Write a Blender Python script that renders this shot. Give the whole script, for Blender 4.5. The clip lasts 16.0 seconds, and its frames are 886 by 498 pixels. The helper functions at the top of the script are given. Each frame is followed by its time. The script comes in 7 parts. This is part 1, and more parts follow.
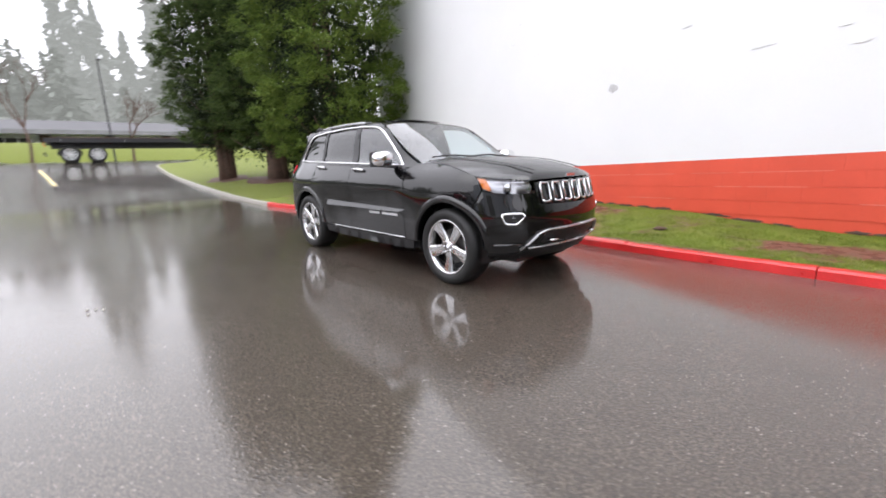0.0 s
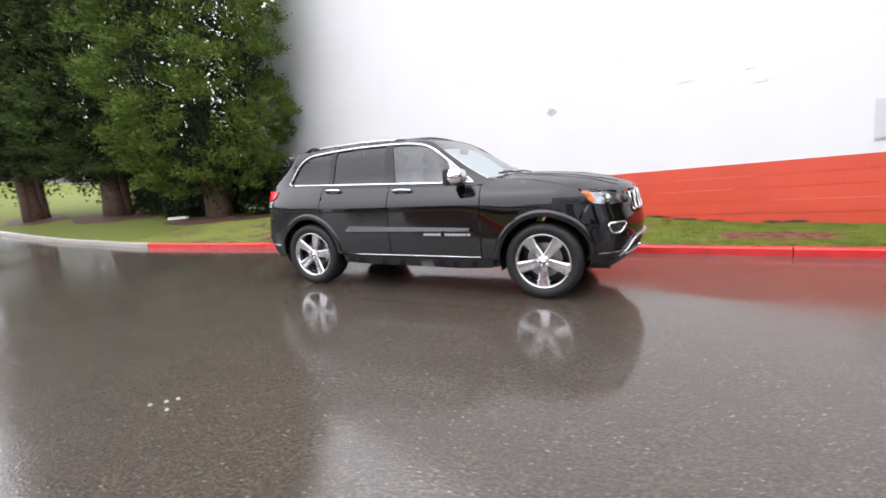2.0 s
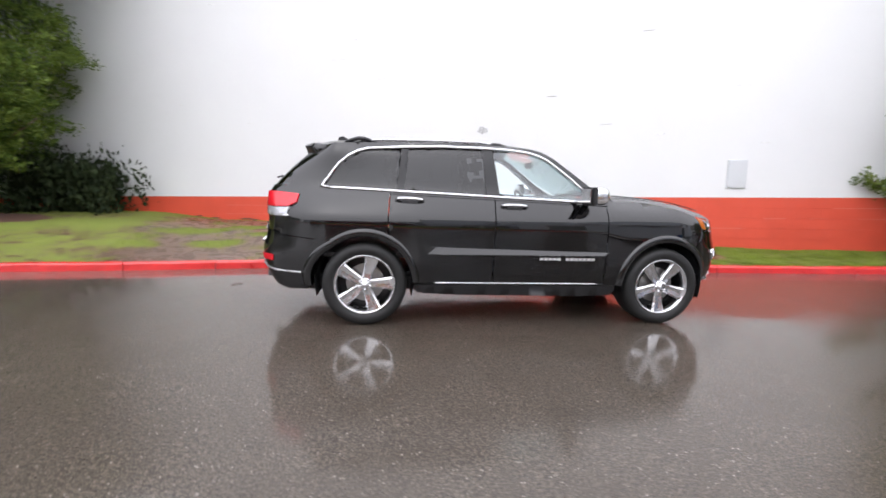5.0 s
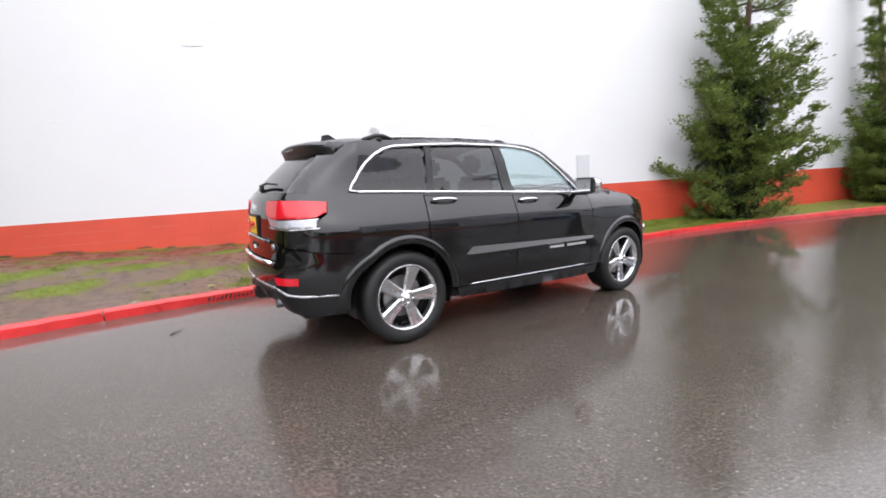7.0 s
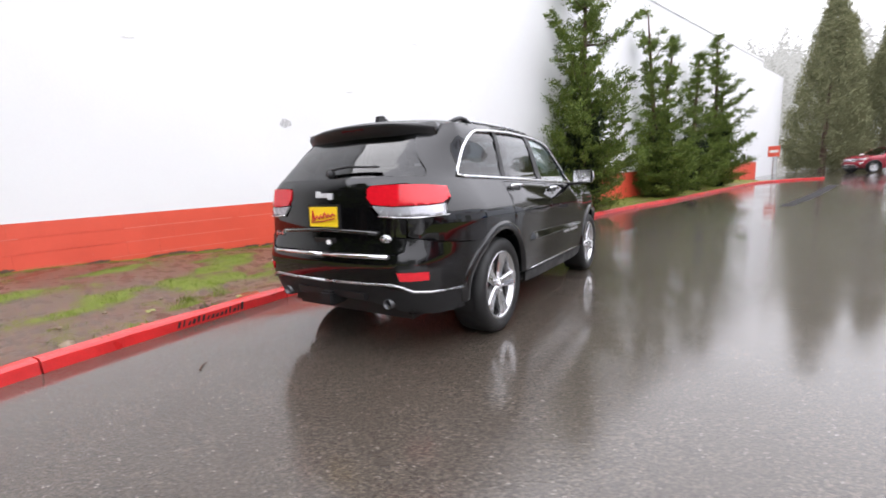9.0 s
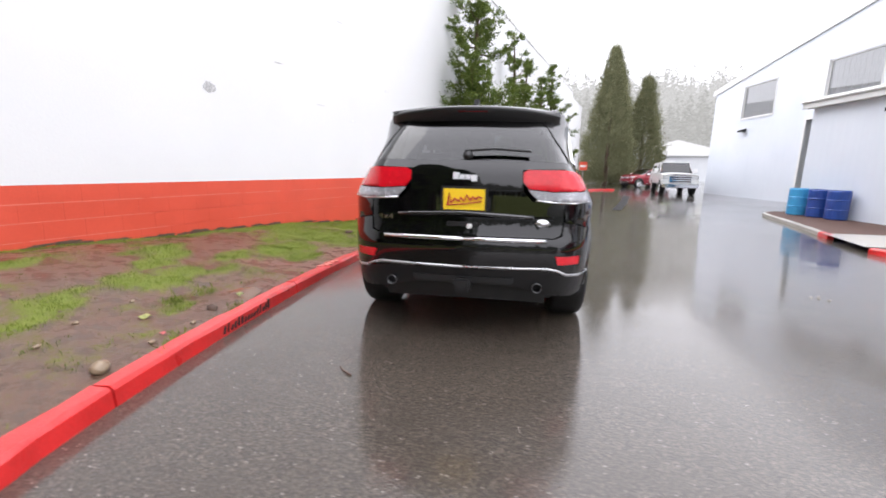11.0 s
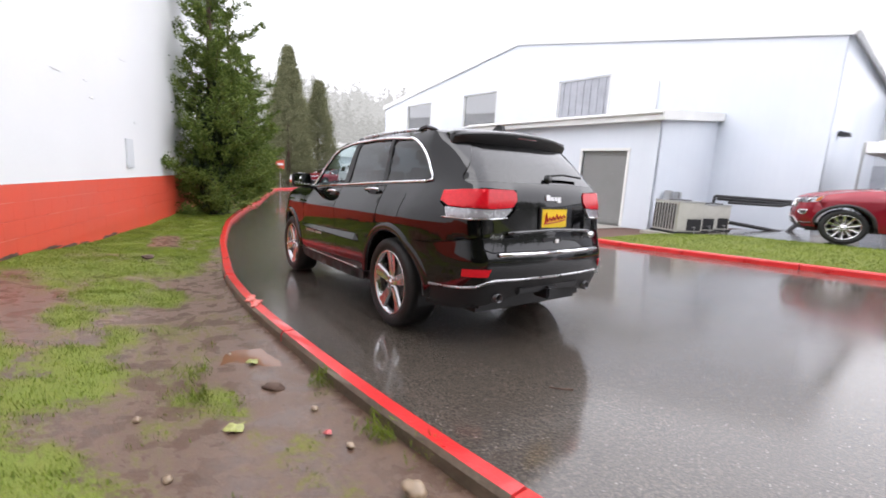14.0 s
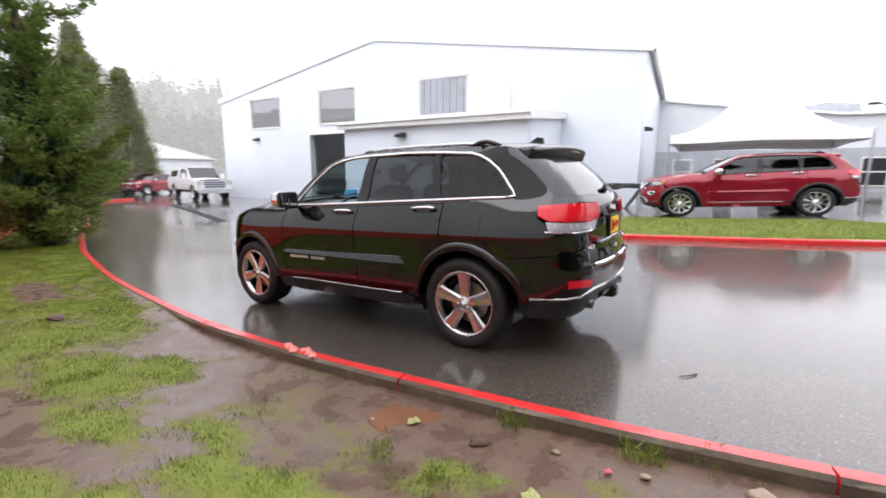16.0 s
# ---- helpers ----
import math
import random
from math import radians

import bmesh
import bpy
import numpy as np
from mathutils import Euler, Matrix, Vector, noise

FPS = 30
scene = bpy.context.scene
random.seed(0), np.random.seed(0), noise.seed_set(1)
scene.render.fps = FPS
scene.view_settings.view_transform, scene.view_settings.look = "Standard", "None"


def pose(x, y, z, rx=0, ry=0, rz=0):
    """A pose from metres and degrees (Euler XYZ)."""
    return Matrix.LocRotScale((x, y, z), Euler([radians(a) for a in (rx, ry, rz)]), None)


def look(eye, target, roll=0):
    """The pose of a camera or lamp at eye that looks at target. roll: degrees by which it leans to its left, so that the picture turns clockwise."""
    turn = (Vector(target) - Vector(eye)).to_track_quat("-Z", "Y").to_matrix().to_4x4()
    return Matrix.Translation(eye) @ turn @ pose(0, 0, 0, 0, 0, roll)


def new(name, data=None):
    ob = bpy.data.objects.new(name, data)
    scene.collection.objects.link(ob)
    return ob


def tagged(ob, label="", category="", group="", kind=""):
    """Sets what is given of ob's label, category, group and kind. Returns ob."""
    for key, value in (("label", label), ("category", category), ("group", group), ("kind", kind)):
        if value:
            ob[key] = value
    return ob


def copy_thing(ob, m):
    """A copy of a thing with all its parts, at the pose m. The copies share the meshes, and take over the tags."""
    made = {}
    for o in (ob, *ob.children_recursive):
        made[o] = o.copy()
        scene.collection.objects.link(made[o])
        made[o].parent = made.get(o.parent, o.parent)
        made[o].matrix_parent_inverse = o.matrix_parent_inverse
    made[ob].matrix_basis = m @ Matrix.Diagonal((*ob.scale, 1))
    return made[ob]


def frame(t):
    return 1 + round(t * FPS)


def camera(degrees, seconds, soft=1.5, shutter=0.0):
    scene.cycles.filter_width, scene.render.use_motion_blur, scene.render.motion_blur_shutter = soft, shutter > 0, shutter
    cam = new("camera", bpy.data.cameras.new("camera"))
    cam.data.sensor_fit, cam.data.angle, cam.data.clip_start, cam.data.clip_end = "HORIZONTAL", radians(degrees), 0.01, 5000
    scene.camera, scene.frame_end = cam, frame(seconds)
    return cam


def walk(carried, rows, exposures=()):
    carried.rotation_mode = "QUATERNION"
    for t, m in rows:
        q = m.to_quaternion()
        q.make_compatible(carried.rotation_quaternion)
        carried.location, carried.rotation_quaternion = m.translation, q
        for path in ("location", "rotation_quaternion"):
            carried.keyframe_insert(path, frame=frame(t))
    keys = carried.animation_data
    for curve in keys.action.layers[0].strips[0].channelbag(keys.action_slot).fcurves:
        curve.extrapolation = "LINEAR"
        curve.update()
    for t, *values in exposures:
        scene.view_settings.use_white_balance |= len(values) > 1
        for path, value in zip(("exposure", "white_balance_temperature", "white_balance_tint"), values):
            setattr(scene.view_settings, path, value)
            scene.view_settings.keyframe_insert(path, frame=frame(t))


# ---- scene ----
cam = camera(92.2, 16, soft=1.7, shutter=0.5)
PATH = [
    (0, (4.529, -3.795, 1.075), (3.082, -2.462, 0.715), -3.2),
    (0.5, (4.08, -4.219, 1.107), (2.801, -2.714, 0.792), -4.9),
    (1, (3.537, -4.561, 1.142), (2.345, -2.988, 0.819), -5.8),
    (1.5, (2.973, -4.871, 1.179), (1.952, -3.17, 0.927), -5.2),
    (2, (2.375, -5.072, 1.189), (1.524, -3.288, 0.882), -5.6),
    (2.5, (1.776, -5.24, 1.227), (1.13, -3.366, 0.962), -5.0),
    (3, (1.211, -5.309, 1.26), (0.745, -3.391, 0.935), -5.3),
    (3.5, (0.651, -5.266, 1.272), (0.264, -3.328, 0.962), -4.3),
    (6, (-2.24, -4.423, 1.446), (-1.459, -2.614, 1.105), -1.6),
    (6.5, (-2.635, -4.267, 1.409), (-1.668, -2.557, 1.034), -3.6),
    (7, (-3.027, -3.936, 1.404), (-1.953, -2.281, 1.072), -3.3),
    (7.5, (-3.471, -3.617, 1.408), (-2.168, -2.136, 1.08), -3.0),
    (8, (-3.814, -3.188, 1.385), (-2.41, -1.801, 1.062), -3.2),
    (8.5, (-4.227, -2.792, 1.379), (-2.642, -1.609, 1.077), -2.6),
    (9, (-4.511, -2.321, 1.354), (-2.845, -1.271, 1.006), -3.1),
    (9.5, (-4.797, -1.841, 1.327), (-3.016, -0.973, 1.052), -1.4),
    (9.7, (-4.918, -1.657, 1.335), (-3.082, -0.932, 1.01), -1.5),
    (11.8, (-5.272, 0.561, 1.291), (-3.301, 0.48, 0.963), 1.7),
    (12, (-5.273, 0.765, 1.3), (-3.318, 0.516, 0.961), 1.3),
    (12.5, (-5.162, 1.269, 1.3), (-3.235, 0.85, 0.967), -0.1),
    (13, (-5.041, 1.746, 1.289), (-3.181, 1.057, 1.033), 2.0),
    (13.5, (-4.904, 2.214, 1.329), (-3.184, 1.236, 1.038), 3.2),
    (14, (-4.613, 2.62, 1.366), (-3.003, 1.482, 1.033), 3.3),
    (14.5, (-4.357, 3.026, 1.406), (-2.896, 1.689, 1.128), 4.1),
    (15, (-4.018, 3.337, 1.427), (-2.721, 1.853, 1.085), 1.0),
    (15.5, (-3.592, 3.592, 1.455), (-2.33, 2.077, 1.121), 0.6),
    (16, (-3.19, 3.85, 1.487), (-2.095, 2.21, 1.151), 0.4),
]
walk(cam, [(t, look(eye, target, roll)) for t, eye, target, roll in PATH])
# ---------- world and light ----------
world = bpy.data.worlds.new("overcast_sky")
scene.world = world
world.use_nodes = True
wn = world.node_tree.nodes
wl = world.node_tree.links
sky = wn.new("ShaderNodeTexSky")
sky.sky_type = "NISHITA"
sky.sun_disc = False
sky.sun_elevation, sky.sun_rotation = radians(50), radians(200)
sky.air_density, sky.dust_density = 1.0, 4.0
grey = wn.new("ShaderNodeHueSaturation")
grey.inputs["Saturation"].default_value = 0.12
wl.new(sky.outputs[0], grey.inputs["Color"])
cloud = wn.new("ShaderNodeMix")
cloud.data_type = "RGBA"
cloud.inputs["Factor"].default_value = 0.82
wl.new(grey.outputs[0], cloud.inputs["A"])
cloud.inputs["B"].default_value = (18.7, 18.6, 20.3, 1)
# an overcast dome is dimmest at the horizon and brightest overhead
dome = wn.new("ShaderNodeTexCoord")
rise = wn.new("ShaderNodeSeparateXYZ")
wl.new(dome.outputs["Generated"], rise.inputs[0])
lift = wn.new("ShaderNodeMath")
lift.operation, lift.use_clamp = "MULTIPLY_ADD", False
wl.new(rise.outputs[2], lift.inputs[0])
lift.inputs[1].default_value, lift.inputs[2].default_value = 0.80, 0.72
floor_ = wn.new("ShaderNodeMath")
floor_.operation = "MAXIMUM"
wl.new(lift.outputs[0], floor_.inputs[0])
floor_.inputs[1].default_value = 0.72
veil = wn.new("ShaderNodeVectorMath")
veil.operation = "SCALE"
wl.new(cloud.outputs["Result"], veil.inputs[0])
wl.new(floor_.outputs[0], veil.inputs["Scale"])
wl.new(veil.outputs[0], wn["Background"].inputs["Color"])
wn["Background"].inputs["Strength"].default_value = 0.146
sun = bpy.data.lights.new("sun", "SUN")
sun.energy, sun.angle, sun.color = 0.55, radians(40), (1.0, 0.97, 0.93)
sun_ob = new("sun", sun)
sun_ob.rotation_euler = (radians(40), 0, radians(160))
tagged(sun_ob, kind="structure")


# ---------- materials ----------
class Nodes:
    """A material's node tree with short calls."""

    def __init__(self, name):
        self.mat = bpy.data.materials.new(name)
        self.mat.use_nodes = True
        self.t = self.mat.node_tree
        self.bsdf = self.t.nodes["Principled BSDF"]
        self.coords = None

    def set(self, **kw):
        for k, v in kw.items():
            k = k.replace("_", " ")
            for i in self.bsdf.inputs:
                if i.name.lower() == k.lower():
                    if isinstance(v, bpy.types.NodeSocket):
                        self.t.links.new(v, i)
                    else:
                        i.default_value = (*v, 1) if isinstance(v, tuple) and len(v) == 3 else v
        return self

    def node(self, kind, **kw):
        n = self.t.nodes.new("ShaderNode" + kind)
        for k, v in kw.items():
            if isinstance(v, bpy.types.NodeSocket):
                self.t.links.new(v, n.inputs[k])
            elif k in n.inputs:
                n.inputs[k].default_value = v
        return n

    def place(self):
        if self.coords is None:
            self.coords = self.t.nodes.new("ShaderNodeNewGeometry").outputs["Position"]
        return self.coords

    def local(self):
        return self.t.nodes.new("ShaderNodeTexCoord").outputs["Object"]

    def noise(self, scale, detail=4, rough=0.55, at=None, stretch=None):
        at = at or self.place()
        if stretch:
            m = self.t.nodes.new("ShaderNodeMapping")
            m.inputs["Scale"].default_value = stretch
            self.t.links.new(at, m.inputs[0])
            at = m.outputs[0]
        return self.node("TexNoise", Vector=at, Scale=scale, Detail=detail, Roughness=rough).outputs["Fac"]

    def ramp(self, fac, *stops):
        n = self.t.nodes.new("ShaderNodeValToRGB")
        self.t.links.new(fac, n.inputs[0])
        e = n.color_ramp.elements
        while len(e) < len(stops):
            e.new(0.5)
        for el, (p, col) in zip(e, stops):
            el.position = p
            el.color = (*col, 1) if isinstance(col, tuple) else (col, col, col, 1)
        return n.outputs[0]

    def mix(self, fac, a, b, mode="MIX"):
        n = self.t.nodes.new("ShaderNodeMix")
        n.data_type, n.blend_type = "RGBA", mode
        for sock, v in (("Factor", fac), ("A", a), ("B", b)):
            i = [q for q in n.inputs if q.name == sock and q.enabled][0]
            if isinstance(v, bpy.types.NodeSocket):
                self.t.links.new(v, i)
            else:
                i.default_value = (*v, 1) if isinstance(v, tuple) else v
        return [o for o in n.outputs if o.enabled][0]

    def bump(self, height, strength=0.3, distance=0.01, sock="Normal"):
        b = self.node("Bump", Strength=strength, Distance=distance, Height=height)
        self.t.links.new(b.outputs[0], [i for i in self.bsdf.inputs if i.name == sock][0])
        return self


def paint(name, colour, rough=0.5, metal=0.0, vary=0.12, scale=6.0, fine=60.0, bump=0.15, coat=0.0, local=False):
    """A plain surface with stains, grain and fine relief."""
    n = Nodes(name)
    at = n.local() if local else None
    big, small = n.noise(scale, at=at), n.noise(fine, 3, at=at)
    dark = tuple(c * (1 - vary) for c in colour)
    light = tuple(min(1, c * (1 + vary)) for c in colour)
    c1 = n.ramp(big, (0.3, dark), (0.7, light))
    c2 = n.mix(0.25, c1, n.ramp(small, (0.3, dark), (0.7, light)))
    r = n.ramp(big, (0.25, max(0.02, rough - 0.08)), (0.75, min(1, rough + 0.08)))
    n.set(Base_Color=c2, Roughness=r, Metallic=metal, Coat_Weight=coat, Coat_Roughness=0.04)
    if bump:
        n.bump(small, bump, 0.004)
    return n.mat


def asphalt(name, wet=1.0):
    """Wet tarmac: dark binder, pale stone chips, a film of water that pools in the hollows."""
    n = Nodes(name)
    grain = n.noise(70, 4, 0.8)
    chip_d = n.node("TexVoronoi", Vector=n.place(), Scale=46.0).outputs["Distance"]
    chip_pick = n.noise(27, 2)
    patch, stain, wide = n.noise(0.5, 5, 0.6), n.noise(2.6, 4), n.noise(0.12, 3)
    base = n.ramp(grain, (0.32, (0.013, 0.0105, 0.008)), (0.5, (0.058, 0.048, 0.038)), (0.70, (0.20, 0.166, 0.132)))
    base = n.mix(n.ramp(stain, (0.35, 0.0), (0.75, 0.55)), base, (0.052, 0.042, 0.033))
    dot = n.ramp(chip_d, (0.10, 1.0), (0.42, 0.0))
    pick = n.ramp(chip_pick, (0.58, 0.0), (0.64, 1.0))
    base = n.mix(n.mix(1.0, n.ramp(chip_d, (0.16, 1.0), (0.30, 0.0)), pick, "MULTIPLY"), base, (0.30, 0.27, 0.23))
    pool = n.mix(0.35, n.ramp(patch, (0.44, 0.0), (0.64, 1.0)), n.ramp(wide, (0.4, 0.0), (0.6, 1.0)))
    n.set(Base_Color=base, Roughness=n.ramp(grain, (0.2, 0.3), (0.8, 0.6)), Specular_IOR_Level=0.08)
    n.set(Coat_Weight=wet, Coat_IOR=1.56, Coat_Roughness=n.ramp(pool, (0.0, 0.11), (1.0, 0.03)))
    rough = n.mix(0.55, grain, dot)
    n.bump(rough, 0.8, 0.010)
    film = n.mix(n.ramp(pool, (0.15, 0.0), (1.0, 0.93)), rough, (0.5, 0.5, 0.5))
    n.bump(film, 0.16, 0.004, "Coat Normal")
    return n.mat


def verge_ground(name, lush=False):
    """Turf over mud; the mesh's "turf" value says where grass grows."""
    n = Nodes(name)
    at = n.t.nodes.new("ShaderNodeAttribute")
    at.attribute_name = "turf"
    mid, fine, tiny = n.noise(6, 4, 0.6), n.noise(38, 4, 0.7), n.noise(150, 2, 0.7)
    jit = n.node("Math")
    jit.operation = "MULTIPLY_ADD"
    n.t.links.new(n.mix(0.5, mid, fine), jit.inputs[0])
    jit.inputs[1].default_value = 0.95
    half = n.node("Math")
    half.operation = "MULTIPLY"
    n.t.links.new(at.outputs["Fac"], half.inputs[0])
    half.inputs[1].default_value = 0.5
    n.t.links.new(half.outputs[0], jit.inputs[2])
    mask = n.ramp(jit.outputs[0], (0.62, 0.0), (0.78, 1.0)) if not lush else n.ramp(mid, (0.0, 1.0), (1.0, 1.0))
    grass = n.mix(n.ramp(tiny, (0.3, 0.0), (0.7, 1.0)), (0.085, 0.128, 0.018), (0.215, 0.265, 0.046))
    grass = n.mix(n.ramp(mid, (0.35, 0.0), (0.7, 0.6)), grass, (0.185, 0.185, 0.045))
    if lush:
        grass = n.mix(1.0, grass, (0.80, 0.78, 0.82), "MULTIPLY")
    mud = n.mix(n.ramp(mid, (0.3, 0.0), (0.7, 1.0)), (0.072, 0.037, 0.021), (0.140, 0.080, 0.050))
    mud = n.mix(n.ramp(fine, (0.5, 0.0), (0.72, 0.7)), mud, (0.165, 0.105, 0.070))
    mud = n.mix(n.ramp(tiny, (0.62, 0.0), (0.75, 0.6)), mud, (0.40, 0.35, 0.29))
    n.set(Base_Color=n.mix(mask, mud, grass), Roughness=n.ramp(mask, (0.0, 0.5), (1.0, 0.85)), Specular_IOR_Level=0.25, Coat_Weight=n.ramp(mask, (0.1, 0.55), (0.5, 0.0)), Coat_Roughness=n.ramp(mid, (0.36, 0.10), (0.56, 0.40)))
    n.bump(n.mix(0.4, fine, tiny), 0.8, 0.02)
    return n.mat


def leafy(name, a, b, rough=0.55, deep=0.5):
    n = Nodes(name)
    isl = n.t.nodes.new("ShaderNodeNewGeometry").outputs["Random Per Island"]
    big = n.noise(2.4, 3)
    c = n.mix(isl, a, b)
    c = n.mix(n.ramp(big, (0.42, 0.0), (0.62, deep)), c, tuple(v * 0.5 for v in a))
    n.set(Base_Color=c, Roughness=rough, Specular_IOR_Level=0.12)
    return n.mat


def glass(name, tint, base_gloss=1.45):
    n = Nodes(name)
    t = n.t
    tr = t.nodes.new("ShaderNodeBsdfTransparent")
    tr.inputs[0].default_value = (*tint, 1)
    gl = t.nodes.new("ShaderNodeBsdfGlossy")
    gl.inputs["Roughness"].default_value = 0.015
    lw = t.nodes.new("ShaderNodeLayerWeight")
    lw.inputs["Blend"].default_value = 0.5
    pw = n.node("Math", Value=0.0)
    pw.operation = "POWER"
    t.links.new(lw.outputs["Facing"], pw.inputs[0])
    pw.inputs[1].default_value = 3.5
    fr = n.node("Math")
    fr.operation = "MULTIPLY_ADD"
    t.links.new(pw.outputs[0], fr.inputs[0])
    fr.inputs[1].default_value, fr.inputs[2].default_value = 0.85, (base_gloss - 1) * 0.13
    mx = t.nodes.new("ShaderNodeMixShader")
    t.links.new(fr.outputs[0], mx.inputs[0])
    t.links.new(tr.outputs[0], mx.inputs[1])
    t.links.new(gl.outputs[0], mx.inputs[2])
    t.links.new(mx.outputs[0], t.nodes["Material Output"].inputs[0])
    return n.mat


def car_paint(name, colour, metal=0.35):
    n = Nodes(name)
    flake = n.noise(900, 1, at=n.local())
    c = n.mix(n.ramp(flake, (0.45, 0.0), (0.65, 1.0)), colour, tuple(min(1, v * 1.4 + 0.001) for v in colour))
    n.set(Base_Color=c, Metallic=metal, Specular_IOR_Level=0.68)
    # beads of rain, thickest on what faces up
    bead = n.node("TexVoronoi", Vector=n.local(), Scale=95.0)
    drop = n.ramp(bead.outputs["Distance"], (0.0, 1.0), (0.42, 0.0))
    lie = n.node("SeparateXYZ", Vector=n.t.nodes.new("ShaderNodeNewGeometry").outputs["Normal"]).outputs[2]
    wet = n.ramp(lie, (0.6, 0.0), (0.95, 0.7))
    n.bump(n.mix(1.0, drop, wet, "MULTIPLY"), 0.25, 0.003)
    n.set(Roughness=n.ramp(lie, (0.5, 0.03), (0.95, 0.22)))
    return n.mat


M_ASPHALT = asphalt("wet_asphalt")
M_VERGE = verge_ground("muddy_turf")
M_TURF = verge_ground("green_turf", True)
M_BARK = paint("bark_mulch", (0.075, 0.034, 0.022), 0.75, vary=0.5, scale=14, fine=55, bump=0.8)
M_RED = paint("red_masonry_paint", (0.68, 0.085, 0.045), 0.45, vary=0.10, scale=1.6, fine=45, bump=0.35)
M_WHITE = paint("white_masonry_paint", (0.77, 0.775, 0.78), 0.55, vary=0.025, scale=0.7, fine=35, bump=0.3)
M_KERBRED = paint("red_kerb_paint", (0.60, 0.022, 0.022), 0.33, vary=0.22, scale=4, fine=60, bump=0.5, coat=0.35)
M_KERBBACK = paint("mossy_concrete", (0.13, 0.10, 0.07), 0.6, vary=0.45, scale=5, fine=40, bump=0.8)
M_CONC = paint("wet_concrete", (0.36, 0.34, 0.30), 0.4, vary=0.2, scale=3, fine=60, bump=0.4, coat=0.25)
M_SIDING = paint("pale_blue_siding", (0.66, 0.72, 0.80), 0.45, vary=0.035, scale=0.5, fine=20, bump=0.08)
M_TRIM = paint("off_white_trim", (0.74, 0.74, 0.72), 0.45, vary=0.05, scale=1.5, fine=30, bump=0.1)
M_GREYDOOR = paint("grey_door_paint", (0.23, 0.23, 0.225), 0.45, vary=0.06, scale=1.5, bump=0.1)
# near-black for what lies behind openings: indoor shade put into the colour
M_DARK = paint("interior_shade", (0.008, 0.008, 0.009), 0.7, vary=0.3, scale=2, bump=0)
M_BARKWOOD = paint("tree_bark", (0.085, 0.05, 0.035), 0.8, vary=0.4, scale=7, fine=35, bump=0.9)
M_CEDAR_A = leafy("yellow_green_cedar", (0.066, 0.118, 0.022), (0.205, 0.270, 0.055))
M_CEDAR_B = leafy("dark_cedar", (0.042, 0.074, 0.022), (0.125, 0.170, 0.050))
M_PINE = leafy("pine_needles", (0.074, 0.122, 0.025), (0.240, 0.300, 0.072))
# dark shrub green; also shade put into the tree crowns' inner leaves
M_SHRUB_SHADE = leafy("shrub_and_crown_shade", (0.014, 0.024, 0.01), (0.04, 0.055, 0.022))
# far cedars: olive paled, distance haze put into the leaf colour
M_FARTREE = leafy("haze_pale_cedar", (0.17, 0.18, 0.095), (0.25, 0.25, 0.145), 0.9, 0.25)


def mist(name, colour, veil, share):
    """Far woods, their bright mist put into the base colour and an even glow."""
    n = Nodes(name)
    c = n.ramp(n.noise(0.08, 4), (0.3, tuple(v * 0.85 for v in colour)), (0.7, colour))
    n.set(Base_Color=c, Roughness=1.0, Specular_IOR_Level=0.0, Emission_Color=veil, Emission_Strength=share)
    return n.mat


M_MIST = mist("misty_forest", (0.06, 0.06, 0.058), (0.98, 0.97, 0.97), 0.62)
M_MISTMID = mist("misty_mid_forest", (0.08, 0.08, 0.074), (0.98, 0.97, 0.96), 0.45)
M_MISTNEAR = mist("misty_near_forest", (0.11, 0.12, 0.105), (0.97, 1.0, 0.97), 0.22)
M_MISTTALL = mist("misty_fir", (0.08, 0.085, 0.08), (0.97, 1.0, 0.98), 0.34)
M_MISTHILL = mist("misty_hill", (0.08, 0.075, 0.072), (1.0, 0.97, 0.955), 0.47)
M_PANE = glass("dirty_pane", (0.72, 0.73, 0.73), 2.9)
M_STEEL = paint("galvanised_steel", (0.55, 0.56, 0.56), 0.35, 0.8, vary=0.12, scale=6, bump=0.1)
M_BLACKMETAL = paint("black_metal", (0.025, 0.025, 0.027), 0.4, 0.3, vary=0.2, bump=0.1)
M_BEIGE = paint("beige_enamel", (0.50, 0.49, 0.44), 0.4, vary=0.08, scale=5, bump=0.1)
M_BLUE = paint("blue_plastic", (0.02, 0.06, 0.26), 0.35, vary=0.1, bump=0.1)
M_CYAN = paint("light_blue_plastic", (0.05, 0.30, 0.55), 0.35, vary=0.1, bump=0.1)
M_TENT = paint("white_tent_fabric", (0.86, 0.86, 0.87), 0.6, vary=0.02, scale=1, bump=0.05)
M_ROOFING = paint("grey_roofing", (0.20, 0.20, 0.21), 0.7, vary=0.2, scale=1, fine=12, bump=0.3)
M_PALEWALL = paint("pale_render", (0.62, 0.64, 0.66), 0.7, vary=0.06, scale=1, bump=0.1)


# ---------- mesh helpers ----------
def mesh_of(name, bm, mat, smooth=False):
    me = bpy.data.meshes.new(name)
    bmesh.ops.recalc_face_normals(bm, faces=bm.faces)
    bm.to_mesh(me)
    bm.free()
    if mat:
        me.materials.append(mat)
    if smooth:
        for p in me.polygons:
            p.use_smooth = True
    return me


def part(name, bm, mat, parent=None, label="", smooth=False):
    ob = new(name, mesh_of(name, bm, mat, smooth))
    if parent:
        ob.parent = parent
    if label:
        ob["label"] = label
    return ob


def thing(name, label, category, at=None, group="", kind=""):
    ob = new(name)
    if at is not None:
        ob.matrix_basis = at
    return tagged(ob, label, category, group, kind)


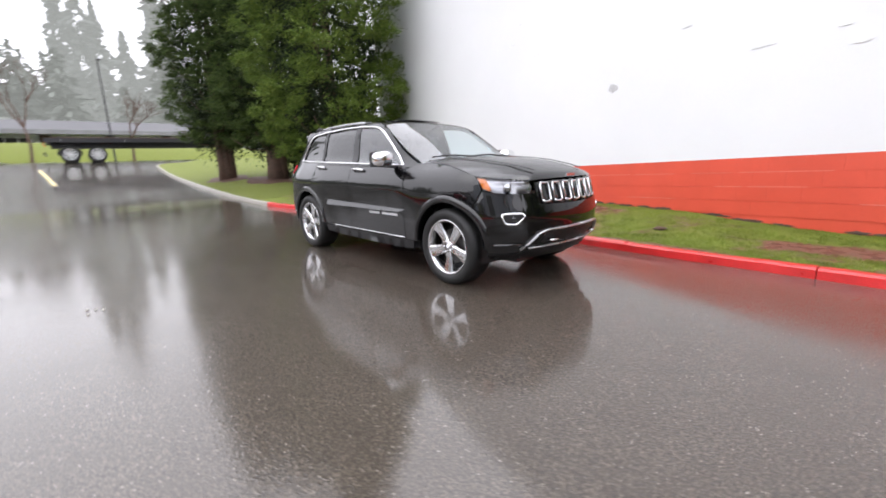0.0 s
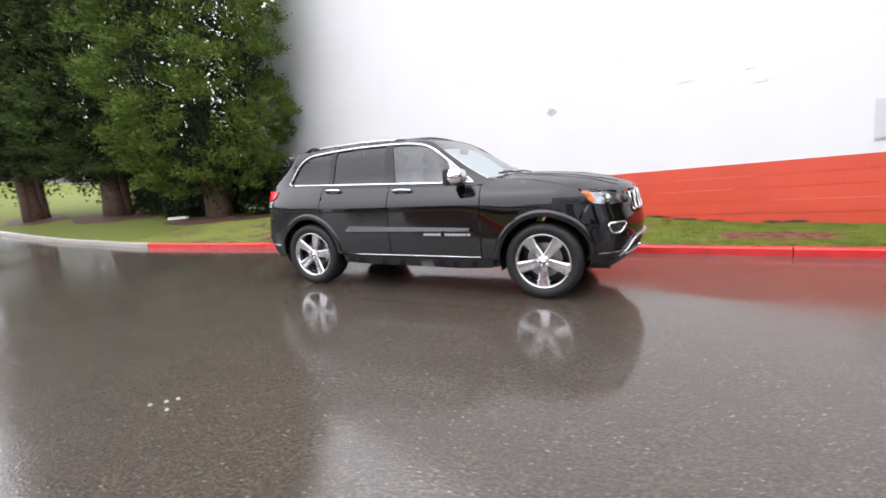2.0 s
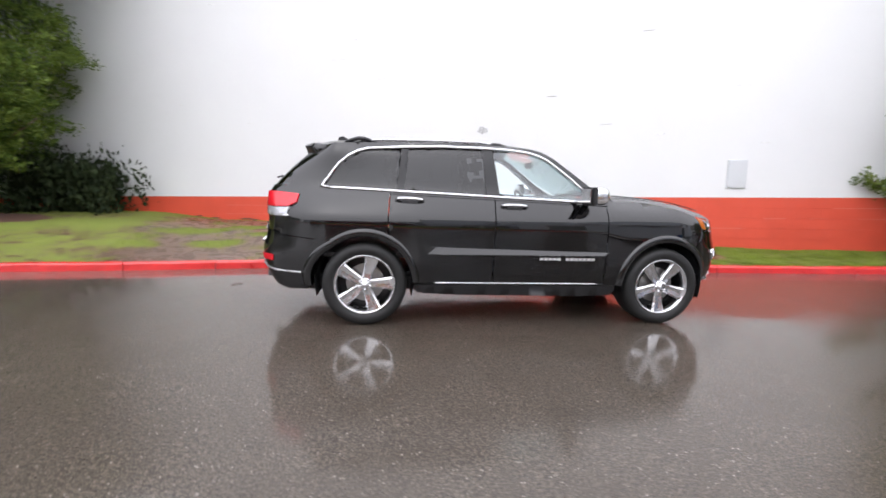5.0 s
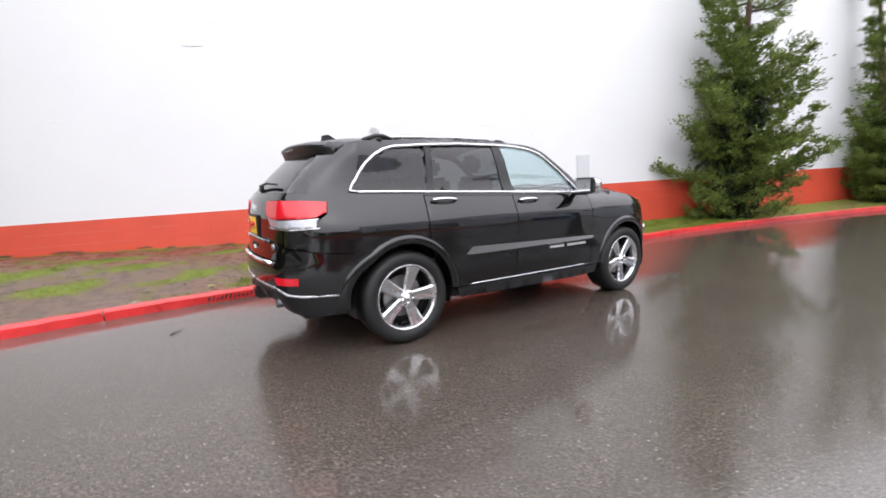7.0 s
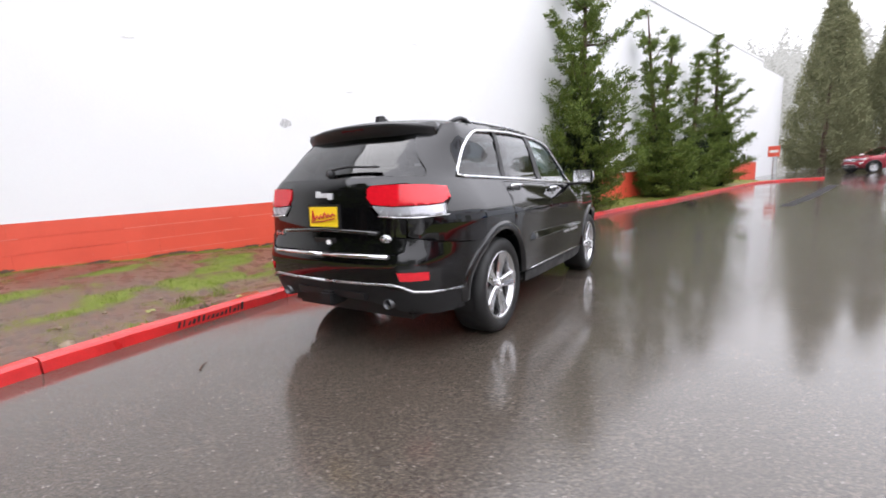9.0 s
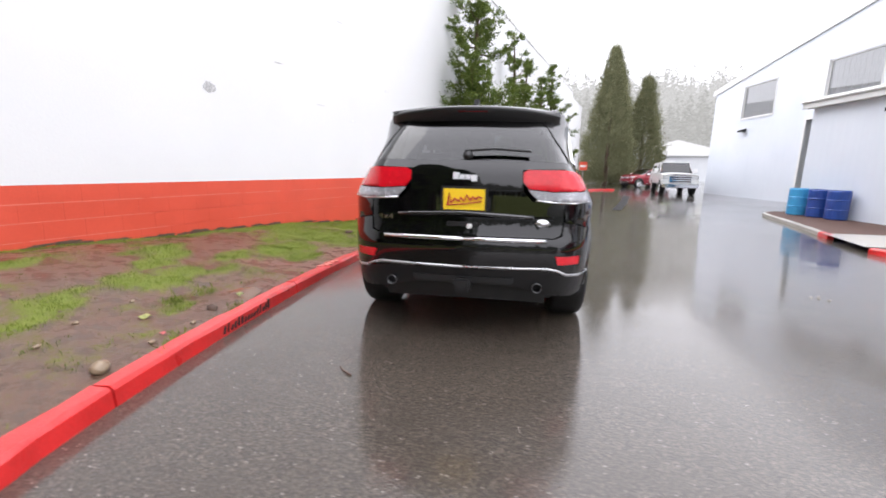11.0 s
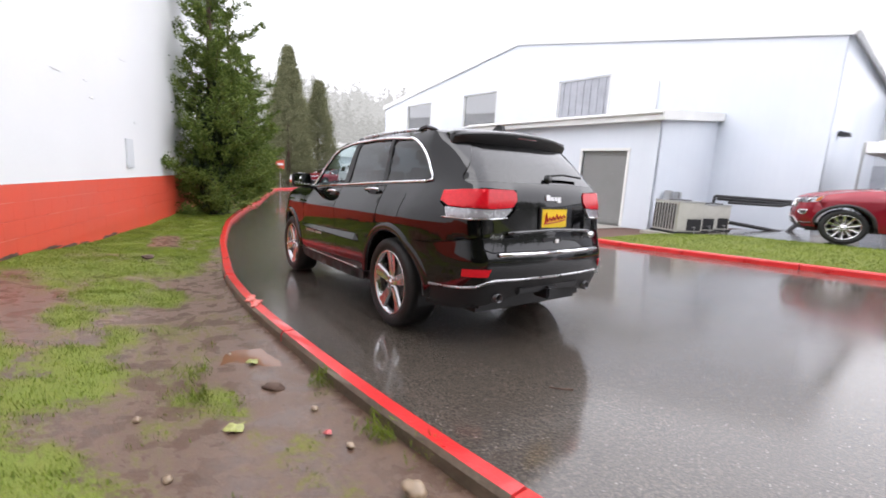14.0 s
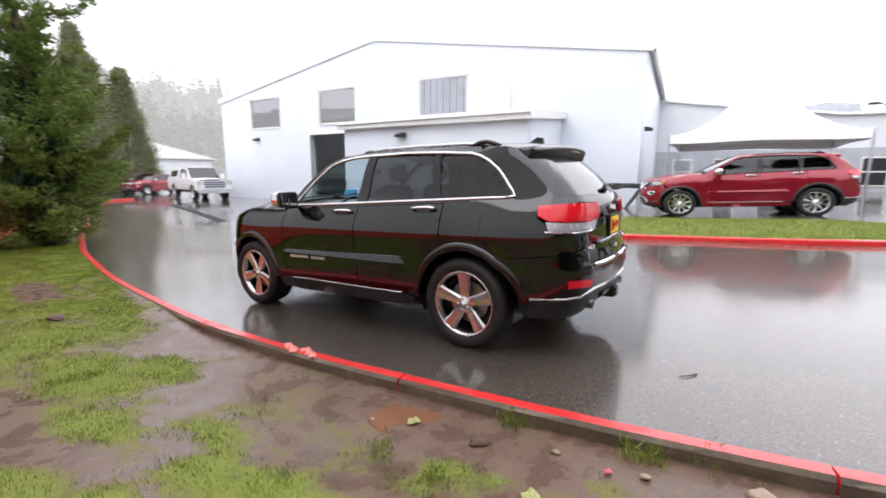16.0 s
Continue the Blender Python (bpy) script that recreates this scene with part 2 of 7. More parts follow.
def box(x0, x1, y0, y1, z0, z1, bevel=0.0, bm=None, m=None):
    b = bmesh.new()
    bmesh.ops.create_cube(b, size=1)
    bmesh.ops.transform(b, verts=b.verts, matrix=Matrix.Translation(((x0 + x1) / 2, (y0 + y1) / 2, (z0 + z1) / 2)) @ Matrix.Diagonal((abs(x1 - x0), abs(y1 - y0), abs(z1 - z0), 1)))
    if bevel:
        bmesh.ops.bevel(b, geom=b.edges[:], offset=bevel, segments=2, affect="EDGES")
    if m is not None:
        bmesh.ops.transform(b, verts=b.verts, matrix=m)
    return join(bm, b)


def join(bm, b):
    if bm is None:
        return b
    me = bpy.data.meshes.new("tmp")
    b.to_mesh(me)
    b.free()
    bm.from_mesh(me)
    bpy.data.meshes.remove(me)
    return bm


def lathe(profile, n=32, axis="Y", bm=None, m=None, closed=False):
    """Turns a profile of (along, radius) about an axis."""
    b = bmesh.new()
    rings = []
    for a, r in profile:
        ring = []
        for i in range(n):
            t = 2 * math.pi * i / n
            c, s = r * math.cos(t), r * math.sin(t)
            ring.append(b.verts.new({"Y": (c, a, s), "Z": (c, s, a), "X": (a, c, s)}[axis]))
        rings.append(ring)
    pairs = list(zip(rings, rings[1:])) + ([(rings[-1], rings[0])] if closed else [])
    for p, q in pairs:
        for i in range(n):
            b.faces.new((p[i], p[(i + 1) % n], q[(i + 1) % n], q[i]))
    if not closed:
        for ring in (rings[0], rings[-1]):
            b.faces.new(ring)
    if m is not None:
        bmesh.ops.transform(b, verts=b.verts, matrix=m)
    return join(bm, b)


def tube(points, radius, n=8, bm=None, taper=None, flat=1.0):
    """A round bar along points."""
    b = bmesh.new()
    pts = [Vector(p) for p in points]
    rings = []
    for i, p in enumerate(pts):
        d = (pts[min(i + 1, len(pts) - 1)] - pts[max(i - 1, 0)]).normalized()
        up = Vector((0, 0, 1)) if abs(d.z) < 0.95 else Vector((1, 0, 0))
        u = d.cross(up).normalized()
        v = u.cross(d)
        r = radius if taper is None else radius + (taper - radius) * i / (len(pts) - 1)
        rings.append([b.verts.new(p + u * (r * math.cos(2 * math.pi * k / n)) + v * (flat * r * math.sin(2 * math.pi * k / n))) for k in range(n)])
    for p, q in zip(rings, rings[1:]):
        for i in range(n):
            b.faces.new((p[i], p[(i + 1) % n], q[(i + 1) % n], q[i]))
    b.faces.new(rings[0])
    b.faces.new(rings[-1])
    return join(bm, b)


def prism(outline, lo, hi, axis="Z", bm=None, m=None):
    """A closed outline of pairs, pushed from lo to hi along an axis."""
    b = bmesh.new()

    def at(p, h):
        return {"Z": (p[0], p[1], h), "Y": (p[0], h, p[1]), "X": (h, p[0], p[1])}[axis]
    low = [b.verts.new(at(p, lo)) for p in outline]
    top = [b.verts.new(at(p, hi)) for p in outline]
    n = len(outline)
    for i in range(n):
        b.faces.new((low[i], low[(i + 1) % n], top[(i + 1) % n], top[i]))
    b.faces.new(low)
    b.faces.new(top)
    if m is not None:
        bmesh.ops.transform(b, verts=b.verts, matrix=m)
    return join(bm, b)


def sheet(us, vs, fn, bm=None):
    """A grid of quads: fn(u, v) gives the place."""
    b = bmesh.new()
    g = [[b.verts.new(fn(u, v)) for v in vs] for u in us]
    for i in range(len(us) - 1):
        for j in range(len(vs) - 1):
            b.faces.new((g[i][j], g[i + 1][j], g[i + 1][j + 1], g[i][j + 1]))
    return join(bm, b)


def spline(pts, step):
    """A smooth line through points, at even steps."""
    p = [np.array(q, float) for q in pts]
    p = [2 * p[0] - p[1]] + p + [2 * p[-1] - p[-2]]
    out = []
    for i in range(1, len(p) - 2):
        n = max(2, int(np.linalg.norm(p[i + 1] - p[i]) / step))
        for k in range(n):
            t = k / n
            out.append(0.5 * (2 * p[i] + (p[i + 1] - p[i - 1]) * t + (2 * p[i - 1] - 5 * p[i] + 4 * p[i + 1] - p[i + 2]) * t * t + (3 * p[i] - p[i - 1] - 3 * p[i + 1] + p[i + 2]) * t ** 3))
    out.append(p[-2])
    return out


def smooth01(a, b, x):
    t = min(1, max(0, (x - a) / (b - a)))
    return t * t * (3 - 2 * t)


# ---------- ground ----------
def road_z(x):
    """The drive falls gently towards +x and then runs level."""
    if x <= -38:
        return 3.227 + 0.05 * min(17, -38 - x)
    if x <= -12:
        d = -12 - x
        return -0.042 * x + 0.072 * d * d / (d + 4)
    if x <= 1:
        return -0.042 * x
    d = min(x, 5.5) - 1
    return -0.042 - 0.042 * (d - d * d / 9)


def wall_y(x):
    return 4.36 - 0.284 * x


xs = [-420, -250, -140, -100] + [-70 + 2 * i for i in range(28)] + [-14 + 0.5 * i for i in range(44)] + [8 + 2 * i for i in range(24)] + [70, 110, 180, 300, 420]
ys = [-420, -200, -100, -60, -40, -30, -24, -18, -12, -8, -4, 0, 4, 8, 14, 24, 40, 80, 200, 420]
ground = part("ground", sheet(xs, ys, lambda x, y: (x, y, road_z(x))), M_ASPHALT, smooth=True)
tagged(ground, "dark wet asphalt drive with shallow puddles and pale stone chips", "road", kind="structure")

KERB = spline([(-29, 14), (-33.2, 9.5), (-34, 5.6), (-33.2, 3.7), (-31.5, 2.5), (-27.4, 1.98), (-23.3, 1.64), (-18.9, 1.52), (-15.7, 1.46), (-13.3, 1.38), (-11, 1.2), (-8.2, 1.0), (-4.77, 1.30), (-3.85, 1.46), (-2.6, 1.62), (-0.85, 1.75), (0.3, 1.765), (1.15, 1.73), (2.1, 1.63), (3.1, 1.52), (4.56, 1.33), (7.15, 0.86), (8.7, 0.46), (11.7, -0.42), (14.1, -1.28), (19, -2.7), (23.1, -3.95), (25.4, -4.7), (27.4, -6.2), (28.6, -8.0)], 0.2)


def kerb_frame(line, i):
    a, b = line[max(i - 1, 0)], line[min(i + 1, len(line) - 1)]
    d = (b - a) / np.linalg.norm(b - a)
    return d, np.array([-d[1], d[0]])


def kerb_run(line, lo, hi, side=1, height=0.105, width=0.128, base=road_z, seed=0):
    """One kerb stone along a stretch of a line, with worn arrises."""
    prof = [(0.0, -0.05), (0.012, height - 0.02), (0.03, height), (width - 0.018, height + 0.004), (width, height - 0.02), (width, -0.05)]
    b = bmesh.new()
    rings = []
    rnd = random.Random(seed)
    for i in range(lo, hi + 1):
        d, n = kerb_frame(line, i)
        p = line[i]
        ring = []
        for k, (o, h) in enumerate(prof):
            w = rnd.uniform(-0.004, 0.004) if 0 < k < 5 else 0
            q = p + n * (o + w) * side
            ring.append(b.verts.new((q[0], q[1], base(p[0]) + h + w)))
        rings.append(ring)
    for p, q in zip(rings, rings[1:]):
        for k in range(len(prof)):
            j = (k + 1) % len(prof)
            b.faces.new((p[k], p[j], q[j], q[k])).material_index = 1 if k in (3, 4) else 0
    b.faces.new(rings[0])
    b.faces.new(rings[-1])
    bmesh.ops.recalc_face_normals(b, faces=b.faces)
    for end, sgn in ((rings[0], 1), (rings[-1], -1)):
        d, n = kerb_frame(line, lo if sgn > 0 else hi)
        for v in end:
            v.co += Vector((d[0], d[1], 0)) * 0.006 * sgn
    return b


def kerb_thing(name, line, cuts, mats, label, side=1, base=road_z, height=0.105):
    k = thing(name, label, "kerb", kind="structure")
    idx = [min(range(len(line)), key=lambda i: abs(line[i][0] - c[0]) + abs(line[i][1] - c[1])) for c in cuts]
    for j, (a, b) in enumerate(zip(idx, idx[1:])):
        if b > a:
            ob = part("kerb_stone", kerb_run(line, a, b, side, height, base=base, seed=j), mats(line[(a + b) // 2][0]), k, smooth=False)
            ob.data.materials.append(M_KERBBACK)
    return k


cut_x = []
for i in range(0, len(KERB), 12):
    cut_x.append(KERB[i])
for want in (-8.2, -4.7, -3.6, 0.9, 4.0):
    near = min((q for q in KERB), key=lambda q: abs(q[0] - want) + (9 if q[1] > 3 else 0))
    cut_x = [q for q in cut_x if np.linalg.norm(q - near) > 1.0]
    cut_x.append(near)
order = {id(q): i for i, q in enumerate(KERB)}
cut_x = sorted(cut_x, key=lambda q: order[id(q)])
kerb_thing("kerb", KERB, cut_x, lambda x: M_KERBRED if x > -8.2 else M_CONC, "low red-painted concrete kerb, wet and chipped along its top")


def verge_z(x, t, d):
    """The turf's height: washed out behind the kerb, rising to the wall."""
    low = 0.10 - 0.075 * smooth01(-7, -4.5, x) + 0.075 * smooth01(0.2, 2.6, x)
    rise = (0.26 - 0.14 * smooth01(1, 5, x) - 0.02 * smooth01(-5, -9, x)) * smooth01(0.25, 2.6, d)
    return road_z(x) + low + rise + 0.03 * noise.noise((x * 0.9, d * 1.3, 0.3)) * smooth01(0, 0.5, d) + 0.016 * noise.noise((x * 4, d * 4, 1.3)) * smooth01(0.05, 0.3, d)


# clumps of grass in the mud: x, distance behind the kerb, radii
TURF_PATCHES = ((0.5, 1.0, 0.75, 0.32), (0.25, 0.62, 0.45, 0.2), (-0.35, 1.25, 0.35, 0.22), (-1.0, 0.95, 0.30, 0.13), (-1.35, 1.15, 0.22, 0.2), (-1.65, 1.05, 0.2, 0.14), (-1.95, 1.15, 0.16, 0.1), (-1.0, 1.7, 0.42, 0.18), (-1.35, 1.55, 0.3, 0.16), (-0.9, 1.95, 0.5, 0.14),
                (-2.1, 0.72, 0.15, 0.10), (-2.3, 0.55, 0.17, 0.11), (-1.95, 1.3, 0.32, 0.22), (-1.35, 1.1, 0.22, 0.2), (-3.1, 1.1, 0.26, 0.14), (-2.7, 1.25, 0.3, 0.15), (-2.45, 1.4, 0.25, 0.14), (-3.4, 1.9, 0.6, 0.2), (-4.2, 1.4, 0.5, 0.2), (-4.8, 2.2, 0.7, 0.3), (-3.9, 2.6, 0.6, 0.25), (-5.6, 1.3, 0.6, 0.3), (-6.3, 2.4, 0.7, 0.4), (-2.2, 2.3, 0.5, 0.12))


def turf(x, d, w):
    """How much grass grows d metres behind the kerb, in a strip w metres wide."""
    n1, n2 = noise.noise((x * 1.1 + 3.1, d * 1.4, 0.7)), noise.noise((x * 3.1, d * 3.7, 4.2))
    bare = 0.16 + 0.30 * n1 + 0.30 * n2
    lush = 0.62 + 0.35 * n1 + 0.25 * n2
    k = smooth01(0.2, 1.6, x) * smooth01(0.15, 0.55, d + 0.25 * (x - 1.5)) + smooth01(-5, -6.5, x)
    g = bare + (lush - bare) * min(1.0, k)
    for px, pd, rx, rd in TURF_PATCHES:
        q = ((x - px) / rx) ** 2 + ((d - pd) / rd) ** 2
        g = max(g, 0.80 + 0.28 * n2 - 0.42 * q)
    g += 0.5 * (1 - smooth01(0.05, 0.42, w - d))
    g -= 0.45 * smooth01(3.2, 3.6, x) * (1 - smooth01(4.4, 5.2, x)) * smooth01(0.5, 0.8, d) * (1 - smooth01(0.9, 1.2, d))
    return g


def verge(name, lo, hi, far, mat, label):
    """Turf from the kerb's back edge to the wall or to a far line."""
    ids = [i for i in range(len(KERB)) if lo <= i <= hi]
    nt = 26
    b = bmesh.new()
    grass = b.verts.layers.float.new("turf")
    rows = []
    for i in ids:
        d, n = kerb_frame(KERB, i)
        p = KERB[i] + n * 0.122
        q = np.array(far(p))
        w = np.linalg.norm(q - p)
        row = []
        for k in range(nt + 1):
            t = (k / nt) ** 1.25
            r = p + (q - p) * t
            v = b.verts.new((r[0], r[1], verge_z(r[0], t, w * t)))
            v[grass] = turf(r[0], w * t, w)
            row.append(v)
        rows.append(row)
    for a, c in zip(rows, rows[1:]):
        for k in range(nt):
            b.faces.new((a[k], c[k], c[k + 1], a[k + 1]))
    return tagged(part(name, b, mat, smooth=True), label, "grass", kind="structure")


first = next(i for i, q in enumerate(KERB) if q[0] > -34 and q[1] < 6.5)
split = next(i for i, q in enumerate(KERB) if q[0] > -9.5 and q[1] < 3)
bend = next(i for i, q in enumerate(KERB) if q[0] > 26.8)
verge("verge_lawn", first, split, lambda p: (p[0] + 2 * smooth01(-20, -35, p[0]), 26.0), M_TURF, "bright green wet lawn under the cedars")
verge("verge", split, bend, lambda p: (p[0], wall_y(p[0]) + 0.1), M_VERGE, "muddy strip of patchy grass between the kerb and the wall")

# ---------- the white wall with its red band ----------
WD = Vector((1, -0.284, 0)).normalized()
WN = Vector((WD.y, -WD.x, 0))
BAND, TOP = 1.02, 7.6


def along(x, off=0.0, z=0.0):
    """A place on the wall's face at x, off metres out towards the drive."""
    return Vector((x, wall_y(x), z)) + WN * off


def wall_box(x0, x1, z0, z1, depth=0.4, off=0.0):
    b = bmesh.new()
    a0, a1 = along(x0, off), along(x1, off)
    c0, c1 = a0 - WN * depth, a1 - WN * depth
    for p in ((a0, a1, c1, c0),):
        low = [b.verts.new((v.x, v.y, z0)) for v in p]
        top = [b.verts.new((v.x, v.y, z1)) for v in p]
        for i in range(4):
            b.faces.new((low[i], low[(i + 1) % 4], top[(i + 1) % 4], top[i]))
        b.faces.new(low)
        b.faces.new(top)
    return b


wall = thing("wall_north", "tall white painted masonry wall with a red band at its foot", "wall", kind="structure")
part("upper_wall", wall_box(-11.5, 33.0, BAND, TOP), M_WHITE, wall)
part("red_band", wall_box(-11.5, 33.0, -0.6, BAND, off=-0.006), M_RED, wall)
part("coping", wall_box(-11.5, 33.0, TOP, TOP + 0.12, 0.5, 0.04), M_TRIM, wall)
part("end_wall", box(-11.9, -11.5, wall_y(-11.5) + 0.4, 30, -0.4, TOP, m=None), M_WHITE, wall)
part("far_wall", wall_box(33.004, 41.0, -0.6, TOP - 0.1, off=-0.3), M_WHITE, wall)
# ---------- trees ----------
def leaves(name, centres, dirs, size, mat, parent, per=40, spread=0.3, aspect=0.45, seed=1, droop=0.0, label="", squash=1.0):
    """Many small sprays round centres, turned roughly along dirs."""
    rng = np.random.default_rng(seed)
    c = np.repeat(np.asarray(centres, float), per, axis=0)
    d = np.repeat(np.asarray(dirs, float), per, axis=0)
    n = len(c)
    sp = np.repeat(np.asarray(spread, float).reshape(-1, 1) * np.ones((len(centres), 1)), per, axis=0)
    off = rng.normal(size=(n, 3)) * 0.5
    along_d = (off * d).sum(1, keepdims=True) * d
    p = c + sp * (off * 0.75 + along_d * 0.7) * np.array([1.0, 1.0, squash])
    a = d + rng.normal(size=(n, 3)) * 0.45
    a[:, 2] -= droop
    a /= np.linalg.norm(a, axis=1, keepdims=True)
    s = np.cross(a, rng.normal(size=(n, 3)))
    s /= np.linalg.norm(s, axis=1, keepdims=True)
    L = size * rng.uniform(0.6, 1.3, (n, 1))
    w = L * aspect * 0.5
    nrm = np.cross(a, s)
    v = np.stack([p - a * L * 0.5, p + s * w + nrm * w * 0.25, p + a * L * 0.5 - nrm * w * 0.5, p - s * w + nrm * w * 0.25], 1).reshape(-1, 3)
    faces = [(4 * i, 4 * i + 1, 4 * i + 2, 4 * i + 3) for i in range(n)]
    me = bpy.data.meshes.new(name)
    me.from_pydata(v.tolist(), [], faces)
    me.materials.append(mat)
    ob = new(name, me)
    if parent:
        ob.parent = parent
    if label:
        ob["label"] = label
    return ob


def rooted(x, y, z, name, label, category="tree", group=""):
    return thing(name, label, category, Matrix.Translation((x, y, z)), group)


def cedar(x, y, z, height, width, mat, seed, label, trunk=0.4, bare=1.3, clumps=240, fans=11, per=34, spray=0.11, lean=0.0, group=""):
    """A dense column of upright plumes on a stout trunk."""
    rng = np.random.default_rng(seed)
    t = rooted(x, y, z, "cedar_tree", label, "tree", group)
    tb = bmesh.new()
    for k in range(3):
        a = 2 * math.pi * k / 3 + seed
        o = 0.0 if k == 0 else trunk * 0.55
        tube([(o * math.cos(a) * (1 + 0.3 * h), o * math.sin(a) * (1 + 0.3 * h), h * height * 0.2 - 0.25) for h in (0, 0.3, 1, 2, 3.5)], trunk * (1 if k == 0 else 0.55), 10, tb, trunk * 0.12)
    for k in range(14):
        a, h = rng.uniform(0, 6.28), rng.uniform(bare * 0.8, bare * 3)
        r = width * 0.42
        tube([(0.2 * math.cos(a), 0.2 * math.sin(a), h), (0.6 * r * math.cos(a), 0.6 * r * math.sin(a), h + 0.1), (r * math.cos(a), r * math.sin(a), h + 0.7)], 0.045, 5, tb, 0.012)
    part("trunk", tb, M_BARKWOOD, t, smooth=True)
    cs, ds, sp = [], [], []
    # boughs: rounded lobes on the outside of the column, each a dome of small fans
    for i in range(clumps):
        f = (i + rng.uniform(0, 1)) / clumps
        h = bare + (height - bare) * f
        prof = min(1.0, 0.66 + 2.4 * f) * (1 - max(0, f - 0.55) / 0.45 * 0.8)
        a = i * 2.39996 + rng.uniform(-0.5, 0.5)
        lump = 1 + 0.30 * noise.noise((math.cos(a) * 1.6 + seed, math.sin(a) * 1.6, h * 0.55))
        R = rng.uniform(0.34, 0.66) * (0.75 + 0.25 * width / 4.5)
        r = max(0.1, width * 0.5 * prof * lump * rng.uniform(0.70, 1.10) - R * 0.5)
        if f < 0.12:
            h += 0.35 * noise.noise((a * 1.5, seed, 2.0))
        o = np.array([math.cos(a), math.sin(a), 0.0])
        c0 = np.array([r * o[0] + lean * f, r * o[1], h])
        for _ in range(fans):
            d = o * 0.55 + rng.normal(size=3) * np.array([0.6, 0.6, 0.5])
            d[2] = abs(d[2]) * 1.0 - 0.12
            d /= np.linalg.norm(d)
            cs.append(c0 + d * R * np.array([1.0, 1.0, 0.62]) * rng.uniform(0.80, 1.08))
            e = d + o * 0.35 + np.array([0.0, 0.0, 0.05])
            ds.append(e / np.linalg.norm(e))
            sp.append(rng.uniform(0.12, 0.21))
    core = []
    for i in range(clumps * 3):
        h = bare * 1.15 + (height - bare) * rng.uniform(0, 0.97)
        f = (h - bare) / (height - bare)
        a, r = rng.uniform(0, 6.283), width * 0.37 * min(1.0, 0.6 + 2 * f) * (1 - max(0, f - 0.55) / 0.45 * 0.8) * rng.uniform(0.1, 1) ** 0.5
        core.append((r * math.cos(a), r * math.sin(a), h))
    # inner leaves near black-green: shade between the boughs put into colour
    leaves("shaded_inner_crown", core, [(0, 0, 1)] * len(core), 0.13, M_SHRUB_SHADE, t, 40, 0.6, 0.5, seed + 50)
    leaves("crown", cs, ds, spray, mat, t, per, sp, 0.36, seed)
    return t


def wall_pine(x, y, z, height, width, seed, label, stems=((0.0, 1.0),), sparse=0.0, long_boughs=(), group=""):
    """A pine grown flat against the wall: layered pads of needles on upswept boughs.

    stems: (lean along the wall at the top, share of the height); long_boughs: (share of the height, bearing from the wall, length)."""
    rng = np.random.default_rng(seed)
    t = rooted(x, y, z, "wall_pine", label, "tree", group)
    tb = bmesh.new()
    cs, ds, sp = [], [], []
    room = (wall_y(x) - y) * 0.96 - 0.12
    wx, wy = WD.x, WD.y

    def bough(h, a, L, up, sx, sy, thick):
        """One bough with side twigs; a is the bearing, up the rise of its tip."""
        ca, sa = math.cos(a), math.sin(a)
        into = -(ca * WN.x + sa * WN.y)
        L *= 1 + 0.15 * max(0.0, -into)
        if into > 0:
            L = min(L, max(0.18, room / max(into, 0.2)))

        def at(q):
            return (sx + ca * L * q, sy + sa * L * q, h + L * (up * q * q - 0.10 * math.sin(q * 3.1)))
        tube([at(q) for q in (0, 0.35, 0.7, 1.0)], 0.032, 4, tb, 0.007)
        for q in np.linspace(0.30, 1.02, max(2, int(L / 0.20))):
            c = np.array(at(q))
            R_ = thick * rng.uniform(0.75, 1.3) * (0.7 if L > 1.3 and q > 0.8 else 1.0)
            for _ in range(9):
                d = np.array([ca * 0.35, sa * 0.35, 0.25]) + rng.normal(size=3) * np.array([0.6, 0.6, 0.5])
                d /= np.linalg.norm(d)
                cs.append(tuple(c + d * R_ * np.array([1.0, 1.0, 0.55]) * rng.uniform(0.6, 1.05)))
                e = d + np.array([ca * 0.5, sa * 0.5, 0.45])
                ds.append(e / np.linalg.norm(e))
                sp.append(R_ * rng.uniform(0.45, 0.7))

    knots = np.linspace(0, 1, 9)
    for k_stem, (lean, share) in enumerate(stems):
        H = height * share
        wob = [0.10 * math.sin(4 * h + seed + k_stem) * (h > 0) for h in knots]
        px = [wx * (lean * h ** 1.4 + w) for h, w in zip(knots, wob)]
        py = [wy * (lean * h ** 1.4 + w) for h, w in zip(knots, wob)]
        tube([(a_, b_, H * h - (0.2 if h == 0 else 0)) for a_, b_, h in zip(px, py, knots)], 0.15 if k_stem == 0 else 0.10, 8, tb, 0.02)
        k, h = 0, 0.25
        while h < H:
            f = h / H
            body = np.interp(f, [0, 0.05, 0.2, 0.42, 0.55, 0.7, 0.85, 1.0], [0.65, 0.9, 1.0, 0.82, 0.52, 0.38, 0.25, 0.08])
            for _ in range(5 if f < 0.5 else 4):
                a = k * 2.4 + rng.uniform(-0.5, 0.5)
                k += 1
                if f > 0.28 and rng.uniform() < sparse:
                    continue
                L = width * 0.5 * body * rng.choice([0.4, 0.55, 0.8, 1.0, 1.2, 1.5]) * (1 if len(stems) == 1 else 0.85)
                bough(h + rng.uniform(-0.06, 0.06), a, L, 0.14 + 0.75 * f * f + rng.uniform(-0.1, 0.25), float(np.interp(f, knots, px)), float(np.interp(f, knots, py)), 0.24 if f < 0.5 else 0.17)
            h += rng.uniform(0.17, 0.30) * (1 if f < 0.5 else 1.2)
        if k_stem == 0:
            for f, bearing, L in long_boughs:
                a = math.atan2(WD.y, WD.x) + bearing
